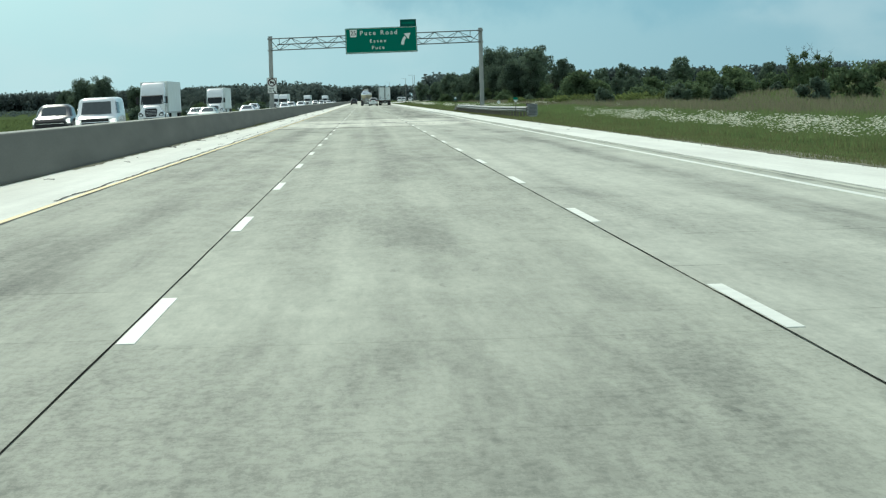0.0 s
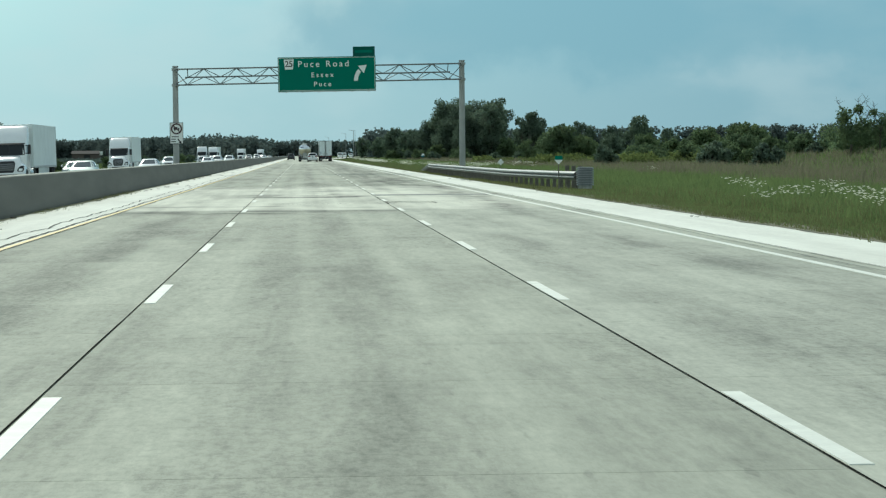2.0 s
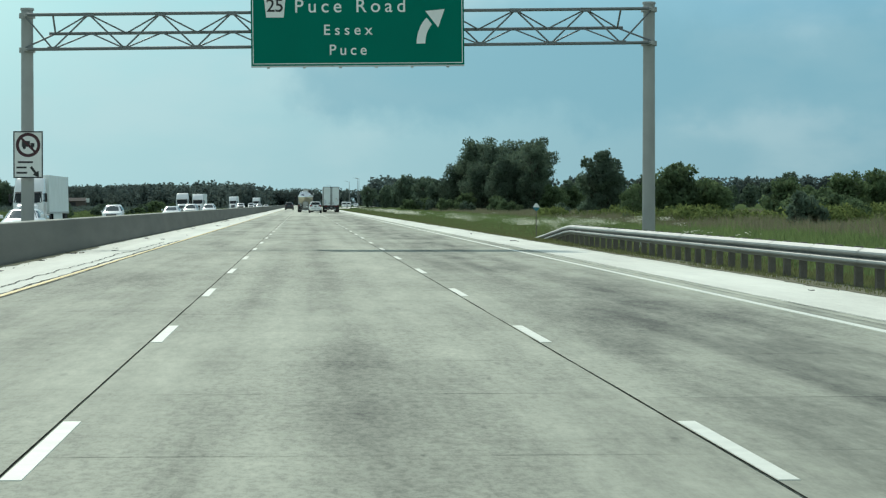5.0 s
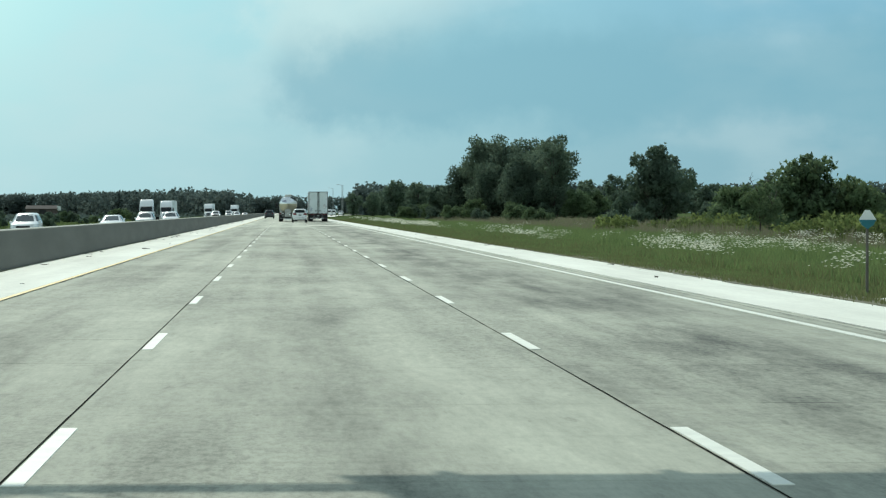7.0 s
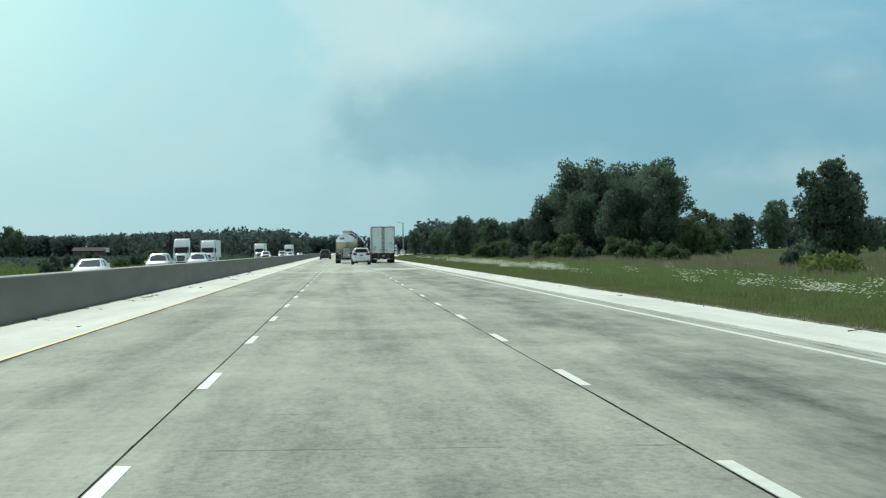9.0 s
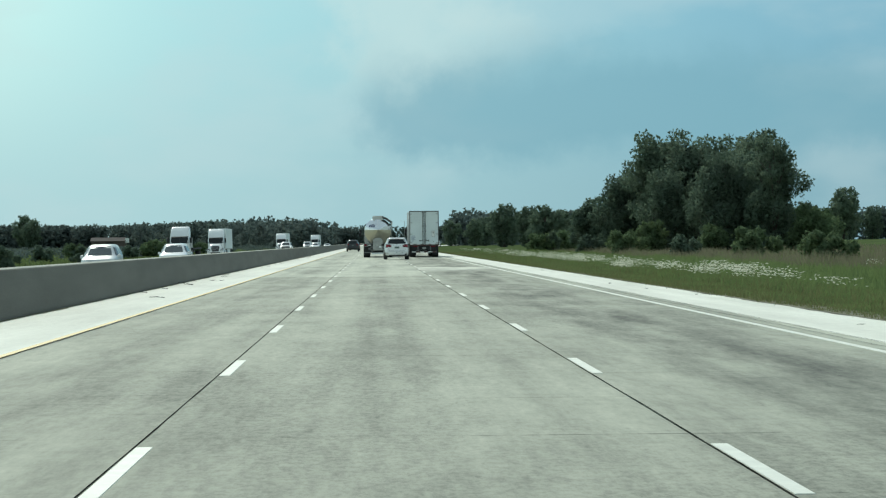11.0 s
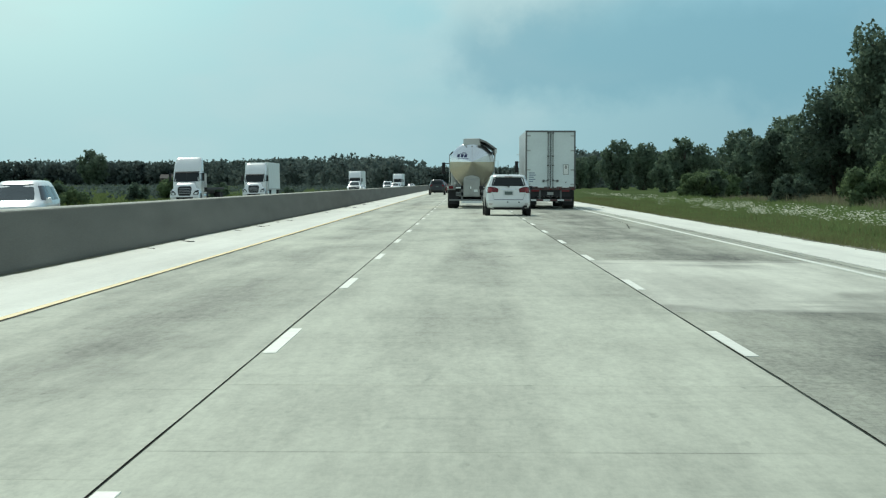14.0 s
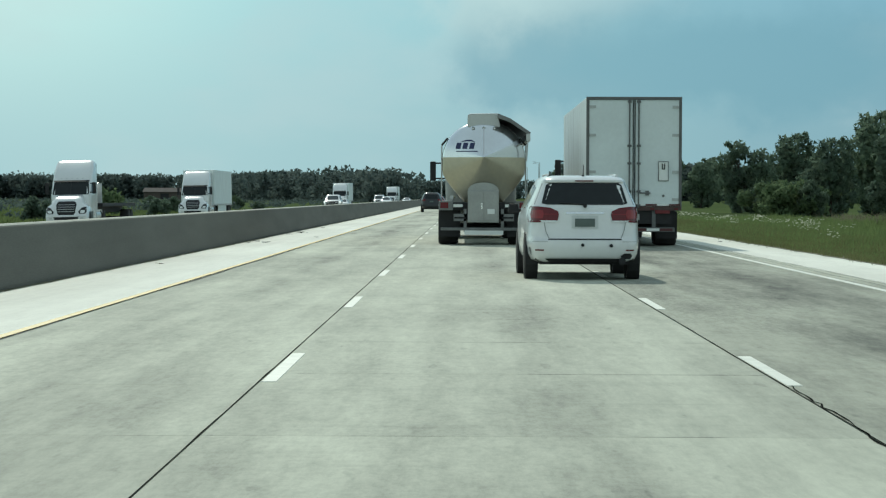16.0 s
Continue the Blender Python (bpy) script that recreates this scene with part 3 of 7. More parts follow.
def rounded(x0, z0, x1, z1, r, n=5):
    out = []
    for cx, cz, a0 in ((x1 - r, z1 - r, 0), (x0 + r, z1 - r, 90), (x0 + r, z0 + r, 180), (x1 - r, z0 + r, 270)):
        out += [(cx + r * math.cos(radians(a0 + 90 * i / n)), cz + r * math.sin(radians(a0 + 90 * i / n))) for i in range(n + 1)]
    return out


def build_gantry():
    g = thing("sign_gantry", "grey steel overhead sign gantry with trussed beam across the lanes", "gantry", at=(0, GANTRY_Y, -0.1))
    lx, rx, zb, zt, half = -7.4, 12.66, 6.36, 7.46, 0.45
    rise = lambda x: 0.0145 * (x - lx)
    for x in (lx, rx):
        top = 7.66 + rise(x)
        post = part("post", Shape().tube((x, 0, 0), (x, 0, top), 0.215, 0.19, 18), M_POST_STEEL, g, smooth=True)
        part("base_plate", Shape().quadbox((x - 0.38, -0.38, 0), (x + 0.38, 0.38, 0.06)), M_POST_STEEL, post)
        for bx in (-0.3, 0.3):
            for by in (-0.3, 0.3):
                part("anchor_bolt", Shape().tube((x + bx, by, 0.05), (x + bx, by, 0.20), 0.025, sides=6), M_GALV, post)
        part("cap", Shape().tube((x, 0, top - 0.02), (x, 0, top + 0.05), 0.225, 0.21, 18), M_POST_STEEL, post)
        for z in (zb + rise(x), zt + rise(x)):
            part("clamp", Shape().tube((x, 0, z - 0.08), (x, 0, z + 0.08), 0.26, sides=18), M_POST_STEEL, post)
            part("bracket", Shape().quadbox((x - 0.06, -0.5, z - 0.05), (x + 0.06, 0.5, z + 0.05)), M_POST_STEEL, post)
    at = lambda x, y, z: (x, y, z + rise(x))
    # three chords: two in front over the lanes, one behind at mid height, laced by zigzag braces
    zm = (zt + zb) / 2
    for z in (zt, zb):
        part("chord", Shape().tube(at(lx, -half, z), at(rx, -half, z), 0.054, sides=10), M_TRUSS, g, smooth=True)
    part("rear_chord", Shape().tube(at(lx + 0.66, half, zm), at(rx - 0.80, half, zm), 0.054, sides=10), M_TRUSS, g, smooth=True)
    first, last, bays = lx + 0.86, rx - 0.98, 8
    w = (last - first) / bays
    brace = lambda a, b, r=0.031: part("brace", Shape().tube(at(*a), at(*b), r, sides=6), M_TRUSS, g)
    for i in range(bays + 1):
        x = first + i * w
        part("gusset", Shape().quadbox((x - 0.17, -half - 0.065, zb + rise(x) - 0.05), (x + 0.17, -half + 0.065, zb + rise(x) + 0.08)), M_TRUSS, g, bevel=0.01)
        if i < bays:
            m = x + w / 2
            part("gusset", Shape().quadbox((m - 0.17, -half - 0.065, zt + rise(m) - 0.08), (m + 0.17, -half + 0.065, zt + rise(m) + 0.05)), M_TRUSS, g, bevel=0.01)
            for e in (x, x + w):
                brace((m, -half, zt), (e, -half, zb))
                brace((m, -half, zt), (e, half, zm), 0.026)
            brace((x, -half, zb), (m, half, zm), 0.026)
            brace((x + w, -half, zb), (m, half, zm), 0.026)
    for x, post_x in ((first, lx), (last, rx)):
        brace((post_x, -half, zt - 0.06), (x, -half, zb))
        brace((post_x, -half, zb + 0.06), (x, half, zm))
        brace((x, -half, zt), (x, half, zm))
    # large guide sign
    sign = thing("motorway_guide_sign", "large green motorway exit sign for Puce Road with white border", "road sign", at=(0, GANTRY_Y - 0.72, 0))
    sign.matrix_basis = sign.matrix_basis @ pose(-0.22, 0, 5.7, 0, -0.6, 0) @ pose(0.22, 0, -5.7)
    x0, x1, z0, z1 = -0.22, 6.60, 5.74, 8.13
    panel = part("panel", Shape().quadbox((x0, 0, z0), (x1, 0.06, z1)), M_SIGN_GREEN, sign, "green retro-reflective sign panel")
    for i in range(6):
        bx = x0 + 0.5 + i * 1.15
        part("mounting_rail", Shape().quadbox((bx, 0.062, z0 - 0.08), (bx + 0.09, 0.20, z1 - 0.05)), M_SIGN_BACK, sign)
    for name, lo, hi in (("border_top", (x0 + 0.05, -0.008, z1 - 0.075), (x1 - 0.05, -0.004, z1 - 0.05)), ("border_bottom", (x0 + 0.05, -0.008, z0 + 0.05), (x1 - 0.05, -0.004, z0 + 0.075)),
                         ("border_side", (x0 + 0.05, -0.008, z0 + 0.078), (x0 + 0.075, -0.004, z1 - 0.078)), ("border_side", (x1 - 0.075, -0.008, z0 + 0.078), (x1 - 0.05, -0.004, z1 - 0.078))):
        part(name, Shape().quadbox(lo, hi), M_SIGN_WHITE, panel)
    part("lower_trim", Shape().quadbox((x0, -0.02, z0 - 0.05), (x1, 0.05, z0 - 0.006)), M_SIGN_BACK, sign)
    lettering("letter", "Puce Road", 0.60, 1.16, 7.62, -0.006, M_SIGN_WHITE, panel, "white letters", spacing=1.42)
    lettering("letter", "Essex", 0.47, 2.87, 6.86, -0.006, M_SIGN_WHITE, panel, "white letters", "CENTER", 1.55)
    lettering("letter", "Puce", 0.47, 2.87, 6.22, -0.006, M_SIGN_WHITE, panel, "white letters", "CENTER", 1.45)
    shield = part("route_shield", flat_plate([(0.20, 7.98), (0.90, 7.98), (0.83, 7.28), (0.27, 7.28)], -0.010), M_SIGN_WHITE, panel, "white route marker")
    lettering("numeral", "25", 0.58, 0.55, 7.64, -0.016, M_SIGN_BLACK, shield, "black numerals", "CENTER", 0.95)
    arrow = []
    for i in range(9):
        a = radians(180 - 52 * i / 8)
        arrow.append((5.93 + 0.86 * math.cos(a), 6.42 + 1.05 * math.sin(a)))
    inner = []
    for i in range(9):
        a = radians(180 - 52 * i / 8)
        inner.append((5.93 + 0.58 * math.cos(a), 6.42 + 0.78 * math.sin(a)))
    s = Shape()
    for (ax, az), (bx, bz) in zip(arrow, inner):
        s.v += [(ax, -0.010, az), (bx, -0.010, bz)]
    s.f = [[2 * i, 2 * i + 1, 2 * i + 3, 2 * i + 2] for i in range(8)]
    k = len(s.v)
    s.v += [(5.36, -0.010, 7.46), (5.98, -0.010, 7.52), (5.77, -0.010, 6.93)]
    s.f.append([k, k + 1, k + 2])
    part("exit_arrow", s, M_SIGN_WHITE, panel, "white curved exit arrow")
    tab = part("exit_tab", Shape().quadbox((5.03, 0, z1 + 0.005), (6.56, 0.06, 8.80)), M_TAB_GREEN, sign, "small dark green exit tab")
    part("tab_bar", Shape().quadbox((5.18, -0.006, 8.37), (6.40, -0.003, 8.56)), M_SIGN_GREEN, tab)
    # lane restriction sign on the left post
    board = thing("lane_restriction_sign", "white sign with a dark no-trucks ring and black arrow", "road sign", at=(0, GANTRY_Y - 0.30, 0))
    bx0, bx1, bz0, bz1 = -7.82, -6.88, 2.16, 3.66
    plate = part("plate", flat_plate(rounded(bx0, bz0, bx1, bz1, 0.06), 0, 0.02), M_SIGN_WHITE, board)
    part("black_edge", flat_plate([(bx0, bz1 - 0.04), (bx1, bz1 - 0.04), (bx1, bz1), (bx0, bz1)], -0.006), M_SIGN_BLACK, plate)
    part("black_edge", flat_plate([(bx0, bz0), (bx1, bz0), (bx1, bz0 + 0.04), (bx0, bz0 + 0.04)], -0.006), M_SIGN_BLACK, plate)
    for ex in (bx0, bx1 - 0.04):
        part("black_edge", flat_plate([(ex, bz0 + 0.043), (ex + 0.04, bz0 + 0.043), (ex + 0.04, bz1 - 0.043), (ex, bz1 - 0.043)], -0.006), M_SIGN_BLACK, plate)
    cx, cz = (bx0 + bx1) / 2, 3.22
    part("dark_ring", ring_plate(cx, cz, 0.29, 0.39, -0.008), M_RING, plate)
    t = Shape().quadbox((cx - 0.20, -0.006, cz - 0.06), (cx + 0.06, -0.003, cz + 0.13))
    t.quadbox((cx + 0.075, -0.006, cz - 0.06), (cx + 0.20, -0.003, cz + 0.06))
    t.tube((cx - 0.12, -0.006, cz - 0.09), (cx - 0.12, -0.003, cz - 0.09), 0.05, sides=12).tube((cx + 0.12, -0.006, cz - 0.09), (cx + 0.12, -0.003, cz - 0.09), 0.05, sides=12)
    part("truck_symbol", t, M_SIGN_BLACK, plate)
    part("red_slash", flat_plate([(cx - 0.25, cz + 0.20), (cx - 0.20, cz + 0.25), (cx + 0.25, cz - 0.20), (cx + 0.20, cz - 0.25)], -0.011, 0.003), M_RING, plate)
    for i, (a, b) in enumerate(((0.14, 0.62), (0.10, 0.42), (0.10, 0.44))):
        part("text_bar", flat_plate([(bx0 + a, 2.64 - 0.17 * i), (bx0 + b, 2.64 - 0.17 * i), (bx0 + b, 2.70 - 0.17 * i), (bx0 + a, 2.70 - 0.17 * i)], -0.006), M_SIGN_BLACK, plate)
    part("black_arrow", flat_plate([(cx + 0.05, 2.50), (cx + 0.12, 2.55), (cx + 0.26, 2.35), (cx + 0.33, 2.40), (cx + 0.34, 2.18), (cx + 0.14, 2.27), (cx + 0.20, 2.31)], -0.006), M_SIGN_BLACK, plate)
    part("band", Shape().quadbox((cx - 0.3, 0.022, 2.9), (cx + 0.3, 0.08, 2.97)), M_GALV, board)
    part("band", Shape().quadbox((cx - 0.3, 0.022, 2.35), (cx + 0.3, 0.08, 2.42)), M_GALV, board)


build_gantry()


# ---- guardrail with timber posts ----
def build_guardrail():
    g = thing("guardrail", "galvanised w-beam guardrail on weathered posts beside the hard shoulder", "guardrail", at=(0, 0, -0.1))
    y0, y1, x = 141.6, 241.0, 10.9
    wave = [(0.0, 0.0), (-0.015, 0.03), (-0.075, 0.06), (-0.085, 0.085), (-0.075, 0.115), (-0.01, 0.155), (-0.075, 0.195), (-0.085, 0.225), (-0.07, 0.255), (-0.01, 0.295), (0.015, 0.31), (0.012, 0.28), (-0.066, 0.24), (-0.066, 0.19), (0.014, 0.155), (-0.066, 0.12), (-0.066, 0.07), (0.012, 0.03), (0.012, 0.0)]

    def line_x(y):
        return 11.55 - 1.15 * min(1, max(0, (y - y0) / 18.0)) ** 0.7 if y < 205 else 10.4 + 0.1 * max(0, (y - 222) / 18)

    def drop(y):
        return 0.0 if y < 228 else -0.58 * (y - 228) / 12.6

    ys = [y0 + 3.81 * i for i in range(int((y1 - y0) / 3.81) + 2)]
    for a, b in zip(ys, ys[1:]):
        rings = []
        for k in range(3):
            y = a + (b - a + (0.12 if k == 2 else 0)) * k / 2
            rings.append([(line_x(y) + px, y, 0.42 + pz + drop(y)) for px, pz in wave])
        part("rail_beam", Shape().rings(rings), M_RAIL, g, smooth=False)
    y = y0 + 0.4
    while y < 236:
        x = line_x(y)
        post = part("post", Shape().quadbox((x + 0.10, y - 0.075, 0.0), (x + 0.23, y + 0.075, 0.74 + drop(y))), M_WOOD_POST, g, bevel=0.008)
        part("blockout", Shape().quadbox((x + 0.015, y - 0.07, 0.45 + drop(y)), (x + 0.098, y + 0.07, 0.72 + drop(y))), M_WOOD_POST, post)
        y += 1.52
    # buffer end: grey ribbed terminal
    s = Shape()
    for i in range(8):
        s.tube((11.85, y0 - 0.35, 0.22 + 0.085 * i), (11.85, y0 - 0.35, 0.28 + 0.085 * i), 0.33, 0.31, 16)
    end = part("end_buffer", s, M_RAIL, g, "grey ribbed end terminal", smooth=True)
    part("buffer_core", Shape().tube((11.85, y0 - 0.35, 0.1), (11.85, y0 - 0.35, 0.9), 0.26, sides=16), M_POST_STEEL, end)
    for k in range(3):
        part("back_post", Shape().quadbox((12.0, y0 + 3.2 + 2.4 * k, 0), (12.16, y0 + 3.36 + 2.4 * k, 0.92)), M_WOOD_POST, g, bevel=0.008)


build_guardrail()


def build_marker(x, y, outline, band, material, band_label, label):
    """A slim stake with a small plate; heights are over the road."""
    base = ground_height(x, y)
    m = thing("road_marker", label, "marker post", group="small marker posts", at=(x, y, base))
    up = lambda pts: [(a, z - base) for a, z in pts]
    low = min(z for _, z in outline) - base
    part("stake", Shape().quadbox((-0.02, -0.02, 0), (0.02, 0.02, low + 0.2)), M_WOOD_POST, m)
    plate = part("plate", flat_plate(up(outline), -0.03), M_SIGN_WHITE, m)
    if band:
        part("band", flat_plate(up(band), -0.037), material, plate, band_label)


M_TEAL = mat("teal_reflector", (0.02, 0.16, 0.20), 0.5, bump=0)
build_marker(10.72, 139.8, [(-0.15, 1.07), (0, 0.90), (0.15, 1.07), (0.13, 1.22), (-0.13, 1.22)], [(-0.15, 1.075), (0.15, 1.075), (0.13, 1.225), (-0.13, 1.225)], M_SIGN_GREEN, "green upper band", "green-topped white snowplough marker by the guardrail")
build_marker(10.81, 243.9, [(-0.145, 1.20), (-0.10, 1.12), (0, 1.05), (0.10, 1.12), (0.145, 1.20), (0.04, 1.36), (-0.04, 1.36)], [(-0.142, 1.20), (-0.10, 1.118), (0, 1.045), (0.10, 1.118), (0.142, 1.20)], M_TEAL, "teal lower half", "white marker post with a teal tip in the grass")
build_marker(11.89, 181.0, [(-0.17, 0.865), (0, 0.69), (0.17, 0.865), (0, 1.04)], None, None, "", "small white diamond marker behind the guardrail")


# ---- vehicles ----
class Shell:
    """A rounded body from level outlines: (height, rear y, front y, half width, squareness)."""

    def __init__(self, levels):
        self.levels = levels

    def at(self, z, angle, out=0.0):
        lv = self.levels
        z = min(max(z, lv[0][0]), lv[-1][0])
        i = 0
        while i < len(lv) - 2 and z > lv[i + 1][0]:
            i += 1
        a, b = lv[i], lv[i + 1]
        t = (z - a[0]) / (b[0] - a[0])
        y0, y1, hw, n = (a[k] + (b[k] - a[k]) * t for k in (1, 2, 3, 4))
        c, s = math.cos(angle), math.sin(angle)
        x = math.copysign(abs(c) ** (2 / n), c) * (hw + out)
        y = (y0 + y1) / 2 + math.copysign(abs(s) ** (2 / n), s) * ((y1 - y0) / 2 + out)
        return (x, y, z)

    def body(self, sides=40):
        s = Shape()
        angles = []
        for q in range(4):
            for i in range(sides // 4):
                u = (i + 0.5) / (sides // 4)
                angles.append(math.pi / 2 * (q + u + 0.10 * math.sin(2 * math.pi * u)))
        return s.rings([[self.at(z, a) for a in angles] for z, *_ in self.levels])

    def end_patch(self, x0, x1, z0, z1, out=0.006, rear=True, nx=8, nz=4, skew=0.0):
        """A piece laid on the rear or the front: x0, x1 as shares of the half width."""
        s = Shape()
        for j in range(nz + 1):
            z = z0 + (z1 - z0) * j / nz
            for i in range(nx + 1):
                f = x0 + (x1 - x0) * i / nx
                f *= 1 + skew * (j / nz)
                lv = self.levels
                k = 0
                while k < len(lv) - 2 and z > lv[k + 1][0]:
                    k += 1
                t = (z - lv[k][0]) / (lv[k + 1][0] - lv[k][0])
                n = lv[k][4] + (lv[k + 1][4] - lv[k][4]) * t
                c = math.copysign(min(1, abs(f)) ** (n / 2), f)
                a = math.acos(max(-1, min(1, c)))
                x, y, zz = self.at(z, -a if rear else a, out)
                s.v.append((x, y + (-out if rear else out) * 0.3, zz))
        w = nx + 1
        s.f = [[j * w + i, j * w + i + 1, (j + 1) * w + i + 1, (j + 1) * w + i] for j in range(nz) for i in range(nx)]
        return s

    def face_y(self, x, z, rear=True):
        """Where the rear or the front of the body stands at a width and a height."""
        lv = self.levels
        z = min(max(z, lv[0][0]), lv[-1][0])
        i = 0
        while i < len(lv) - 2 and z > lv[i + 1][0]:
            i += 1
        t = (z - lv[i][0]) / (lv[i + 1][0] - lv[i][0])
        y0, y1, hw, n = (lv[i][k] + (lv[i + 1][k] - lv[i][k]) * t for k in (1, 2, 3, 4))
        reach = (1 - min(0.985, abs(x) / hw) ** n) ** (1 / n) * (y1 - y0) / 2
        return (y0 + y1) / 2 + (-reach if rear else reach)

    def rear_piece(self, rows, out=0.006, rear=True, nx=10, nz=4):
        """A piece laid on the rear or front; rows of (height, x from, x to), from low to high."""
        s = Shape()
        w = nx + 1
        for (za, a0, a1), (zb, b0, b1) in zip(rows, rows[1:]):
            k = len(s.v)
            for j in range(nz + 1):
                u = j / nz
                z, xa, xb = za + (zb - za) * u, a0 + (b0 - a0) * u, a1 + (b1 - a1) * u
                for i in range(nx + 1):
                    x = xa + (xb - xa) * i / nx
                    s.v.append((x, self.face_y(x, z, rear) + (-out if rear else out), z))
            s.f += [[k + j * w + i, k + j * w + i + 1, k + (j + 1) * w + i + 1, k + (j + 1) * w + i] for j in range(nz) for i in range(nx)]
        return s

    def side_patch(self, y0, y1, z0, z1, side, out=0.006, ny=8, nz=3, top=(None, None)):
        """A piece laid on a side, between two lengths; top gives other lengths at its upper edge."""
        s = Shape()
        for j in range(nz + 1):
            u = j / nz
            z = z0 + (z1 - z0) * u
            ya = y0 if top[0] is None else y0 + (top[0] - y0) * u
            yb = y1 if top[1] is None else y1 + (top[1] - y1) * u
            for i in range(ny + 1):
                y = ya + (yb - ya) * i / ny
                lo, hi = self.at(z, -math.pi / 2)[1], self.at(z, math.pi / 2)[1]
                f = max(-0.98, min(0.98, (y - (lo + hi) / 2) / ((hi - lo) / 2)))
                lv = self.levels
                k = 0
                while k < len(lv) - 2 and z > lv[k + 1][0]:
                    k += 1
                t = (z - lv[k][0]) / (lv[k + 1][0] - lv[k][0])
                n = lv[k][4] + (lv[k + 1][4] - lv[k][4]) * t
                a = math.asin(math.copysign(abs(f) ** (n / 2), f))
                x, yy, zz = self.at(z, a, out)
                s.v.append((x * side, yy, zz))
        w = ny + 1
        s.f = [[j * w + i, j * w + i + 1, (j + 1) * w + i + 1, (j + 1) * w + i] for j in range(nz) for i in range(ny)]
        return s


def wheel(parent, x, y, r, width, rim_mat, dual=False):
    """One wheel: tyre with a rounded shoulder, and its rim; x is its outer face."""
    side = 1 if x > 0 else -1
    s = Shape()
    prof = [(0.0, 0.62), (0.0, 0.90), (0.02, 0.97), (0.05, 1.0), (width - 0.05, 1.0), (width - 0.02, 0.97), (width, 0.90), (width, 0.62)]
    s.rings([[(x - side * d, y + r * k * math.cos(2 * math.pi * i / 22), r + r * k * math.sin(2 * math.pi * i / 22)) for i in range(22)] for d, k in prof])
    t = part("wheel", s, M_RUBBER, parent, smooth=True)
    s = Shape()
    prof = [(0.03, 0.63), (0.0, 0.60), (0.05, 0.50), (0.07, 0.22), (0.02, 0.18), (0.015, 0.02)]
    s.rings([[(x - side * d, y + r * k * math.cos(2 * math.pi * i / 20), r + r * k * math.sin(2 * math.pi * i / 20)) for i in range(20)] for d, k in prof])
    part("rim", s, rim_mat, t, smooth=True)
    return t


def build_car(name, label, category, levels, paint, glass, lights, wheels_y, r=0.34, rear_window=None, front_window=None, side_windows=(), grille=None, group="", extras=True):
    """A car with its rear at y 0 and its front ahead."""
    c = thing(name, label, category, group=group)
    sh = Shell(levels)
    body = part("body", sh.body(), paint, c, smooth=True)
    hw = max(l[3] for l in levels)
    length = max(l[2] for l in levels)
    part("underbody", Shape().quadbox((-hw + 0.22, 0.30, levels[0][0] - 0.04), (hw - 0.22, length - 0.25, levels[0][0] + 0.05)), M_CHASSIS, c)
    if rear_window:
        part("rear_window", sh.end_patch(*rear_window), M_GLASS, c, smooth=True)
    if front_window:
        part("windscreen", sh.end_patch(*front_window, rear=False), M_SCREEN, c, smooth=True)
    for y0, y1, z0, z1, t0, t1 in side_windows:
        for side in (-1, 1):
            part("side_window", sh.side_patch(y0, y1, z0, z1, side, top=(t0, t1)), M_GLASS, c, smooth=True)
    for kind, x0, x1, z0, z1, m, rear in lights:
        for sgn in (-1, 1):
            a, b = sorted((x0 * sgn, x1 * sgn))
            w0, w1 = (sh.at(z, 0)[0] for z in (z0, z1))
            drop = 0.3 * (z1 - z0) if not rear else 0.0
            rows = [(z0, *sorted((sgn * (x0 + 0.08) * w0, sgn * x1 * w0))), (z1 - drop, *sorted((sgn * x0 * w1, sgn * min(x1, 0.97) * w1))), (z1, *sorted((sgn * (x0 + 0.5 * (x1 - x0)) * w1, sgn * min(x1, 0.965) * w1)))]
            part(kind, sh.rear_piece(rows if not rear else [(z0, *sorted((sgn * x0 * w0, sgn * min(x1, 0.97) * w0))), (z1, *sorted((sgn * x0 * w1, sgn * min(x1, 0.97) * w1)))], 0.010, rear, 6, 3), m, c, smooth=True)
    if grille:
        g = part("grille", sh.end_patch(*grille, 0.008, False), M_CHASSIS, c, smooth=True)
        gz = grille[2] + 0.5 * (grille[3] - grille[2])
        part("grille_bar", sh.end_patch(grille[0], grille[1], gz - 0.012, gz + 0.012, 0.016, False, 6, 1), M_CHROME, g)
        lo = levels[0][0]
        part("bumper_intake", sh.end_patch(-0.62, 0.62, lo + 0.07, lo + 0.16, 0.008, False, 6, 1), M_CHASSIS, c)
    part("rear_bumper_strip", sh.end_patch(-0.9, 0.9, levels[0][0], levels[0][0] + 0.06, 0.010), M_CHASSIS, c, smooth=True)
    part("number_plate", sh.end_patch(-0.17, 0.17, 0.86 if category != "pickup" else 0.62, 0.99 if category != "pickup" else 0.75, 0.012), M_PLATE, c, "small plate with no readable writing")
    for y in wheels_y:
        for side in (-1, 1):
            part("wheel_arch", Shape().tube((side * (hw - 0.20), y, r), (side * (hw + 0.004), y, r), r + 0.055, sides=22), M_CHASSIS, body)
            wheel(c, side * (hw + 0.012), y, r, 0.22, M_ALLOY)
    for side in (-1, 1):
        y = front_window and (length * 0.66)
        if extras:
            part("wing_mirror", Shape().quadbox((side * (hw + 0.03) - 0.09, length * 0.635, 1.02), (side * (hw + 0.03) + 0.09, length * 0.635 + 0.1, 1.18), 0.02), paint, c, bevel=0.02)
    return c


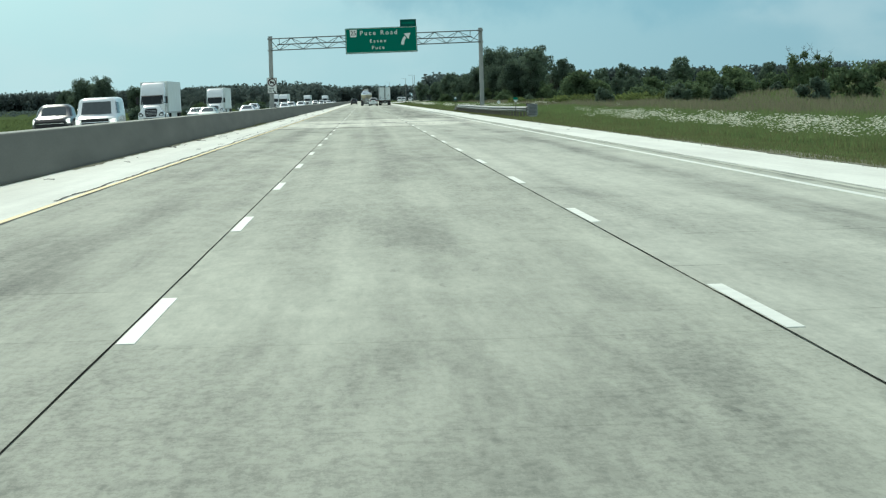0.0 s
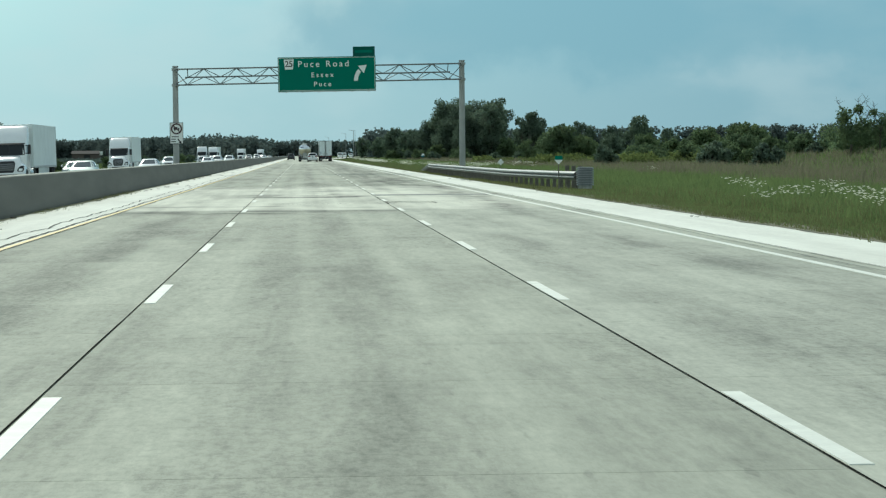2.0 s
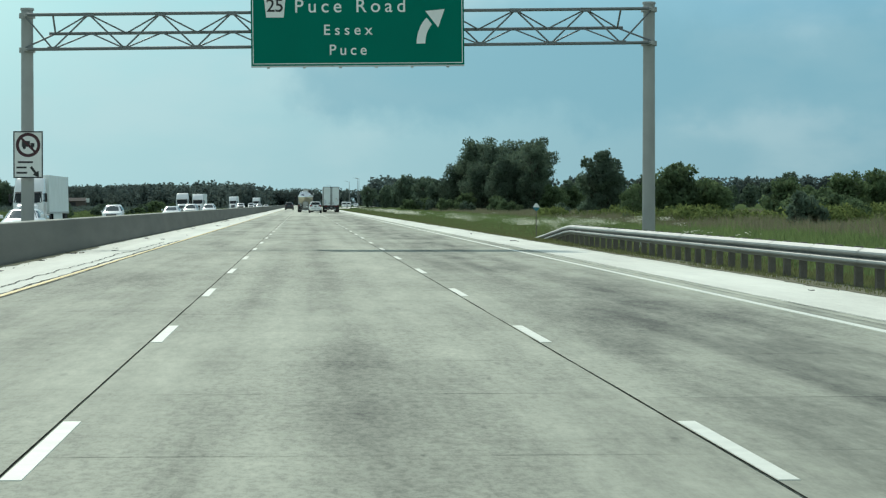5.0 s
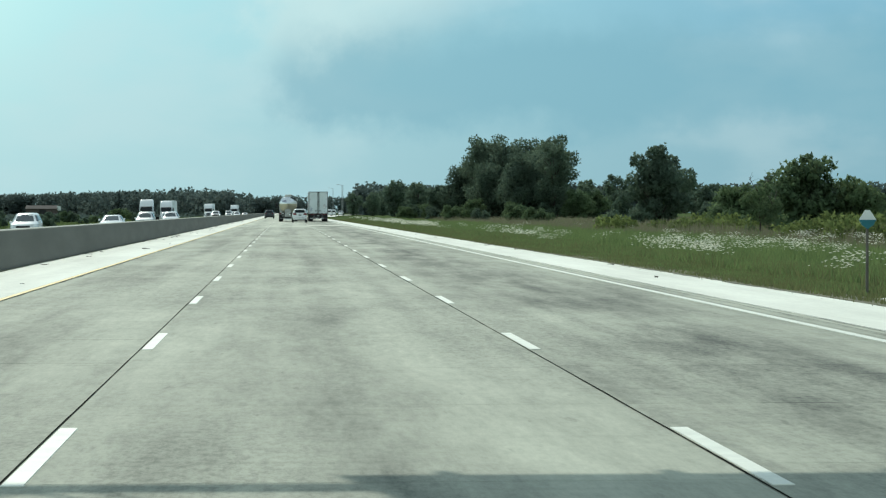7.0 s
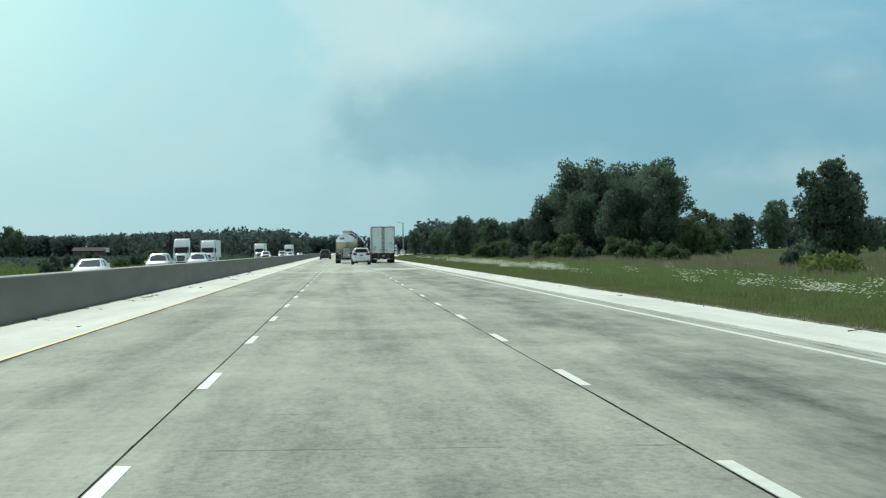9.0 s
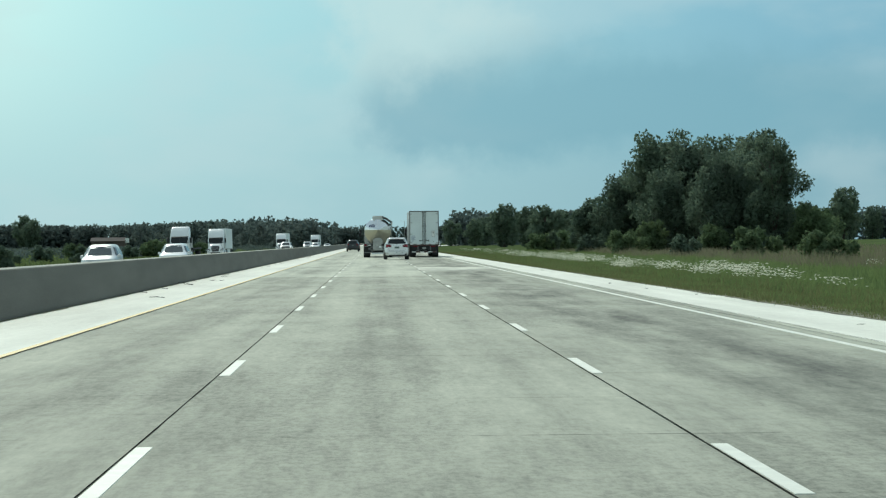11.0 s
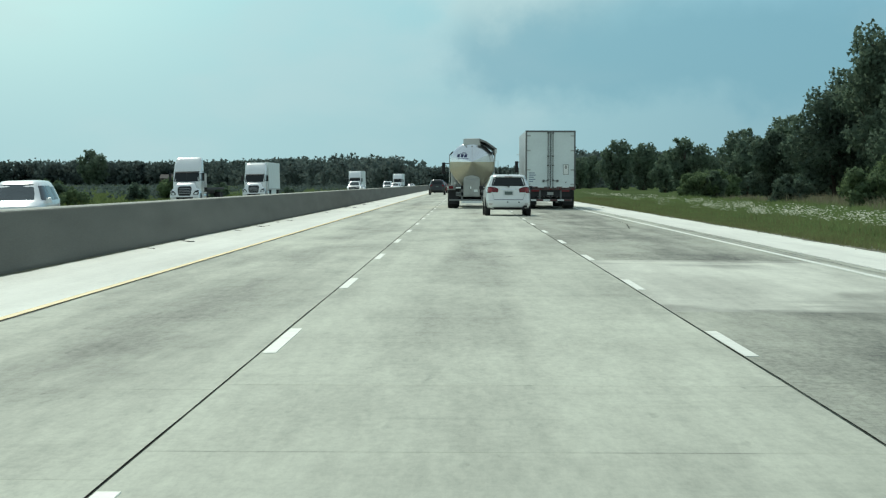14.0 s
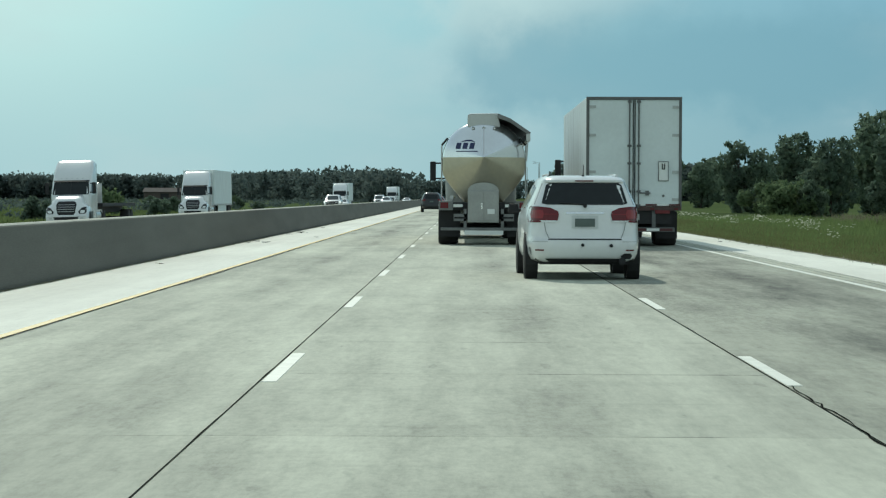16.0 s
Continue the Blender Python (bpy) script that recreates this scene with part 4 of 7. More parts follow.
SUV_LEVELS = ((0.30, 0.10, 4.76, 0.82, 5), (0.40, 0.01, 4.86, 0.885, 5), (0.62, 0.0, 4.89, 0.915, 5), (0.72, 0.045, 4.88, 0.915, 5), (0.95, 0.07, 4.80, 0.92, 5), (1.03, 0.085, 4.45, 0.915, 5), (1.10, 0.11, 3.75, 0.90, 5), (1.30, 0.24, 3.40, 0.82, 5), (1.52, 0.40, 3.05, 0.72, 5), (1.62, 0.44, 2.85, 0.66, 4.5), (1.675, 0.55, 2.60, 0.58, 4), (1.695, 0.85, 2.30, 0.42, 3))


LEAD_LEVELS = ((0.285, 0.16, 4.70, 0.80, 6), (0.33, 0.06, 4.80, 0.875, 7), (0.42, 0.012, 4.86, 0.915, 7), (0.56, 0.0, 4.89, 0.93, 7), (0.635, 0.012, 4.89, 0.932, 7), (0.665, 0.055, 4.88, 0.932, 7), (0.72, 0.085, 4.87, 0.93, 7),
               (0.95, 0.10, 4.80, 0.925, 7), (1.06, 0.115, 4.40, 0.915, 7), (1.16, 0.135, 3.80, 0.895, 7), (1.205, 0.165, 3.66, 0.88, 7), (1.23, 0.19, 3.60, 0.87, 7), (1.40, 0.285, 3.32, 0.79, 7), (1.56, 0.375, 3.05, 0.715, 6.5),
               (1.585, 0.345, 3.00, 0.705, 6.5), (1.615, 0.345, 2.92, 0.69, 6.5), (1.645, 0.40, 2.82, 0.665, 6), (1.672, 0.55, 2.66, 0.60, 5), (1.69, 0.85, 2.35, 0.46, 4))


def build_lead_suv():
    """A family suv, finest at its rear: bumper ledge, framed tailgate, wrapped tail lamps, roof spoiler."""
    c = build_car("suv", "white family suv with tinted rear window and red tail lamps", "suv", LEAD_LEVELS, M_WHITE_PAINT, M_GLASS,
                  (("headlamp", 0.55, 0.96, 0.72, 0.92, M_HEAD, False),), (0.98, 3.87), 0.355, None, (-0.86, 0.86, 1.14, 1.56),
                  ((1.02, 1.55, 1.17, 1.50, 1.05, 1.55), (1.62, 2.48, 1.15, 1.54, 1.62, 2.42), (2.56, 3.45, 1.15, 1.54, 2.50, 2.90)), (-0.45, 0.45, 0.55, 0.85), extras=False)
    sh = Shell(LEAD_LEVELS)
    part("rear_window", sh.rear_piece([(1.215, -0.60, 0.60), (1.235, -0.695, 0.695), (1.53, -0.615, 0.615), (1.565, -0.56, 0.56)], 0.008), M_GLASS, c, smooth=True)
    part("high_brake_lamp", sh.rear_piece([(1.588, -0.15, 0.15), (1.607, -0.15, 0.15)], 0.006, nz=1), M_TAIL_RED, c)
    for side in (-1, 1):
        rows = [(z, *sorted((side * a, side * b))) for z, a, b in ((0.925, 0.75, 0.895), (0.96, 0.44, 0.90), (1.05, 0.42, 0.90), (1.11, 0.435, 0.893), (1.165, 0.56, 0.875), (1.185, 0.74, 0.86))]
        lamp = part("tail_lamp", sh.rear_piece(rows, 0.012, nz=3), M_TAIL_RED, c, smooth=True)
        bright = [(z, *sorted((side * a, side * b))) for z, a, b in ((0.99, 0.68, 0.86), (1.06, 0.66, 0.87), (1.13, 0.68, 0.85))]
        part("lamp_lens", sh.rear_piece(bright, 0.017, nx=6, nz=2), M_TAIL_BRIGHT, lamp, "brighter red lens")
        part("lamp_edge", sh.rear_piece([(1.055, *sorted((side * 0.43, side * 0.66))), (1.066, *sorted((side * 0.43, side * 0.66)))], 0.016, nz=1), M_TAIL_BRIGHT, lamp)
        part("reversing_lamp", sh.rear_piece([(0.935, *sorted((side * 0.46, side * 0.70))), (0.958, *sorted((side * 0.45, side * 0.72)))], 0.012, nz=1), M_HEAD, c)
        part("tailgate_seam", sh.rear_piece([(0.675, *sorted((side * 0.575, side * 0.585))), (0.78, *sorted((side * 0.625, side * 0.633))), (0.93, *sorted((side * 0.655, side * 0.662)))], 0.003, nx=1), M_ROD, c)
        part("window_pillar_seam", sh.rear_piece([(1.215, *sorted((side * 0.80, side * 0.808))), (1.56, *sorted((side * 0.665, side * 0.672)))], 0.003, nx=1), M_ROD, c)
        part("bumper_reflector", sh.rear_piece([(0.47, *sorted((side * 0.66, side * 0.80))), (0.492, *sorted((side * 0.66, side * 0.80)))], 0.005, nz=1), M_TAIL_RED, c)
        part("bumper_crease", sh.rear_piece([(0.615, *sorted((side * 0.60, side * 0.90))), (0.622, *sorted((side * 0.60, side * 0.90)))], 0.003, nz=1), M_POST_STEEL, c)
        part("roof_rail", Shape().tube((side * 0.56, 0.80, 1.705), (side * 0.56, 2.45, 1.70), 0.018, sides=8), M_WHITE_PAINT, c, smooth=True)
        m = part("wing_mirror", Shape().quadbox((side * 1.03 - 0.10, 3.10, 1.06), (side * 1.03 + 0.10, 3.20, 1.22), 0.02), M_CHASSIS, c, bevel=0.025)
        part("mirror_arm", Shape().tube((side * 0.90, 3.2, 1.10), (side * 0.98, 3.16, 1.11), 0.025, sides=6), M_CHASSIS, m)
    part("tailgate_gap", sh.rear_piece([(0.648, -0.60, 0.60), (0.668, -0.58, 0.58)], 0.006, nz=1), M_CHASSIS, c)
    # flat patch; the recess's shade is put into its grey
    part("plate_recess", sh.rear_piece([(0.835, -0.215, 0.215), (1.035, -0.215, 0.215)], 0.004, nz=1), M_GREY_PANEL, c)
    part("brand_bar", sh.rear_piece([(1.068, -0.30, 0.30), (1.092, -0.31, 0.31)], 0.010, nz=1), M_CHROME, c)
    part("wiper", Shape().tube((0.0, 0.155, 1.215), (-0.40, 0.185, 1.245), 0.012, 0.008, 6), M_CHASSIS, c)
    part("wiper_pivot", Shape().tube((0.0, 0.10, 1.195), (0.0, 0.19, 1.195), 0.033, 0.02, 10), M_CHASSIS, c)
    part("lower_valance", sh.rear_piece([(0.29, -0.74, 0.74), (0.345, -0.80, 0.80)], 0.006, nz=1), M_CHASSIS, c)
    part("tow_eye_cap", Shape().tube((-0.04, -0.02, 0.565), (-0.04, 0.03, 0.565), 0.028, sides=10), M_CHASSIS, c)
    part("sensor_cap", Shape().tube((0.42, -0.02, 0.555), (0.42, 0.03, 0.555), 0.028, sides=10), M_CHASSIS, c)
    part("exhaust", Shape().tube((0.60, 0.03, 0.31), (0.60, 0.35, 0.31), 0.055, sides=12), M_CHASSIS, c)
    part("scuff", sh.rear_piece([(0.34, 0.60, 0.74), (0.39, 0.57, 0.77), (0.43, 0.64, 0.74)], 0.006), M_CHASSIS, c, "dark scuff above the exhaust")
    part("scratch", sh.rear_piece([(0.40, -0.86, -0.845), (0.50, -0.89, -0.86), (0.53, -0.885, -0.875)], 0.005, nx=2), M_ROD, c, "dark scratches on the bumper's corner")
    part("antenna", Shape().tube((0.0, 0.62, 1.675), (0.0, 0.50, 1.86), 0.009, 0.005, 6), M_CHASSIS, c)
    part("antenna_foot", Shape().tube((0.0, 0.63, 1.665), (0.0, 0.61, 1.695), 0.03, 0.018, 10), M_CHASSIS, c)
    return c


suv = build_lead_suv()
suv.matrix_basis = pose(3.34, 514.2, 0.002, 0, 0, 1.2)


def underride(parent, half, z0, z1, y, material=M_GALV):
    bar = part("underride_bar", Shape().quadbox((-half, y, z0), (half, y + 0.10, z1)), material, parent, bevel=0.008)
    return bar


def tractor(parent, y0, paint, roof_z, stacks=True):
    """A road tractor: chassis, cab, sleeper with roof fairing, bonnet, wheels. Its fifth wheel is near y0, its nose ahead."""
    part("chassis", Shape().quadbox((-0.45, y0 - 1.2, 0.62), (0.45, y0 + 6.0, 0.95)), M_CHASSIS, parent)
    cab = Shell(((0.95, y0 + 1.2, y0 + 4.25, 1.16, 9), (1.75, y0 + 1.2, y0 + 4.25, 1.18, 9), (1.95, y0 + 1.2, y0 + 4.2, 1.18, 9), (2.70, y0 + 1.2, y0 + 3.72, 1.15, 8), (2.76, y0 + 1.2, y0 + 3.60, 1.15, 8), (2.82, y0 + 1.2, y0 + 3.58, 1.15, 8),
                 (roof_z - 0.55, y0 + 1.2, y0 + 2.85, 1.13, 7), (roof_z - 0.18, y0 + 1.22, y0 + 2.35, 1.08, 7), (roof_z - 0.05, y0 + 1.25, y0 + 2.1, 1.02, 6), (roof_z, y0 + 1.3, y0 + 1.9, 0.92, 5)))
    part("cab", cab.body(), paint, parent, smooth=True)
    part("windscreen", cab.rear_piece([(1.94, -1.02, 1.02), (2.0, -1.05, 1.05), (2.62, -1.0, 1.0), (2.68, -0.92, 0.92)], 0.012, False), M_GLASS, parent, smooth=True)
    part("screen_pillar", cab.rear_piece([(1.94, -0.012, 0.012), (2.68, -0.012, 0.012)], 0.016, False, nx=1), M_CHASSIS, parent)
    part("sun_visor", cab.rear_piece([(2.69, -1.02, 1.02), (2.77, -1.03, 1.03)], 0.06, False, nz=1), M_CHASSIS, parent)
    if roof_z > 3.5:
        for x in (-0.62, -0.31, 0.0, 0.31, 0.62):
            part("roof_marker", cab.rear_piece([(2.86, x - 0.05, x + 0.05), (2.90, x - 0.05, x + 0.05)], 0.03, False, nx=2, nz=1), M_HEAD, parent)
    for side in (-1, 1):
        part("side_window", cab.side_patch(y0 + 2.75, y0 + 3.85, 2.0, 2.6, side, 0.012, top=(y0 + 2.75, y0 + 3.55)), M_GLASS, parent)
        part("door_seam", cab.side_patch(y0 + 2.66, y0 + 2.69, 1.1, 2.7, side, 0.008), M_CHASSIS, parent)
    nose = Shell(((0.40, y0 + 4.0, y0 + 5.90, 1.16, 7), (0.46, y0 + 4.0, y0 + 6.02, 1.21, 7), (0.72, y0 + 4.0, y0 + 6.06, 1.22, 7), (0.78, y0 + 4.0, y0 + 6.0, 1.21, 7), (1.12, y0 + 4.0, y0 + 5.96, 1.20, 7), (1.26, y0 + 4.0, y0 + 5.82, 1.12, 6), (1.40, y0 + 4.0, y0 + 5.74, 0.94, 5), (1.62, y0 + 4.0, y0 + 5.58, 0.84, 5), (1.76, y0 + 4.0, y0 + 5.3, 0.80, 4.5), (1.88, y0 + 4.0, y0 + 4.7, 0.74, 4), (1.94, y0 + 4.0, y0 + 4.3, 0.68, 3.5)))
    part("bonnet", nose.body(), paint, parent, smooth=True)
    grille = part("grille", nose.rear_piece([(0.82, -0.46, 0.46), (0.90, -0.52, 0.52), (1.36, -0.58, 0.58), (1.50, -0.52, 0.52), (1.55, -0.42, 0.42)], 0.014, False), M_CHASSIS, parent, smooth=True)
    for k in range(4):
        part("grille_bar", nose.rear_piece([(0.96 + 0.13 * k, -0.48, 0.48), (0.985 + 0.13 * k, -0.48, 0.48)], 0.022, False, nz=1), M_STEEL, grille)
    part("grille_surround", nose.rear_piece([(1.555, -0.50, 0.50), (1.60, -0.46, 0.46)], 0.02, False, nz=1), M_CHROME, parent)
    part("bumper_opening", nose.rear_piece([(0.50, -0.66, 0.66), (0.66, -0.72, 0.72)], 0.012, False, nz=1), M_CHASSIS, parent)
    for side in (-1, 1):
        part("fog_lamp", nose.rear_piece([(0.54, *sorted((side * 0.80, side * 0.96))), (0.64, *sorted((side * 0.80, side * 0.98)))], 0.012, False, nx=4, nz=1), M_HEAD, parent)
    for side in (-1, 1):
        lamp = part("headlamp", nose.rear_piece([(0.84, *sorted((side * 0.74, side * 1.08))), (0.95, *sorted((side * 0.70, side * 1.15))), (1.16, *sorted((side * 0.86, side * 1.16))), (1.23, *sorted((side * 1.02, side * 1.12)))], 0.015, False, nx=5), M_CHASSIS, parent, smooth=True)
        part("lamp_lens", nose.rear_piece([(0.88, *sorted((side * 0.80, side * 1.04))), (1.04, *sorted((side * 0.84, side * 1.08)))], 0.022, False, nx=4, nz=2), M_HEAD, lamp, "clear headlamp lens")
        if stacks or side < 0:
            mx, mz = (1.36, 1.98) if stacks else (1.62, 1.88)
            m = part("mirror", Shape().quadbox((side * mx - 0.10, y0 + 4.0, mz), (side * mx + 0.10, y0 + 4.16, mz + 0.66)), M_CHASSIS, parent, bevel=0.03)
            for z in (mz + 0.08, mz + 0.6):
                part("mirror_arm", Shape().tube((side * 1.1, y0 + 4.0, z), (side * (mx - 0.06), y0 + 4.08, z), 0.03, sides=6), M_CHASSIS, m)
        part("fuel_tank", Shape().tube((side * 0.95, y0 + 1.0, 0.72), (side * 0.95, y0 + 2.7, 0.72), 0.33, sides=16), M_ALLOY, parent, smooth=True)
        part("side_fairing", Shape().quadbox((side * 1.2 - 0.02, y0 + 0.2, 0.40), (side * 1.2 + 0.02, y0 + 3.6, 1.05)), paint, parent)
        wheel(parent, side * 1.22, y0 + 4.85, 0.51, 0.30, M_ALLOY)
        wheel(parent, side * 1.24, y0 - 0.6, 0.51, 0.55, M_ALLOY)
        wheel(parent, side * 1.24, y0 + 0.75, 0.51, 0.55, M_ALLOY)
        if stacks:
            part("exhaust_stack", Shape().tube((side * 1.0, y0 + 1.05, 1.2), (side * 1.0, y0 + 1.05, roof_z - 0.2), 0.07, sides=10), M_CHROME, parent, smooth=True)


P_PRINT = mat("faded_blue_print", (0.22, 0.27, 0.36), 0.5, vary=0.2, scale=6, bump=0)


def build_box_truck(name, label, detailed, paint, length=15.8):
    """A tractor with a long white van trailer; the trailer's rear is at y 0."""
    c = thing(name, label, "truck", group="" if detailed else "oncoming trucks")
    z0, z1, hw = 1.08, 4.06, 1.29
    body = part("trailer_body", Shape().quadbox((-hw, 0.07, z0), (hw, length, z1)), M_DIRTY_WHITE, c, bevel=0.02)
    part("top_rail", Shape().quadbox((-hw - 0.012, 0.0, z1 - 0.07), (hw + 0.012, 0.068, z1 + 0.012)), M_ROD, c)
    for side in (-1, 1):
        part("corner_post", Shape().quadbox((side * (hw - 0.03) - 0.04, 0.0, z0 - 0.05), (side * (hw - 0.03) + 0.04, 0.068, z1 - 0.073)), M_ROD, c)
        part("bottom_rail", Shape().quadbox((side * hw - 0.02, 0.1, z0 - 0.02), (side * hw + 0.02, length - 0.1, z0 + 0.12)), M_GALV, c)
        for k in range(12 if detailed else 0):
            y = 0.9 + k * 1.22
            part("panel_seam", Shape().quadbox((side * hw - 0.006, y, z0 + 0.125), (side * hw + 0.006, y + 0.02, z1 - 0.08)), M_GREY_PANEL, c)
    part("rear_sill", Shape().quadbox((-hw, -0.01, z0 - 0.10), (hw, 0.068, z0 + 0.02)), M_SILL if detailed else M_POST_STEEL, c)
    if detailed:
        for side in (-1, 1):
            door = part("rear_door", Shape().quadbox((0.012 if side > 0 else -hw + 0.055, 0.016, z0 + 0.03), (hw - 0.055 if side > 0 else -0.012, 0.066, z1 - 0.08)), M_DIRTY_WHITE, c, "white trailer door", bevel=0.006)
            rod = part("lock_rod", Shape().tube((side * 0.125, -0.02, z0 - 0.02), (side * 0.125, -0.02, z1 - 0.05), 0.021, sides=8), M_ROD, door, smooth=True)
            part("door_seal", Shape().quadbox((side * 0.026 - 0.012, -0.002, z0 + 0.03), (side * 0.026 + 0.012, 0.015, z1 - 0.08)), M_CHASSIS, door)
            for z in (z0 + 0.04, z0 + 0.42, z0 + 1.18, z0 + 1.66, z0 + 2.86):
                part("rod_bracket", Shape().quadbox((side * 0.125 - 0.055, -0.045, z - 0.03), (side * 0.125 + 0.055, 0.014, z + 0.03)), M_ROD, door, bevel=0.006)
            part("latch_handle", Shape().quadbox((side * 0.15 + (0 if side > 0 else -0.30), -0.04, z0 + 0.36), (side * 0.15 + (0.30 if side > 0 else 0), -0.012, z0 + 0.395)), M_ROD, door, bevel=0.006)
            part("latch_catch", Shape().quadbox((side * 0.36 - 0.05, -0.035, z0 + 0.31), (side * 0.36 + 0.05, 0.014, z0 + 0.44)), M_ROD, door)
            for z in (z0 + 0.20, z0 + 0.95, z0 + 1.95, z0 + 2.72):
                part("hinge", Shape().quadbox((side * (hw - 0.15) - 0.10, -0.012, z - 0.035), (side * (hw - 0.15) + 0.10, 0.014, z + 0.035)), M_GALV, door)
                part("hinge_pin", Shape().tube((side * (hw - 0.05), -0.022, z - 0.05), (side * (hw - 0.05), -0.022, z + 0.05), 0.022, sides=8), M_ROD, door)
        part("placard_holder", Shape().quadbox((0.68, -0.004, 1.80), (0.92, 0.013, 2.30)), M_SIGN_WHITE, c, bevel=0.004)
        for x0, x1, za, zb in ((0.675, 0.925, 2.302, 2.318), (0.675, 0.925, 1.782, 1.798), (0.66, 0.674, 1.782, 2.318), (0.926, 0.94, 1.782, 2.318)):
            part("placard_frame", Shape().quadbox((x0, -0.012, za), (x1, 0.0135, zb)), M_ROD, c)
        for x0, x1, za, zb in ((0.755, 0.78, 2.10, 2.26), (0.82, 0.845, 2.10, 2.26), (0.781, 0.819, 2.10, 2.125)):
            part("placard_clip", Shape().quadbox((x0, -0.02, za), (x1, -0.006, zb)), M_CHASSIS, c)
        part("door_reflector", Shape().tube((0.80, -0.012, 1.38), (0.80, 0.014, 1.38), 0.035, sides=10), M_ROD, c)
        part("number_plate", Shape().quadbox((-0.16, 0.05, 0.72), (0.16, 0.075, 0.88)), M_POST_STEEL, c, "small pale plate with no readable writing")
        for i, (wd, m) in enumerate(((0.30, P_PRINT), (0.36, P_PRINT), (0.26, P_PRINT), (0.34, P_PRINT), (0.22, P_PRINT))):
            part("print_bar", Shape().quadbox((-1.12, 0.010, 1.84 - 0.11 * i), (-1.12 + wd, 0.0145, 1.89 - 0.11 * i)), m, c)
        for x in (-1.15, -0.5, 0.0, 0.5, 1.15):
            part("marker_lamp", Shape().quadbox((x - 0.05, -0.03, z0 - 0.075), (x + 0.05, -0.012, z0 - 0.035)), M_TAIL_RED, c)
        for k in range(8):
            x = -1.28 + k * 0.32
            part("reflective_tape", Shape().quadbox((x, -0.006, z0 + 0.034), (x + 0.30, 0.0145, z0 + 0.078)), M_TAPE_RED if k % 2 else M_SIGN_WHITE, c)
    # tail lamps, buffer, bogie
    frame_part = part("rear_frame", Shape().quadbox((-1.05, 0.08, 0.62), (1.05, 0.22, z0 - 0.10)), M_CHASSIS, c)
    for side in (-1, 1):
        part("tail_lamp", Shape().quadbox((side * 0.78 - 0.2, -0.02, 0.90), (side * 0.78 + 0.2, 0.078, 0.99)), M_TAIL_RED, c)
        part("buffer_leg", Shape().quadbox((side * 0.55 - 0.05, 0.05, 0.45), (side * 0.55 + 0.05, 0.15, 0.97)), M_ROD, c)
        part("mud_flap", Shape().quadbox((side * 0.98 - 0.29, 1.05, 0.20), (side * 0.98 + 0.29, 1.07, 0.95)), M_CHASSIS, c)
        for y in (1.75, 3.0):
            wheel(c, side * 1.28, y, 0.51, 0.55, M_ALLOY)
    bar = underride(c, 1.12, 0.40, 0.52, 0.04, M_ROD)
    for k in range(6):
        part("bar_tape", Shape().quadbox((-1.08 + k * 0.36, 0.028, 0.425), (-0.74 + k * 0.36, 0.0375, 0.495)), M_TAPE_RED if k % 2 else M_SIGN_WHITE, bar)
    for y in (1.75, 3.0):
        part("axle", Shape().tube((-1.2, y, 0.51), (1.2, y, 0.51), 0.08, sides=8), M_CHASSIS, c)
    part("slider", Shape().quadbox((-0.6, 0.5, 0.62), (0.6, 4.4, 1.07)), M_CHASSIS, c)
    for side in (-1, 1):
        part("landing_leg", Shape().quadbox((side * 0.8 - 0.06, length - 3.4, 0.25), (side * 0.8 + 0.06, length - 3.28, 1.07)), M_GALV, c)
        part("skirt", Shape().quadbox((side * 1.18 - 0.01, 4.6, 0.35), (side * 1.18 + 0.01, length - 4.0, 1.06)), M_DIRTY_WHITE, c)
    tractor(c, length - 0.8, paint, 3.95)
    return c


box_truck = build_box_truck("box_truck", "white semi-trailer truck with closed rear doors and lock rods", True, M_WHITE_PAINT)
box_truck.matrix_basis = pose(6.0, 542.0, 0.002)


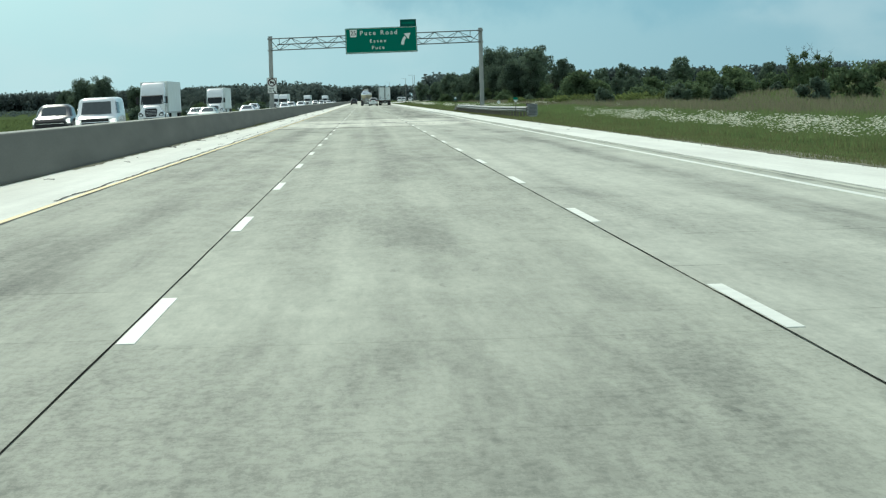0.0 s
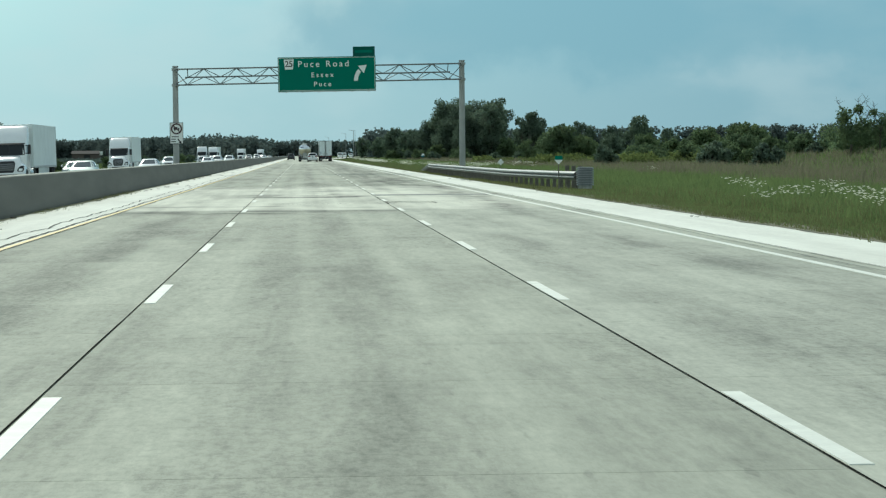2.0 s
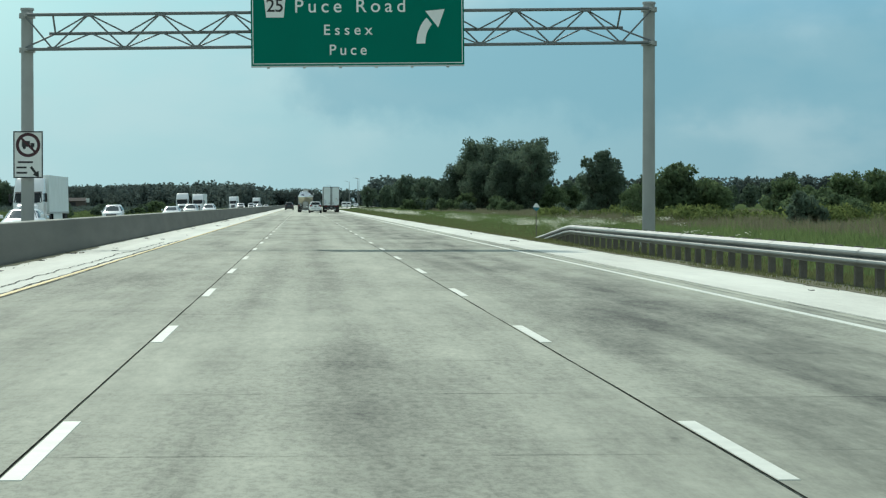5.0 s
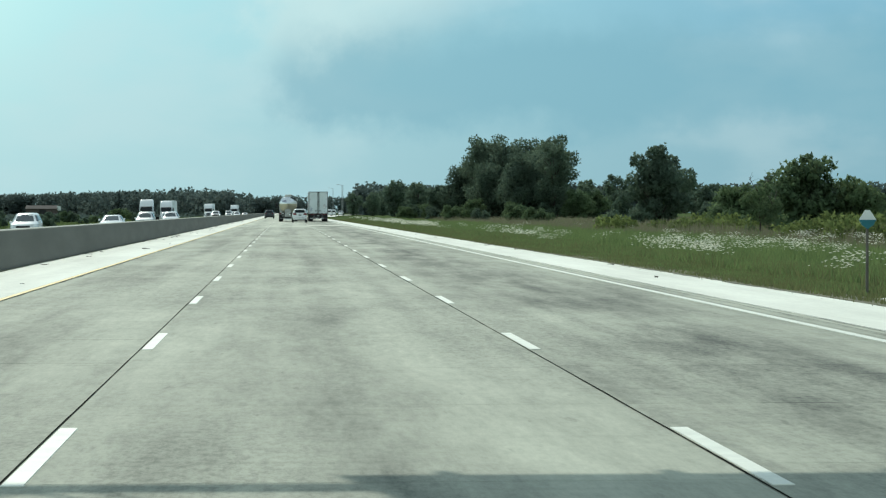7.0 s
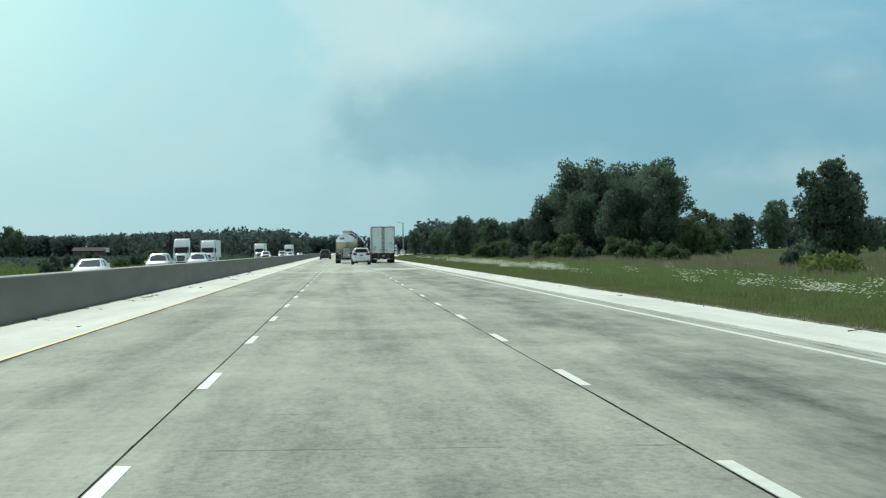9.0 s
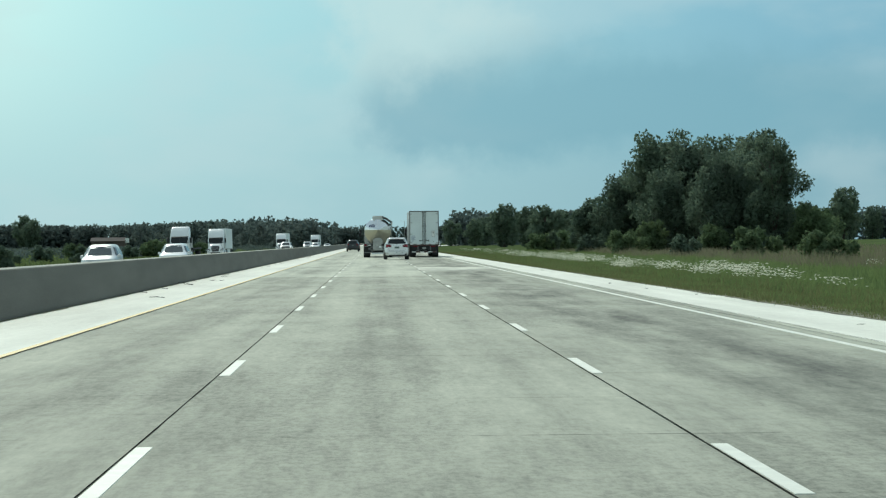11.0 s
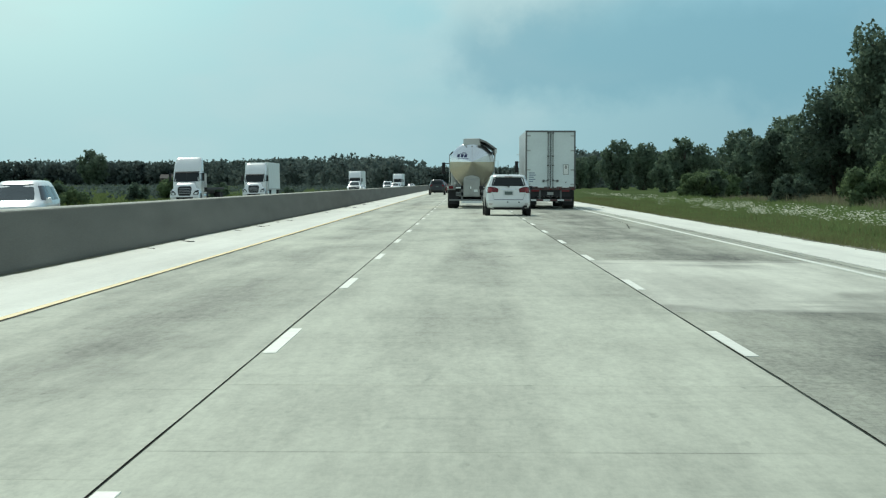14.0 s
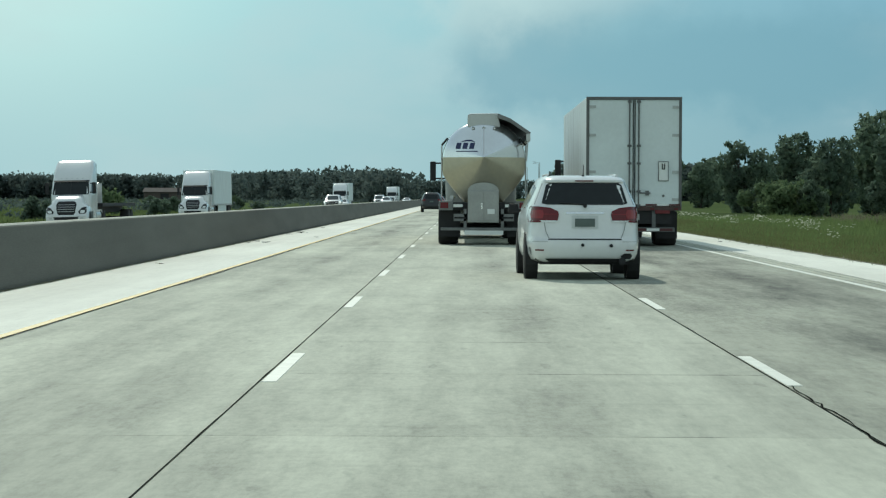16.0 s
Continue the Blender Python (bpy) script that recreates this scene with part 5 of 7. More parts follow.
def build_tanker():
    """A polished dry-bulk tank trailer, seen from its rear: round top, hopper below, cabinet and rear frame."""
    c = thing("tanker_truck", "polished steel dry-bulk tanker with rear cabinet and red tail lamps", "truck")

    def ring(y, sx, cz, top, low):
        """Round above, drawn in to a hopper below."""
        out = []
        for i in range(21):
            a = math.pi * i / 20
            out.append((sx * math.cos(a), y, cz + top * math.sin(a)))
        for i in range(1, 20):
            t = i / 20
            s = min(1.0, t / 0.4, (1 - t) / 0.4)
            half = 1.0 - 0.02 * s if s < 0.36 else 0.993 - 0.52 * low * ((s - 0.36) / 0.64) ** 1.2
            across = -half if t <= 0.4 else half if t >= 0.6 else -half + 2 * half * (t - 0.4) / 0.2
            out.append((sx * across, y, cz - 1.26 * s))
        return out

    # the rear head is a shallow cone, then the barrel runs forward; upper shell and hopper meet at the waist
    steps = [(0.46, 0.04), (0.60, 0.22), (0.76, 0.45), (0.93, 0.70), (1.05, 0.86), (1.14, 0.95), (1.24, 0.99), (1.34, 1.0), (4.0, 1.0), (8.0, 1.0), (12.0, 1.0), (12.5, 0.85), (12.9, 0.45), (13.0, 0.05)]
    WAIST = 2.45
    full = [ring(y, 1.17 * k, WAIST, 1.03 * k, 1.0) for y, k in steps]
    for r, (y, k) in zip(full, steps):
        r[:] = [(x, yy, z if z >= WAIST else WAIST - (WAIST - z) * k) for x, yy, z in r]
    upper = Shape().rings([r[0:21] for r in full], cap=False, closed=False)
    lower = Shape().rings([r[20:40] + r[0:1] for r in full], cap=False, closed=False)
    for half in (upper, lower):
        half.v.append((0, 0.40, WAIST))
        half.f += [[j, j + 1, len(half.v) - 1] for j in range(20)]
    part("tank", upper, M_POLISHED, c, "polished steel tank shell", smooth=True)
    # hopper steel has the reflected road painted into it as tan
    part("hopper", lower, M_TANK_LOW, c, "drawn-in steel hopper with the road's tan reflection in its colour", smooth=True)
    for y in (1.42, 4.2, 7.0, 9.8):
        part("tank_band", Shape().rings([[(x * 1.006, y + d, z) for x, _, z in ring(0, 1.17, WAIST, 1.036, 1.0)] for d in (0, 0.10)]), M_STEEL, c, smooth=True)
    part("waist_trim", Shape().quadbox((-1.19, 1.28, WAIST - 0.025), (1.19, 1.36, WAIST + 0.02)), M_STEEL, c)
    # walkway housing on top and the folded ladder board to the right
    part("top_walkway", Shape().prism([(-0.46, 3.32), (-0.46, 3.64), (-0.40, 3.69), (0.40, 3.70), (0.46, 3.32)], 1.1, 11.5), M_STEEL, c, bevel=0.02)
    hood = part("hose_board", Shape().prism([(0.40, 3.69), (0.75, 3.55), (1.32, 3.16), (1.29, 3.07), (0.72, 3.45), (0.38, 3.57)], 0.9, 11.0), M_DARK_STEEL, c, bevel=0.01)
    part("board_lip", Shape().quadbox((1.19, 0.88, 2.92), (1.31, 11.0, 3.12)), M_STEEL, hood)
    part("board_strut", Shape().tube((1.24, 0.95, 3.05), (1.20, 0.95, 2.35), 0.025, sides=8), M_STEEL, hood)
    for side in (-1, 1):
        part("side_pipe", Shape().tube((side * 1.19, 1.35, 1.35), (side * 1.19, 1.35, 2.80), 0.022, sides=8), M_STEEL, c, smooth=True)
        part("pipe_elbow", Shape().tube((side * 1.19, 1.35, 2.80), (side * 1.02, 1.35, 3.0), 0.03, sides=8), M_CHASSIS, c)
    for x in (-0.30, 0.0, 0.30):
        lamp = part("marker_lamp", Shape().tube((x, 0.995, 3.27), (x, 1.08, 3.27), 0.045, sides=14), M_ROD, c)
        part("lamp_lens", Shape().tube((x, 0.985, 3.27), (x, 0.994, 3.27), 0.026, sides=12), M_SIGN_WHITE, lamp)
    # maker's mark as plain shapes
    def on_head(outline):
        """A flat mark that lies on the cone."""
        m = Shape()
        for x, z in outline:
            r = math.hypot(x / 1.17, (z - WAIST) / 1.03)
            k = next(i for i in range(len(steps) - 1) if steps[i + 1][1] >= r)
            (ya, ra), (yb, rb) = steps[k], steps[k + 1]
            m.v.append((x, ya + (yb - ya) * (r - ra) / (rb - ra) - 0.012, z))
        m.f = [list(range(len(outline)))]
        return m

    for k in range(3):
        x = -0.80 + 0.19 * k
        part("badge_bar", on_head([(x, 2.69), (x + 0.13, 2.69), (x + 0.17, 2.86), (x + 0.04, 2.86)]), M_DARK_BLUE, c, "plain dark blue mark on the tank's end")
    part("badge_arc", on_head([(-0.66, 2.89), (-0.48, 2.945), (-0.34, 2.945), (-0.24, 2.87), (-0.34, 2.905), (-0.48, 2.905)]), M_DARK_BLUE, c)
    part("badge_line", on_head([(-0.78, 2.605), (-0.18, 2.605), (-0.18, 2.63), (-0.78, 2.63)]), M_DARK_BLUE, c)
    part("head_seam", on_head([(-0.008, 2.52), (0.008, 2.52), (0.008, 3.30), (-0.008, 3.30)]), M_STEEL, c)
    # cabinet
    cab = part("cabinet", Shape().quadbox((-0.45, -0.05, 0.62), (0.42, 0.75, 1.52)), M_CABINET, c, bevel=0.015)
    arch = [(0.43 * math.cos(a) - 0.015, 1.52 + 0.22 * math.sin(a)) for a in (math.pi * i / 12 for i in range(13))]
    part("cabinet_hood", Shape().prism(arch, -0.04, 0.8), M_CABINET, c, smooth=True)
    part("cabinet_door", Shape().quadbox((-0.41, -0.075, 0.68), (-0.02, -0.052, 1.48)), M_CABINET, cab, bevel=0.006)
    part("cabinet_door", Shape().quadbox((0.0, -0.075, 0.68), (0.38, -0.052, 1.48)), M_CABINET, cab, bevel=0.006)
    part("door_handle", Shape().quadbox((-0.08, -0.10, 1.0), (-0.04, -0.077, 1.16)), M_CHROME, cab)
    part("paper_label", Shape().quadbox((0.10, -0.080, 0.86), (0.30, -0.0765, 1.0)), M_SIGN_WHITE, cab)
    # rear frame
    part("rear_crossbeam", Shape().quadbox((-1.25, 0.10, 0.98), (1.25, 0.28, 1.18)), M_CHASSIS, c)
    for side in (-1, 1):
        box = part("lamp_box", Shape().quadbox((side * 1.06 - 0.20, -0.02, 0.96), (side * 1.06 + 0.20, 0.098, 1.22)), M_DARK_STEEL, c, bevel=0.01)
        part("tail_lamp", Shape().quadbox((side * 1.10 - 0.11, -0.05, 1.02), (side * 1.10 + 0.11, -0.022, 1.18)), M_TAIL_RED, box)
        part("white_marker", Shape().quadbox((side * 0.72 - 0.13, -0.01, 1.05), (side * 0.72 + 0.13, 0.09, 1.13)), M_SIGN_WHITE, c)
        part("fender", Shape().quadbox((side * 0.95 - 0.32, 0.3, 1.08), (side * 0.95 + 0.32, 3.6, 1.12)), M_STEEL, c)
        part("mud_flap", Shape().quadbox((side * 0.95 - 0.30, 0.32, 0.22), (side * 0.95 + 0.30, 0.34, 1.0)), M_CHASSIS, c)
        part("bracket_plate", Shape().quadbox((side * 0.66 - 0.18, 0.0, 0.66), (side * 0.66 + 0.18, 0.05, 0.86)), M_DARK_STEEL, c)
        part("bracket_bar", Shape().quadbox((side * 0.66 - 0.16, -0.02, 0.73), (side * 0.66 + 0.16, -0.001, 0.78)), M_CHASSIS, c)
        part("hanger", Shape().quadbox((side * 0.52 - 0.04, 0.0, 0.36), (side * 0.52 + 0.04, 0.12, 1.0)), M_DARK_STEEL, c)
        for y in (1.0, 2.3):
            wheel(c, side * 1.27, y, 0.50, 0.56, M_ALLOY)
        part("hopper_leg", Shape().quadbox((side * 0.5 - 0.05, 3.9, 0.7), (side * 0.5 + 0.05, 4.02, 1.4)), M_STEEL, c)
    bar = underride(c, 1.2, 0.40, 0.48, -0.04, M_DARK_STEEL)
    part("bumper_plate", Shape().quadbox((-0.54, -0.07, 0.28), (0.54, -0.045, 0.40)), M_SIGN_WHITE, c)
    for y in (1.0, 2.3):
        part("axle", Shape().tube((-1.2, y, 0.5), (1.2, y, 0.5), 0.08, sides=8), M_CHASSIS, c)
    part("subframe", Shape().quadbox((-0.48, 0.3, 0.70), (0.48, 12.2, 1.0)), M_CHASSIS, c)
    part("blower_pipe", Shape().tube((-0.9, 0.5, 1.32), (-0.9, 11.0, 1.32), 0.06, sides=8), M_STEEL, c, smooth=True)
    tractor(c, 11.6, M_POST_STEEL, 3.0, stacks=False)
    return c


tanker = build_tanker()
tanker.matrix_basis = pose(1.93, 543.5, 0.002)

# ---- other traffic, built once each and copied ----
SEDAN = ((0.26, 0.10, 4.70, 0.80, 5), (0.40, 0.0, 4.80, 0.88, 5), (0.62, 0.02, 4.80, 0.90, 5), (0.85, 0.05, 4.70, 0.90, 5), (0.93, 0.25, 4.2, 0.88, 5), (1.0, 0.75, 3.6, 0.84, 5), (1.2, 1.05, 3.15, 0.74, 5), (1.38, 1.45, 2.75, 0.62, 4), (1.44, 1.75, 2.45, 0.48, 3))
VAN = ((0.30, 0.08, 5.3, 0.90, 7), (0.45, 0.0, 5.45, 0.98, 7), (0.72, 0.0, 5.46, 1.0, 7), (0.78, 0.02, 5.40, 1.0, 7), (1.12, 0.02, 5.36, 1.0, 7), (1.18, 0.03, 5.22, 1.0, 7), (1.29, 0.04, 4.72, 0.985, 7), (1.92, 0.10, 4.12, 0.91, 7), (2.04, 0.16, 3.95, 0.86, 6), (2.10, 0.4, 3.6, 0.72, 5))
PICKUP = ((0.45, 0.05, 5.65, 0.95, 6), (0.65, 0.0, 5.80, 1.0, 6), (1.05, 0.02, 5.8, 1.01, 6), (1.22, 0.05, 5.55, 1.0, 6), (1.28, 1.7, 4.3, 0.97, 6), (1.75, 1.95, 3.65, 0.84, 5), (1.88, 2.15, 3.45, 0.72, 4), (1.93, 2.4, 3.2, 0.55, 3))


def paint(name, color, rough=0.28, metal=0.0):
    return mat(name, color, rough, metal, vary=0.05, scale=1.0, fine=12, bump=0.0, coat=0.25)


P_SILVER, P_BLACK, P_RED, P_BLUE, P_GREEN = paint("silver_paint", (0.55, 0.57, 0.57), 0.3, 0.4), paint("black_paint", (0.015, 0.016, 0.018)), paint("dark_red_paint", (0.22, 0.02, 0.02)), paint("pale_blue_paint", (0.35, 0.45, 0.50), 0.3, 0.3), paint("pale_green_paint", (0.48, 0.56, 0.52), 0.3, 0.2)
CAR_LAMPS = (("tail_lamp", 0.62, 0.97, 0.70, 0.86, M_TAIL_RED, True), ("headlamp", 0.55, 0.95, 0.66, 0.80, M_HEAD, False))
FRONT = (-0.84, 0.84, 1.02, 1.36)


def oncoming_car(paint_mat, label):
    return build_car("car", label, "car", SEDAN, paint_mat, M_GLASS, CAR_LAMPS, (0.95, 3.85), 0.32, (-0.8, 0.8, 1.02, 1.34), FRONT, ((1.1, 2.1, 1.02, 1.34, 1.5, 2.1), (2.16, 3.3, 1.02, 1.34, 2.16, 2.7)), (-0.45, 0.45, 0.46, 0.62), "oncoming cars")


def oncoming_suv(paint_mat, label):
    return build_car("suv", label, "suv", SUV_LEVELS, paint_mat, M_GLASS, (("tail_lamp", 0.6, 0.98, 0.96, 1.15, M_TAIL_RED, True), ("headlamp", 0.55, 0.96, 0.74, 0.93, M_HEAD, False)), (0.98, 3.87), 0.36, (-0.8, 0.8, 1.17, 1.5), (-0.88, 0.88, 1.14, 1.58), ((1.02, 1.55, 1.14, 1.50, 1.05, 1.55), (1.62, 2.48, 1.12, 1.53, 1.62, 2.42), (2.56, 3.45, 1.12, 1.53, 2.50, 2.90)), (-0.5, 0.5, 0.55, 0.85), "oncoming cars")


def oncoming_van(paint_mat, label):
    return build_car("van", label, "van", VAN, paint_mat, M_GLASS, (("tail_lamp", 0.8, 0.97, 0.9, 1.25, M_TAIL_RED, True), ("headlamp", 0.66, 0.95, 0.88, 1.10, M_HEAD_LIT, False)), (1.1, 4.4), 0.37, (-0.8, 0.8, 1.25, 1.75), (-0.93, 0.93, 1.32, 1.90), ((3.2, 4.3, 1.34, 1.86, 3.2, 3.9),), (-0.62, 0.62, 0.80, 1.11), "oncoming vans")


def oncoming_pickup(paint_mat, label):
    return build_car("pickup", label, "pickup", PICKUP, paint_mat, M_GLASS, (("tail_lamp", 0.85, 0.98, 0.85, 1.2, M_TAIL_RED, True), ("headlamp", 0.78, 0.96, 0.93, 1.19, M_HEAD_LIT, False)), (1.15, 4.75), 0.42, (-0.78, 0.78, 1.35, 1.75), (-0.9, 0.9, 1.34, 1.8), ((2.1, 3.1, 1.32, 1.74, 2.2, 3.1), (3.16, 4.1, 1.32, 1.74, 3.16, 3.55)), (-0.70, 0.70, 0.72, 1.18), "oncoming pickups")


white_car = oncoming_car(M_WHITE_PAINT, "white sedan coming along the opposite carriageway")
silver_car = oncoming_car(P_SILVER, "silver sedan coming along the opposite carriageway")
green_car = oncoming_car(P_GREEN, "pale green sedan coming along the opposite carriageway")
white_suv = oncoming_suv(M_WHITE_PAINT, "white suv coming along the opposite carriageway")
silver_suv = oncoming_suv(P_SILVER, "silver suv coming along the opposite carriageway")
white_van = oncoming_van(M_WHITE_PAINT, "white cargo van coming along the opposite carriageway")
black_pickup = oncoming_pickup(P_BLACK, "black pickup truck coming along the opposite carriageway")
white_pickup = oncoming_pickup(M_WHITE_PAINT, "white pickup truck coming along the opposite carriageway")
far_truck = build_box_truck("semi_truck", "white semi-trailer truck coming along the opposite carriageway", False, M_WHITE_PAINT)


def build_deck_truck():
    c = thing("semi_truck", "white high-roof sleeper tractor with an empty flat trailer", "truck", group="oncoming trucks")
    part("deck", Shape().quadbox((-1.29, 0, 1.22), (1.29, 14.6, 1.42)), M_CHASSIS, c, bevel=0.01)
    part("deck_beam", Shape().quadbox((-0.5, 0.5, 0.85), (0.5, 14.0, 1.215)), M_CHASSIS, c)
    part("headboard", Shape().quadbox((-1.25, 14.5, 1.425), (1.25, 14.6, 2.6)), M_ALLOY, c, bevel=0.01)
    for side in (-1, 1):
        for y in (1.6, 2.9):
            wheel(c, side * 1.28, y, 0.51, 0.55, M_ALLOY)
    for y in (1.6, 2.9):
        part("axle", Shape().tube((-1.2, y, 0.51), (1.2, y, 0.51), 0.08, sides=8), M_CHASSIS, c)
    tractor(c, 14.2, M_WHITE_PAINT, 3.95)
    return c


deck_truck = build_deck_truck()
ahead_suv = oncoming_suv(P_BLACK, "black suv driving ahead in the fast lane")
tagged(ahead_suv, group="cars ahead")
ahead_suv.matrix_basis = pose(-1.5, 690, 0.002)
ahead_car = oncoming_car(P_RED, "dark red sedan driving ahead in the fast lane")
tagged(ahead_car, group="cars ahead")
ahead_car.matrix_basis = pose(-1.6, 742, 0.002)

LA, LB, LC = -11.3, -15.2, -19.0
TRAFFIC = (
    (black_pickup, -14.7, 120), (white_van, -11.1, 107.5), (far_truck, -18.3, 238), (green_car, -12.7, 214), (silver_car, LB, 236), (white_car, -11.4, 262), (far_truck, -19.4, 354), (white_suv, -15.6, 372), (white_car, -11.6, 396), (silver_suv, -12.2, 452),
    (white_suv, -11.3, 487), (deck_truck, -21.3, 636), (far_truck, -21.0, 700), (white_pickup, -13.8, 765), (silver_car, LB, 815), (far_truck, LC, 900), (white_suv, LA, 880), (white_van, LB, 960), (far_truck, LB, 1060), (white_car, LA, 1020),
)
standing = set()
for kind, x, y in TRAFFIC:
    m = pose(x, y, far_fall(x) + 0.002, 0, math.degrees(math.atan(0.023)), 180)
    if kind.name in standing:
        copy_thing(kind, m)
    else:
        standing.add(kind.name)
        kind.matrix_basis = m


# ---- plants ----
def leaf_cloud(rng, centers, radii, count, size, squash=0.85):
    """Leaf clumps scattered over the outer part of several lobes: crossed bent triangles."""
    centers, radii = np.asarray(centers, float), np.asarray(radii, float)
    pick = rng.choice(len(centers), count, p=radii ** 2 / np.sum(radii ** 2))
    d = rng.normal(size=(count, 3))
    d /= np.linalg.norm(d, axis=1)[:, None]
    r = radii[pick] * (0.45 + 0.6 * rng.random(count) ** 0.55)
    pos = centers[pick] + d * r[:, None] * np.array([1, 1, squash]) + rng.normal(0, 0.17, (count, 3)) * radii[pick][:, None]
    out_v, out_t, out_n = [], [], []
    soft = d * np.array([1, 1, squash]) + np.array([0, 0, 0.15])
    soft /= np.linalg.norm(soft, axis=1)[:, None]
    for k in range(2):
        u = rng.normal(size=(count, 3))
        u /= np.linalg.norm(u, axis=1)[:, None]
        w = np.cross(u, rng.normal(size=(count, 3)))
        w /= np.linalg.norm(w, axis=1)[:, None]
        sz = size * (0.5 + rng.random(count))[:, None]
        a = pos + u * sz
        b = pos - u * sz * 0.5 + w * sz * 0.75
        c = pos - u * sz * 0.5 - w * sz * 0.75
        e = pos + rng.normal(size=(count, 3)) * sz * 0.3
        face = np.cross(b - a, c - a)
        face /= np.linalg.norm(face, axis=1)[:, None] + 1e-9
        inward = (face * soft).sum(1) < 0
        b[inward], c[inward] = c[inward].copy(), b[inward].copy()
        face[inward] *= -1
        mixed = soft + 0.26 * face
        mixed /= np.linalg.norm(mixed, axis=1)[:, None]
        out_n.append(np.repeat(mixed, 4, axis=0))
        base = 4 * count * k
        out_v.append(np.stack([a, b, c, e], 1).reshape(-1, 3))
        i = base + 4 * np.arange(count)
        out_t.append(np.stack([i, i + 1, i + 3], 1))
        out_t.append(np.stack([i + 1, i + 2, i + 3], 1))
    return np.concatenate(out_v), np.concatenate(out_t), np.concatenate(out_n)


def make_tree(seed, height, spread, leaves, size, material, name, label, base=0.18, lobes=30, narrow=False, sticks=0, group="roadside trees"):
    rng, rnd = np.random.default_rng(seed), random.Random(seed)
    t = thing(name, label, "tree" if name != "shrub" else "shrub", group=group)
    s = Shape()
    lean = rnd.uniform(-0.04, 0.04)
    top = height * 0.72
    r0 = max(0.05, height * 0.022)
    steps = 6
    axis = [Vector((lean * height * (i / steps) ** 2 + rnd.uniform(-0.1, 0.1) * (i > 0), rnd.uniform(-0.1, 0.1) * (i > 0), top * i / steps)) for i in range(steps + 1)]
    for i in range(steps):
        s.tube(axis[i], axis[i + 1], r0 * (1 - 0.8 * i / steps), r0 * (1 - 0.8 * (i + 1) / steps), 8)
    cs, rs = [], []
    for i in range(lobes):
        h = base + (0.93 - base) * (i + 0.5) / lobes
        wide = max(0.0, math.sin(math.pi * min(1, (h - base * 0.6) / (1.04 - base * 0.6)) ** 0.85)) ** 0.62 * spread
        ang = i * 2.399 + rnd.uniform(-0.5, 0.5)
        dist = wide * rnd.uniform(0.15, 0.9)
        r = max(0.055 * height, wide * rnd.uniform(0.24, 0.5))
        c = Vector((lean * height * h * h + dist * math.cos(ang), dist * math.sin(ang), h * height))
        c.z = min(c.z, height - r * 0.8)
        cs.append(c)
        rs.append(r)
        k = min(steps, max(1, int(h * steps / 0.9)))
        s.tube(axis[k - 1], c, r0 * 0.35, r0 * 0.08, 5)
    for _ in range(sticks):
        c = rnd.choice(cs[lobes // 2:])
        tip = c + Vector((rnd.uniform(-1, 1.4), rnd.uniform(-1, 1), rnd.uniform(0.8, 1.6))) * spread * 0.42
        s.tube(c, tip, 0.05, 0.012, 4)
        for _ in range(5):
            q = c.lerp(tip, rnd.uniform(0.4, 1))
            s.tube(q, q + Vector((rnd.uniform(-0.5, 0.7), rnd.uniform(-0.5, 0.5), rnd.uniform(0.1, 0.6))), 0.02, 0.006, 4)
    part("trunk", s, M_BARK, t, smooth=True)
    v, f, soft = leaf_cloud(rng, cs, rs, leaves, size)
    v[:, 2] = np.maximum(v[:, 2], 0.05)
    part("crown", raw_mesh("crown", v, f, material, soft), material, t)
    return t


oak_a = make_tree(11, 12.6, 4.6, 9500, 0.195, M_LEAF, "tree", "broad dark-green deciduous tree in the roadside grove", 0.10, lobes=34)
oak_b = make_tree(12, 11.2, 4.2, 8200, 0.195, M_LEAF, "tree", "dense dark-green deciduous tree in the roadside grove", 0.06)
tall_c = make_tree(13, 14.0, 3.6, 7500, 0.19, M_LEAF, "tree", "tall tree with bare twigs at its top", 0.12, sticks=3)
round_d = make_tree(14, 8.6, 3.1, 6400, 0.19, M_LEAF, "tree", "round lone dark-green tree in the meadow", 0.08)
small_e = make_tree(15, 5.4, 2.6, 3400, 0.19, M_LEAF_LIGHT, "tree", "small light-green tree at the field's edge", 0.03)
bush_f = make_tree(16, 3.0, 2.3, 1500, 0.19, M_LEAF_LIGHT, "shrub", "spreading light-green shrub in tall grass", 0.02, lobes=10, group="meadow shrubs")
bush_g = make_tree(17, 2.4, 1.6, 1300, 0.16, M_LEAF, "shrub", "dark-green shrub in tall grass", 0.02, lobes=9, group="meadow shrubs")
dead_h = make_tree(18, 5.0, 1.9, 1500, 0.13, M_LEAF_LIGHT, "tree", "half-dead tree with bare grey branches", 0.10, lobes=9, sticks=5)
weed_i = make_tree(19, 1.3, 1.9, 900, 0.14, M_LEAF_BRIGHT, "shrub", "low bright yellow-green weeds in the meadow", 0.02, lobes=9, group="meadow shrubs")

far_oak = make_tree(20, 11.8, 4.4, 2000, 0.38, M_LEAF, "tree", "broad dark-green tree in the far hedgerow", 0.02, lobes=20)

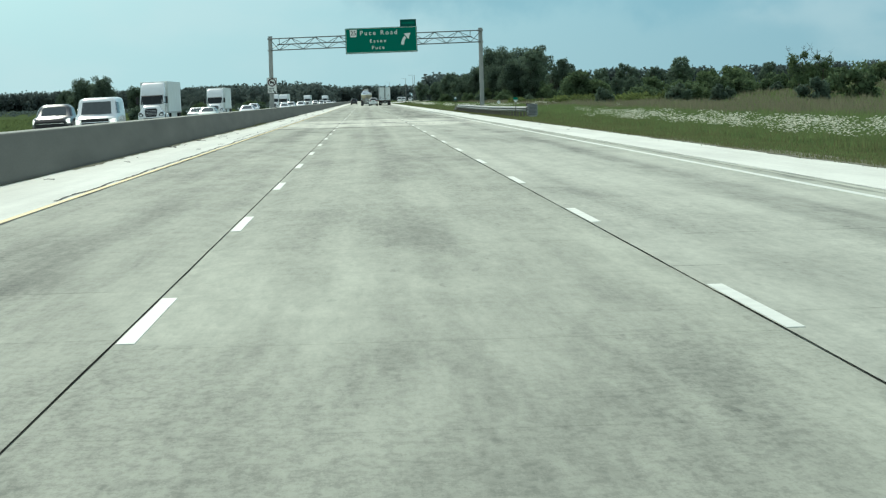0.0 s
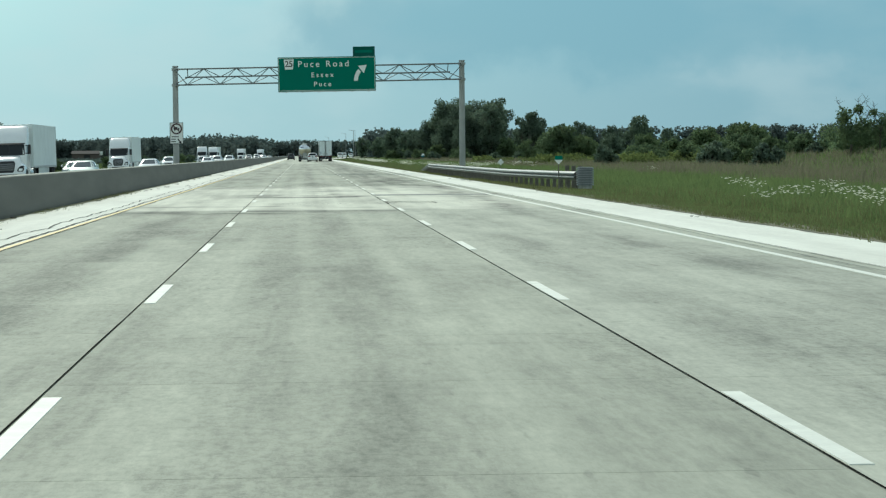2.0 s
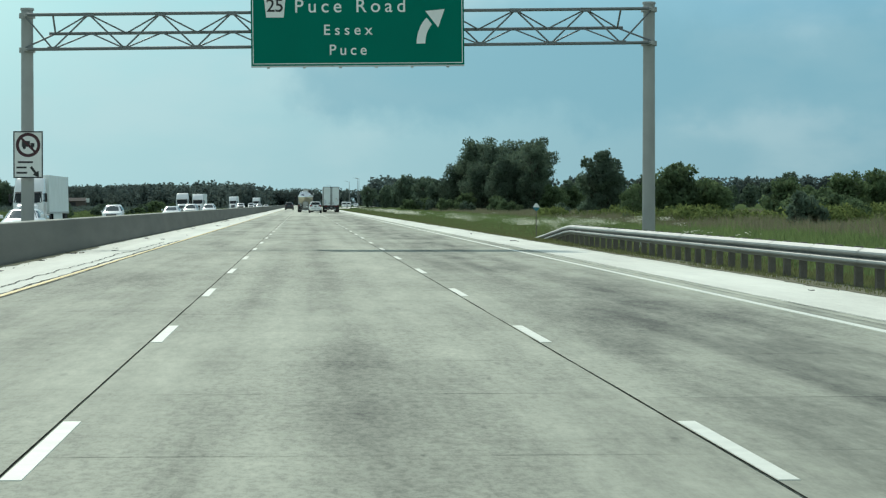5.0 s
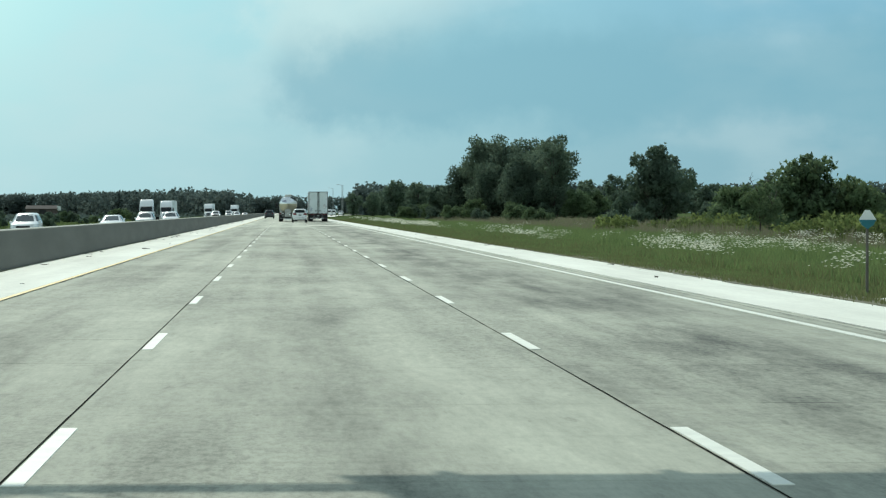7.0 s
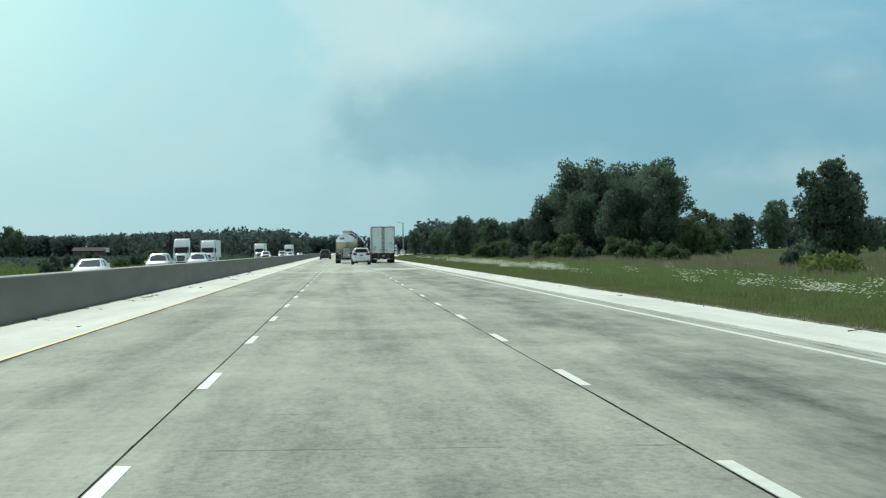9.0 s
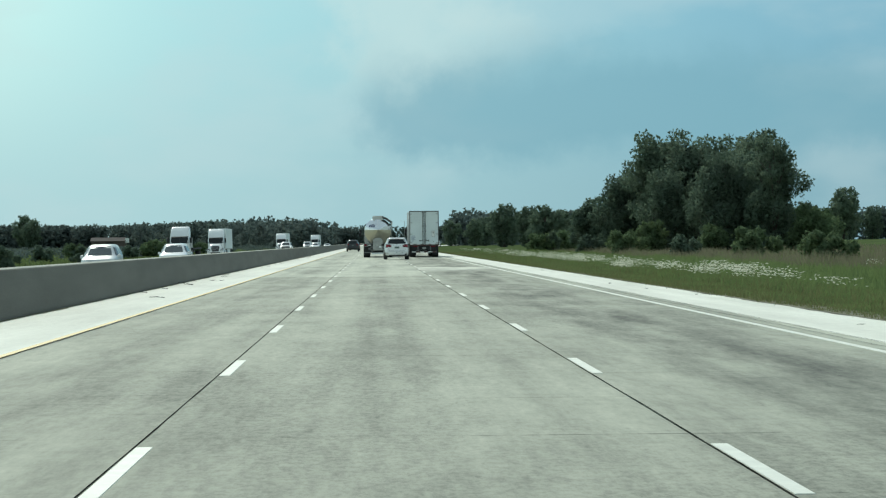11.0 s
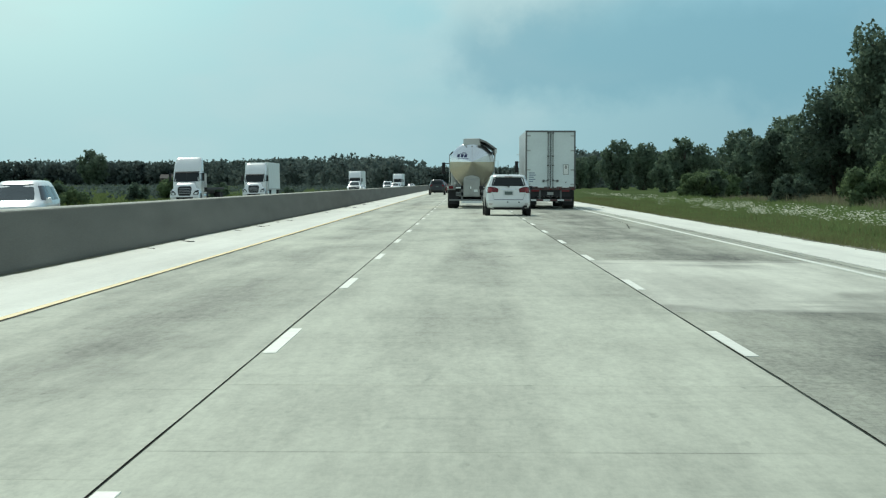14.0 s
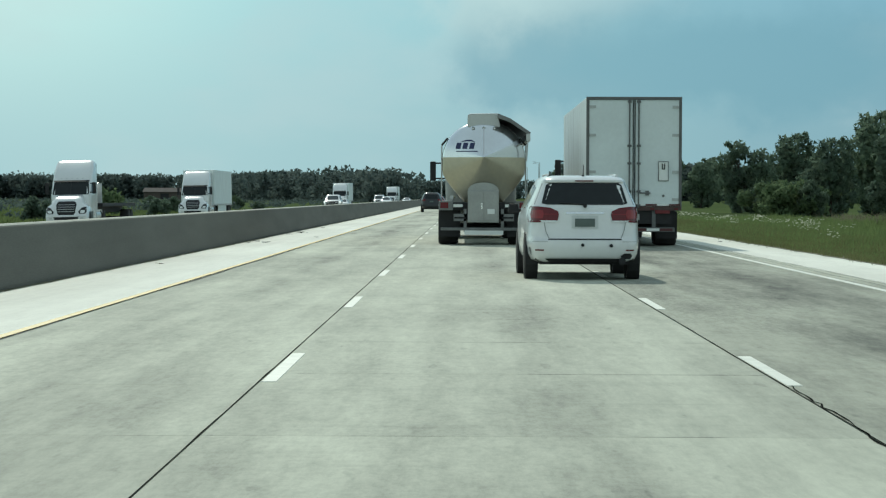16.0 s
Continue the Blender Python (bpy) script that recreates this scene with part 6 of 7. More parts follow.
# kind, across, along, scale, turn; the first of a kind is the one built above
PLANTING = (
    (oak_b, 30.2, 606, 0.86, 50), (oak_a, 34.0, 600, 1.12, 120), (oak_b, 36.8, 596, 1.14, 200), (oak_a, 40.0, 606, 1.10, 260), (tall_c, 44.2, 598, 1.04, 20), (oak_b, 42.5, 590, 1.18, 10), (oak_b, 37.5, 615, 1.18, 75),
    (oak_b, 33, 585, 0.85, 80), (oak_b, 38.5, 580, 1.0, 310), (oak_a, 52, 660, 0.5, 30), (oak_b, 58, 670, 0.6, 100), (tall_c, 34.2, 610, 1.0, 200),
    (round_d, 27.3, 620, 0.74, 160), (small_e, 43, 560, 0.95, 0), (small_e, 49.5, 590, 0.95, 70), (small_e, 30, 576, 0.72, 140), (small_e, 34, 562, 0.62, 10), (round_d, 24.5, 640, 0.36, 60),
    (round_d, 38.6, 450, 1.0, 0), (small_e, 43.5, 480, 0.75, 30), (bush_g, 36.0, 446, 0.9, 0), (bush_g, 42.0, 440, 1.1, 90), (bush_f, 46, 452, 0.9, 40),
    (small_e, 33.4, 354, 1.0, 200), (small_e, 35.6, 353, 0.74, 10), (small_e, 34.2, 384, 0.72, 100), (bush_f, 35.5, 386, 0.9, 60), (bush_f, 32.8, 380, 0.7, 10),
    (bush_g, 34.7, 250, 1.05, 0), (bush_f, 38, 262, 0.85, 30), (bush_g, 40, 256, 0.95, 70), (bush_g, 30, 285, 1.0, 150), (bush_f, 46, 300, 1.05, 0), (dead_h, 53.6, 284, 1.05, 0), (dead_h, 56.8, 286, 0.9, 150), (dead_h, 27.6, 340, 0.70, 40), (tall_c, 40.3, 563, 0.87, 140), (oak_b, 38.6, 572, 0.96, 15), (oak_a, 36.2, 568, 0.84, 70), (bush_g, 43, 214, 1.1, 200), (bush_f, 50, 230, 1.1, 90),
    (small_e, 52, 330, 0.9, 0), (small_e, 46, 372, 0.8, 60), (small_e, 60, 410, 1.0, 90), (small_e, 68, 430, 1.1, 10), (bush_f, 55, 400, 1.2, 50), (bush_f, 62, 350, 1.3, 0), (bush_f, 40, 320, 0.8, 70), (bush_g, 58, 300, 1.2, 20),
    (oak_b, 38.6, 700, 0.86, 0), (oak_a, 43, 712, 0.72, 90), (round_d, 33, 690, 0.62, 20), (oak_b, 36, 760, 0.5, 200), (round_d, 44, 800, 0.9, 0), (oak_b, 50, 770, 0.75, 60), (oak_a, 36, 840, 0.62, 30), (round_d, 30, 735, 0.68, 90),
    (oak_b, 44, 915, 0.72, 0), (oak_a, 42, 976, 0.96, 40), (oak_b, 38, 1030, 0.8, 90), (round_d, 35, 960, 1.0, 50), (oak_a, 48, 1060, 0.95, 0), (oak_b, 34, 1120, 0.8, 40), (oak_a, 40, 1180, 0.9, 10), (oak_b, 30, 1240, 0.85, 100), (oak_a, 58, 880, 0.8, 10), (oak_b, 64, 940, 0.9, 50), (oak_a, 54, 1010, 0.9, 80),
    (oak_a, 62, 690, 0.7, 200), (oak_b, 72, 720, 0.75, 10), (oak_a, 84, 700, 0.7, 80), (oak_b, 95, 740, 0.72, 140), (oak_a, 108, 760, 0.74, 0), (round_d, 76, 640, 0.75, 30), (round_d, 90, 610, 0.7, 60), (oak_b, 120, 800, 0.8, 30), (oak_a, 135, 860, 0.85, 60), (oak_a, 150, 900, 0.9, 10),
    (oak_b, 66, 800, 0.8, 0), (oak_a, 78, 840, 0.85, 33), (oak_b, 92, 880, 0.85, 99), (oak_a, 96, 985, 1.0, 5), (oak_b, 108, 1000, 1.15, 130), (oak_a, 121, 1010, 1.0, 60), (oak_b, 130, 1000, 1.3, 20), (oak_a, 138, 1045, 1.05, 60), (oak_b, 150, 1060, 0.9, 20),
    (round_d, 48, 420, 0.5, 10), (round_d, 55, 480, 0.6, 70), (bush_g, 30, 420, 0.8, 0), (bush_f, 28.5, 470, 0.75, 40), (bush_g, 26, 520, 0.9, 80), (bush_f, 30, 510, 0.9, 10), (bush_f, 25.5, 560, 0.9, 30), (bush_g, 24.5, 590, 1.0, 60), (bush_f, 22.5, 640, 0.9, 0),
    (oak_a, -42.8, 410, 0.60, 0), (oak_b, -47.2, 420, 0.66, 90), (oak_b, -38.6, 425, 0.52, 200), (round_d, -45, 432, 0.85, 30), (oak_b, -51, 428, 0.5, 20), (oak_a, -165, 1540, 1.25, 0), (round_d, -170, 1552, 1.5, 90), (bush_f, -30, 470, 0.6, 0), (bush_g, -33, 560, 0.7, 30), (bush_f, -36, 640, 0.8, 60), (bush_g, -29, 720, 0.8, 90),
)
# a bank of bushes on the rise beside the meadow, and weeds in front of it
bank_rnd = random.Random(404)
BANK = [(bank_rnd.choice((bush_f, bush_f, bush_g, small_e)), 38 + 50 * u + bank_rnd.uniform(-2, 2), 318 - 50 * u + bank_rnd.uniform(-22, 22), bank_rnd.uniform(0.62, 1.0), bank_rnd.uniform(0, 360)) for u in (i / 37 for i in range(38))]
BANK = [(k, x, y, s * (0.55 if k is small_e else 1.0), a) for k, x, y, s, a in BANK]
BANK += [(weed_i, bank_rnd.uniform(27, 46), bank_rnd.uniform(275, 345), bank_rnd.uniform(0.6, 1.25), bank_rnd.uniform(0, 360)) for _ in range(26)]
BANK += [(weed_i, bank_rnd.uniform(26, 40), bank_rnd.uniform(345, 420), bank_rnd.uniform(0.6, 1.2), bank_rnd.uniform(0, 360)) for _ in range(12)]
BANK += [(bank_rnd.choice((bush_f, bush_g)), 27 + 30 * u + bank_rnd.uniform(-3, 6), 680 + 200 * u + bank_rnd.uniform(-25, 25), bank_rnd.uniform(0.8, 1.3), bank_rnd.uniform(0, 360)) for u in (i / 17 for i in range(18))]
BANK += [(bank_rnd.choice((bush_f, bush_g, bush_g)), -27 - 14 * bank_rnd.random() ** 2, y + bank_rnd.uniform(-12, 12), bank_rnd.uniform(0.5, 1.0), bank_rnd.uniform(0, 360)) for y in range(250, 900, 26)]
placed = set()


def far_kind(kind, x, y, size, turn):
    """Trees of the far hedgerows are one plainer kind; the low rows behind the meadow are younger."""
    if y > 650 and kind in (oak_a, oak_b, round_d):
        return far_oak, x, y, size * (0.72 if 60 < x and y < 900 else 1.0), turn
    return kind, x, y, size, turn


for kind, x, y, size, turn in (far_kind(*row) for row in list(PLANTING) + BANK):
    m = pose(x, y, ground_height(x, y) - 0.2, 0, 0, turn)
    if kind.name not in placed:
        placed.add(kind.name)
        kind.matrix_basis = m @ Matrix.Scale(size, 4)
    else:
        c = copy_thing(kind, m)
        c.scale = (size, size, size)


def wood(name, blocks, seed, label, material, size):
    """A far wood as one crown mass: overlapping lobes along its edge with leaf clumps."""
    rng = np.random.default_rng(seed)
    cs, rs = [], []
    for x0, y0, x1, y1, n, h in blocks:
        for i in range(n):
            u = rng.random()
            x, y = x0 + (x1 - x0) * u + rng.normal() * 5, y0 + (y1 - y0) * u + rng.normal() * 8
            hh = h * rng.uniform(0.87, 0.98)
            for z in np.arange(1.5, hh - 1.0, 2.6):
                r = rng.uniform(2.6, 4.2) * (1.0 if z < hh - 4 else 0.8)
                cs.append((x + rng.normal() * 1.6, y + rng.normal() * 1.6, z + ground_height(x, y)))
                rs.append(r)
    v, f, soft = leaf_cloud(rng, cs, rs, int(len(cs) * 21), size)
    tagged(part(name, raw_mesh(name, v, f, material, soft), material), label, "wood", kind="stuff")


# both far woods carry the haze in their leaf colour
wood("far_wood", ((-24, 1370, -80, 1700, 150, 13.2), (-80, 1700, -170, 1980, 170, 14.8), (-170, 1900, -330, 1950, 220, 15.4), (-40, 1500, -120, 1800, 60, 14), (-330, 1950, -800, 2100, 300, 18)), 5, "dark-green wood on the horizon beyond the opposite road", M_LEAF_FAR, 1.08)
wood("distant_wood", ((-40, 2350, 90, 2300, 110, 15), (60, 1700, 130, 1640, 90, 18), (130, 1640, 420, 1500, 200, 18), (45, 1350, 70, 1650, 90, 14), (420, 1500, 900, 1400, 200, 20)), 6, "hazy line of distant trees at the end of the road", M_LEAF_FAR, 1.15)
wood("hill_bushes", ((150, 760, 330, 900, 90, 4.5), (170, 820, 360, 1000, 90, 5.5), (120, 700, 300, 780, 60, 4), (200, 1010, 420, 1010, 70, 9)), 7, "bushes covering a low hillside", M_LEAF_LIGHT, 0.6)


def scrub():
    """Dark low scrub over the fields beyond the opposite carriageway."""
    rng = np.random.default_rng(8)
    y = 640 + 760 * rng.random(800)
    x = -32 - rng.random(800) ** 1.1 * (20 + 0.13 * y)
    r = rng.uniform(0.6, 1.25, 800)
    z = np.array([ground_height(a, b) for a, b in zip(x, y)]) + r * 0.45
    v, f, soft = leaf_cloud(rng, np.stack([x, y, z], 1), r, 22000, 0.22, 0.7)
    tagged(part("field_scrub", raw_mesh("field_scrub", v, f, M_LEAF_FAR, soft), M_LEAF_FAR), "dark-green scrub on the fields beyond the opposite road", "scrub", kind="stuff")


scrub()


def meadow(name, zones, seed, material, label, lean=0.35):
    """Tufts of grass: each blade a slim triangle. Zone: x0, x1, y0, y1, tufts, blade height, blade width."""
    rng = np.random.default_rng(seed)
    vs, ts, k = [], [], 0
    for x0, x1, y0, y1, n, hgt, wid in zones:
        x, y = rng.uniform(x0, x1, n), rng.uniform(y0, y1, n)
        if name == "meadow_grass":
            keep = ~((y > 137) & (y < 243) & (x < 12.3))
            x, y = x[keep], y[keep]
            n = len(x)
        z = np.array([ground_height(a, b) for a, b in zip(x, y)])
        patch = 0.75 + 0.35 * np.sin(x * 0.9 + 1.7 * np.sin(y * 0.13)) * np.sin(y * 0.21 + x * 0.3)
        for _ in range(6):
            a = rng.uniform(0, 2 * math.pi, n)
            h = hgt * patch * rng.uniform(0.5, 1.15, n)
            bx, by = x + rng.normal(0, 0.16, n), y + rng.normal(0, 0.16, n)
            tx, ty = bx + rng.normal(0, lean, n) * h, by + rng.normal(0, lean, n) * h
            dx, dy = np.cos(a) * wid, np.sin(a) * wid
            vs.append(np.stack([np.stack([bx - dx, by - dy, z - 0.02], 1), np.stack([bx + dx, by + dy, z - 0.02], 1), np.stack([tx, ty, z + h], 1)], 1).reshape(-1, 3))
            i = k + 3 * np.arange(n)
            ts.append(np.stack([i, i + 1, i + 2], 1))
            k += 3 * n
    tagged(part(name, raw_mesh(name, np.concatenate(vs), np.concatenate(ts), material), material), label, "grass", kind="stuff")


meadow("meadow_grass", ((12.4, 16, 15, 600, 28000, 0.36, 0.022), (10.3, 12.6, 15, 640, 17000, 0.15, 0.02), (15, 26, 30, 640, 27000, 0.6, 0.034), (26, 60, 60, 640, 12000, 0.75, 0.08)), 21, M_GRASS, "tall green meadow grass beyond the hard shoulder")
meadow("verge_dry_grass", ((9.9, 12.6, 5, 640, 30000, 0.15, 0.018), (12.2, 15, 10, 640, 7000, 0.42, 0.018)), 22, M_DRY_GRASS, "short dry straw-coloured grass along the verge")
meadow("seeding_grass", ((24, 34, 60, 640, 16000, 0.95, 0.03), (34, 70, 100, 640, 10000, 1.0, 0.06)), 23, M_SEED_GRASS, "tall purple-brown seeding grass across the meadow")
meadow("far_side_grass", ((-60, -23.5, 60, 800, 14000, 0.5, 0.13),), 24, M_GRASS_DARK, "green grass beyond the opposite carriageway")


def flowers():
    """White flower heads on stems, in drifts along the verge."""
    rng = np.random.default_rng(31)
    vs, ts, k = [], [], 0
    drifts = [(13.0, 34, 0.6, 6, 260), (13.0, 46, 0.7, 7, 380), (13.2, 62, 0.8, 7, 400), (13.0, 78, 0.6, 6, 320), (12.6, 92, 0.5, 6, 240), (12.6, 106, 0.5, 6, 200), (16.5, 60, 1.2, 9, 120), (12.4, 250, 0.5, 4, 90), (17.8, 288, 1.0, 7, 400), (13.2, 277, 0.4, 5, 240), (21.5, 303, 2.2, 9, 300), (27, 322, 2.5, 10, 160), (12.8, 318, 0.7, 10, 300), (13.0, 345, 0.8, 8, 120), (17.4, 306, 0.8, 5, 100), (12.5, 398, 0.4, 12, 520), (12.5, 432, 0.4, 14, 600), (12.8, 468, 0.5, 12, 460), (13.0, 510, 0.7, 16, 460), (13.6, 570, 1.3, 30, 300), (17, 200, 3, 40, 120), (20, 420, 5, 60, 160)]
    for cx, cy, sx, sy, n in drifts:
        for _ in range(n // 9):
            gx, gy = rng.normal(cx, sx), rng.normal(cy, sy)
            tall = rng.uniform(0.3, 0.62)
            if rng.random() > 0.3 + 0.9 * math.sin(gy * 0.21 + 1.3 * math.sin(gy * 0.057)) ** 2:
                continue
            for _ in range(rng.integers(10, 46)):
                x, y = gx + rng.normal(0, 0.2), gy + rng.normal(0, 0.55)
                if x < 11.9:
                    continue
                h = tall + rng.uniform(0.0, 0.2)
                z = ground_height(x, y)
                r = rng.uniform(0.02, 0.046)
                tilt = rng.normal(0, 0.13, 2)
                vs.append((x, y, z + h - 0.006))
                for i in range(6):
                    a = math.pi / 3 * i
                    vs.append((x + r * math.cos(a), y + r * math.sin(a), z + h + r * (tilt[0] * math.cos(a) + tilt[1] * math.sin(a)) + 0.006))
                ts += [(k, k + 1 + i, k + 1 + (i + 1) % 6) for i in range(6)]
                k += 7
    tagged(part("wild_flowers", raw_mesh("wild_flowers", vs, ts, M_PETAL), M_PETAL), "drifts of white wild carrot flowers in the verge", "flowers", kind="stuff")


flowers()


# ---- the lanes' slabs and dashes, piece by piece ----
slab_meshes = {}


def slab_mesh(width, length, material):
    key = (round(width, 3), length, material.name)
    if key not in slab_meshes:
        g, c = 0.0025, 0.002
        s = Shape()
        e = 0.0018
        outer = [(g, e), (width - g, e), (width - g, length - e), (g, length - e)]
        inner = [(g + c, e + c), (width - g - c, e + c), (width - g - c, length - e - c), (g + c, length - e - c)]
        s.rings([[(x, y, -0.02) for x, y in outer], [(x, y, -0.008) for x, y in outer], [(x, y, 0.0) for x, y in inner]])
        slab_meshes[key] = s.mesh("slab")
        slab_meshes[key].materials.append(material)
    return slab_meshes[key]


dash_mesh = Shape().quadbox((-0.055, 0, 0.0), (0.055, 3.25, 0.005), 0.002).mesh("lane_dash")
dash_mesh.materials.append(M_WHITE_LINE)
for lane, (name, x0, x1) in enumerate(LANES):
    y, i = SLABS_FROM, lane
    while y < SLABS_TO:
        length = min(SLAB_LENGTHS[i % 4], SLABS_TO - y)
        for edge in (CHANGES[0], CHANGES[1], *(CHANGES[2:3] if lane < 2 else CHANGES[3:])):
            if y + 0.05 < edge < y + length:
                length = round(edge - y, 3)
        ob = new("slab", slab_mesh(x1 - x0, length, slab_material(lane, y)))
        ob.parent = road_beds[lane]
        ob.location = (x0, y, 0)
        y += length
        i += 1
for bed, x, shift in ((road_beds[1], 0.0, 0.0), (road_beds[2], 3.75, -0.18)):
    for k in range(0, 70):
        ob = new("lane_dash", dash_mesh)
        ob.parent = bed
        ob.location = (x, 12 * k + shift, 0.0005)
patch = tagged(part("pavement_patch", Shape().quadbox((3.72, 129.7, -0.01), (7.6, 131.7, 0.004), 0.01), M_PATCH), "dark grey repair patch across the right lane", "patch", kind="structure")


# ---- cracks, litter and far furniture ----
def crack(points, width, label, seed, material=None):
    """A ragged crack along a few corner points."""
    rnd = random.Random(seed)
    s = Shape()
    for (xa, ya), (xb, yb) in zip(points, points[1:]):
        n = max(3, int(math.hypot(xb - xa, yb - ya) / 0.25))
        row = [(xa + (xb - xa) * i / n + rnd.uniform(-0.02, 0.02), ya + (yb - ya) * i / n + rnd.uniform(-0.035, 0.035), width * rnd.uniform(0.4, 1.3)) for i in range(n + 1)]
        k = len(s.v)
        along = abs(yb - ya) > abs(xb - xa)
        for x, y, w in row:
            s.v += [(x - w / 2, y, 0.004), (x + w / 2, y, 0.004)] if along else [(x, y - w / 2, 0.004), (x, y + w / 2, 0.004)]
        s.f += [[k + 2 * i, k + 2 * i + 1, k + 2 * i + 3, k + 2 * i + 2] for i in range(n)]
    return tagged(part("pavement_crack", s, material or M_SEAL), label, "crack", kind="structure")


for k, (pts, wid) in enumerate((([(3.57, 119.4), (3.87, 118.9), (4.24, 119.6), (5.5, 119.6), (5.7, 119.3)], 0.12), ([(3.87, 118.7), (5.0, 118.8)], 0.16), ([(3.75, 118.0), (4.9, 117.9)], 0.10), ([(4.99, 118.7), (5.04, 117.1)], 0.05), ([(4.47, 117.0), (5.04, 117.0)], 0.13), ([(3.3, 117.1), (3.99, 117.1)], 0.12), ([(3.74, 119.8), (3.70, 116.3)], 0.025), ([(6.05, 118.8), (6.6, 118.8)], 0.12), ([(5.62, 117.0), (5.76, 117.0)], 0.16))):
    crack(pts, wid, "dark sealed crack in the right lane", 30 + k)
crack([(0.2, 117.1), (1.2, 117.2), (2.2, 117.1), (3.6, 117.15)], 0.06, "thin transverse crack across the middle lane", 2)
crack([(0.55, 126.6), (1.2, 126.5)], 0.07, "short dark crack in the middle lane", 3, M_ASPHALT)
crack([(-0.1, 113.0), (-0.05, 116.5)], 0.014, "ragged widened joint between lanes", 4)
crack([(3.70, 120.5), (3.66, 123.0), (3.70, 127.0), (3.66, 131.5)], 0.014, "ragged widened joint between lanes", 5)
crack([(3.68, 404.0), (3.70, 411.0)], 0.016, "ragged widened joint between lanes", 6)
crack([(1.95, 457.7), (2.3, 457.6), (2.4, 457.9), (2.85, 457.7)], 0.07, "dark scraped crack across the middle lane", 7, M_PATCH)
crack([(3.66, 486.0), (3.72, 492.5)], 0.016, "ragged widened joint between lanes", 8)
crack([(0.1, 420.0), (1.8, 420.05), (3.6, 420.0)], 0.05, "straight joint where older paving meets newer", 9)
crack([(-2.7, 420.05), (-0.1, 420.0)], 0.05, "straight joint where older paving meets newer", 10)
crack([(6.4, 486.0), (6.9, 495.0), (7.0, 505.0)], 0.03, "long thin crack in the right lane", 11)


def litter():
    """Twigs and scraps blown against the barrier's foot and the shoulder's edge."""
    rnd = random.Random(77)
    proto = []
    for k in range(4):
        s = Shape()
        p = Vector((0, 0, 0.02))
        for _ in range(5):
            q = p + Vector((rnd.uniform(-0.14, 0.16), rnd.uniform(-0.3, 0.35), rnd.uniform(-0.015, 0.03)))
            q.z = max(0.015, q.z)
            s.tube(p, q, rnd.uniform(0.012, 0.03), 0.010, 5)
            p = q if rnd.random() < 0.6 else p
        proto.append(s.mesh("debris"))
        proto[-1].materials.append(M_RUBBER if k % 2 else M_BARK)
    for i in range(120):
        y = rnd.uniform(20, 600) if i < 100 else rnd.uniform(60, 215)
        x = rnd.choice((rnd.uniform(-5.0, -4.5), rnd.uniform(-5.0, -4.4), rnd.uniform(-4.8, -3.4), rnd.uniform(-5.0, -4.2), rnd.uniform(8.8, 9.7)))
        ob = new("debris", proto[i % 4])
        ob.matrix_basis = pose(x, y, 0.0, 0, 0, rnd.uniform(0, 360)) @ Matrix.Scale(rnd.uniform(0.2, 0.62), 4)
        tagged(ob, "scrap of dark twig or tyre rubber on the shoulder", "debris", group="scraps on the shoulder")


litter()
wobbly_line("barrier_foot_dirt", -5.04, 0.13, 10, 700, 0.004, M_SOIL, "ragged line of dirt along the barrier's foot", 0.02, 0.9, 12)
wobbly_line("yellow_side_crack", -3.10, 0.055, 22, 236, 0.004, M_ASPHALT, "ragged crumbling joint beside the yellow line", 0.028, 0.45, 13)
wobbly_line("shoulder_crack", -3.42, 0.035, 78, 232, 0.004, M_ASPHALT, "broken second crack along the narrow shoulder", 0.05, 0.5, 14)
wobbly_line("yellow_line_edge", X_YELLOW + 0.062, 0.018, 236, 700, 0.004, M_SEAL, "thin dark joint along the yellow line", 0.004, 0.9, 15)
wobbly_line("barrier_foot_soil", -4.98, 0.26, 40, 222, 0.005, M_SOIL, "drift of soil along the barrier's foot", 0.05, 0.5, 16)
meadow("barrier_weeds", ((-5.04, -4.90, 84, 205, 260, 0.10, 0.012), (-5.04, -4.86, 108, 150, 150, 0.18, 0.014)), 25, M_DRY_GRASS, "thin weeds growing at the barrier's foot")


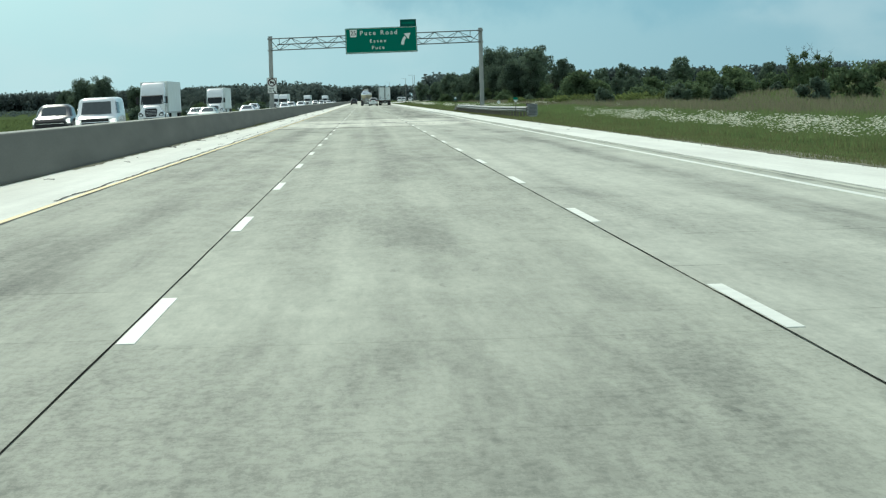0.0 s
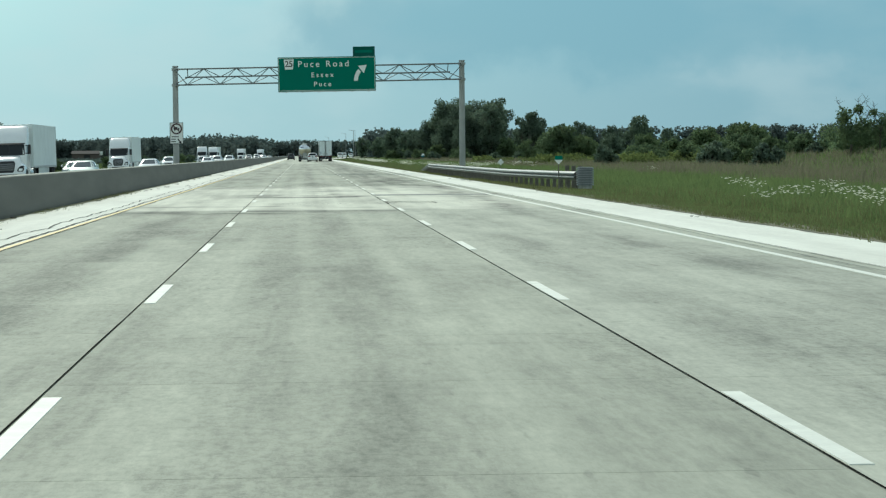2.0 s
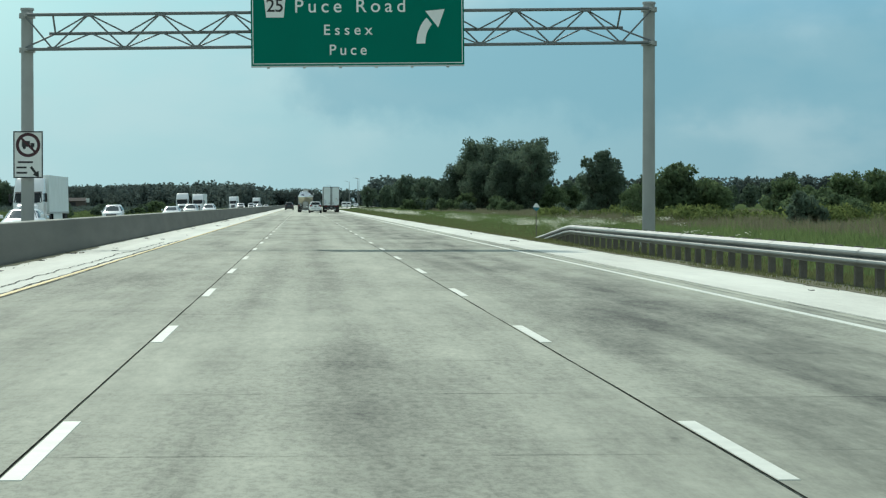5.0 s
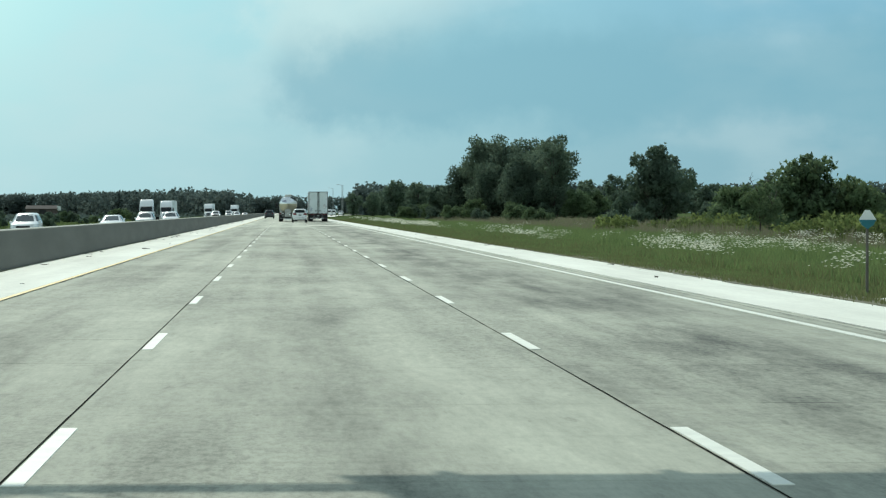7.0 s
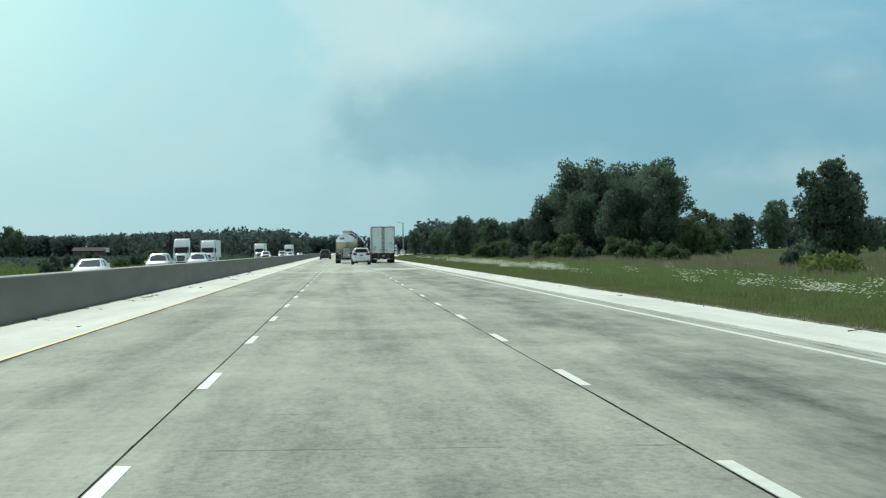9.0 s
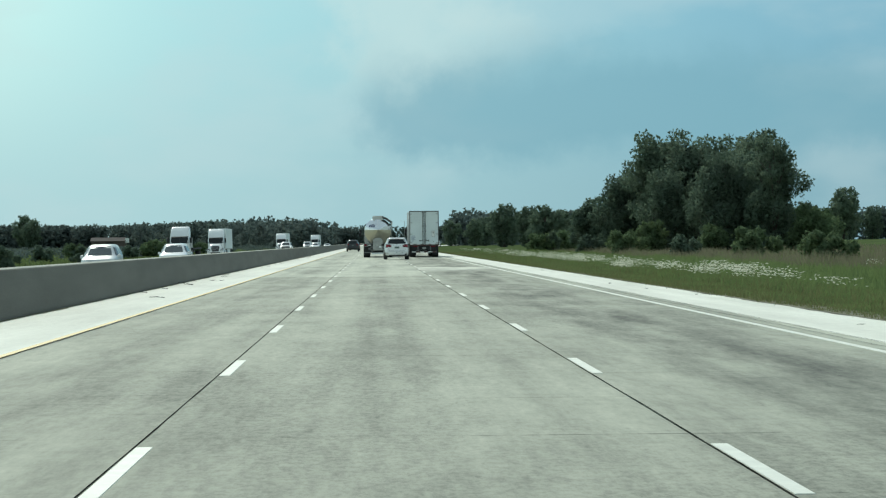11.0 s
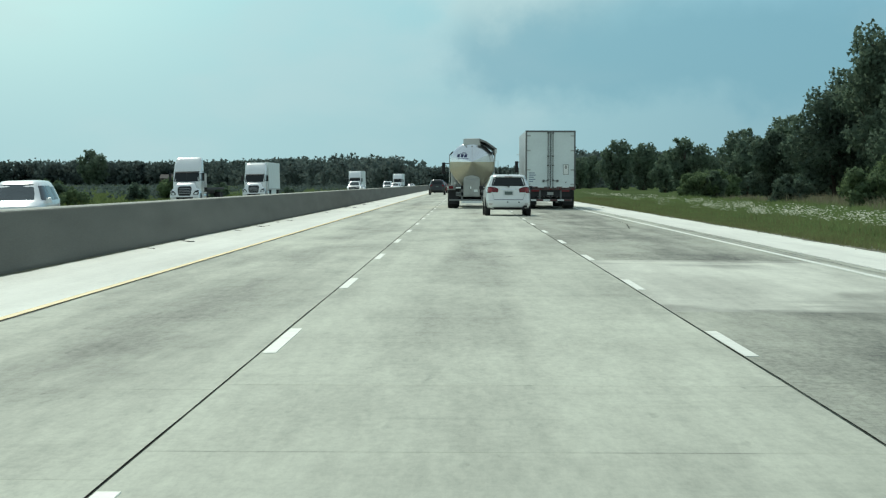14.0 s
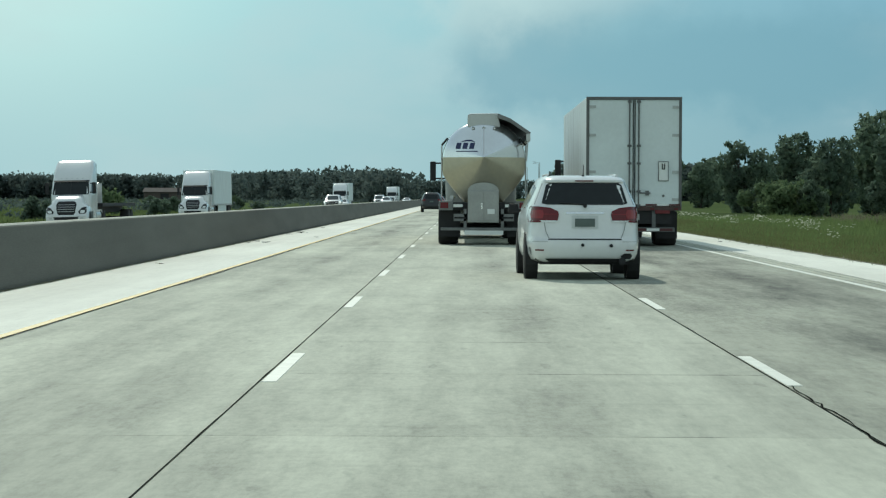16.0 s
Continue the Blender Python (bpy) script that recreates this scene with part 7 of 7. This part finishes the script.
def build_barn():
    b = thing("barn", "low brown farm shed far across the fields", "barn", at=(-124, 1515, -0.05))
    part("wall", Shape().quadbox((-9, 0, 0), (7, 8, 2.9)), M_BARN_WALL, b)
    part("roof", Shape().prism([(-0.6, 2.9), (4, 4.6), (8.6, 2.9), (8.6, 3.05), (4, 4.8), (-0.6, 3.05)], -9.4, 7.4, "x"), M_BARN_ROOF, b)
    part("white_gable", Shape().quadbox((7.02, 1, 2.2), (8.6, 6, 4.4)), M_SIGN_WHITE, b)
    part("door", Shape().quadbox((-2, -0.06, 0), (1.5, -0.005, 2.4)), M_CHASSIS, b)


M_BARN_WALL = mat("weathered_boards", (0.10, 0.08, 0.072), 0.9, vary=0.2, scale=0.6)
M_BARN_ROOF = mat("dull_tin_roof", (0.07, 0.06, 0.058), 0.9, vary=0.15, scale=0.4)
build_barn()


def build_mast(x, y, h):
    m = thing("light_mast", "tall grey lighting mast by the far interchange", "street lamp", group="lighting masts", at=(x, y, -0.1))
    part("pole", Shape().tube((0, 0, 0), (0, 0, h), 0.20, 0.09, 10), M_POST_STEEL, m, smooth=True)
    part("arm", Shape().tube((0, 0, h - 0.2), (-1.8, 0, h + 0.2), 0.06, 0.05, 8), M_POST_STEEL, m)
    part("luminaire", Shape().quadbox((-2.6, -0.18, h + 0.12), (-1.7, 0.18, h + 0.28), 0.03), M_GALV, m)


for mast in ((29.5, 1412, 14.5), (26.5, 1480, 13.5), (33.5, 1560, 16.0), (19, 1700, 13.0)):
    build_mast(*mast)
ramp = Shape()
edge = [(10.1 + 26 * ((y - 880) / 520) ** 1.6, y) for y in range(880, 1401, 40)]
ramp.v = [p for x, y in edge for p in ((x, y, 0.01), (x + 5.5, y, 0.01))]
ramp.f = [[2 * i, 2 * i + 1, 2 * i + 3, 2 * i + 2] for i in range(len(edge) - 1)]
tagged(part("exit_ramp", ramp, M_SHOULDER), "pale exit ramp curving off to the right", "ramp", kind="structure")
for kind, x, y, turn in ((white_van, 18.6, 1080, -4), (white_suv, 22.6, 1140, -5), (white_van, 15.9, 1010, -3)):
    tagged(copy_thing(kind, pose(x, y, 0.012, 0, 0, turn)), "white vehicle leaving by the far exit ramp", group="vehicles on the ramp")
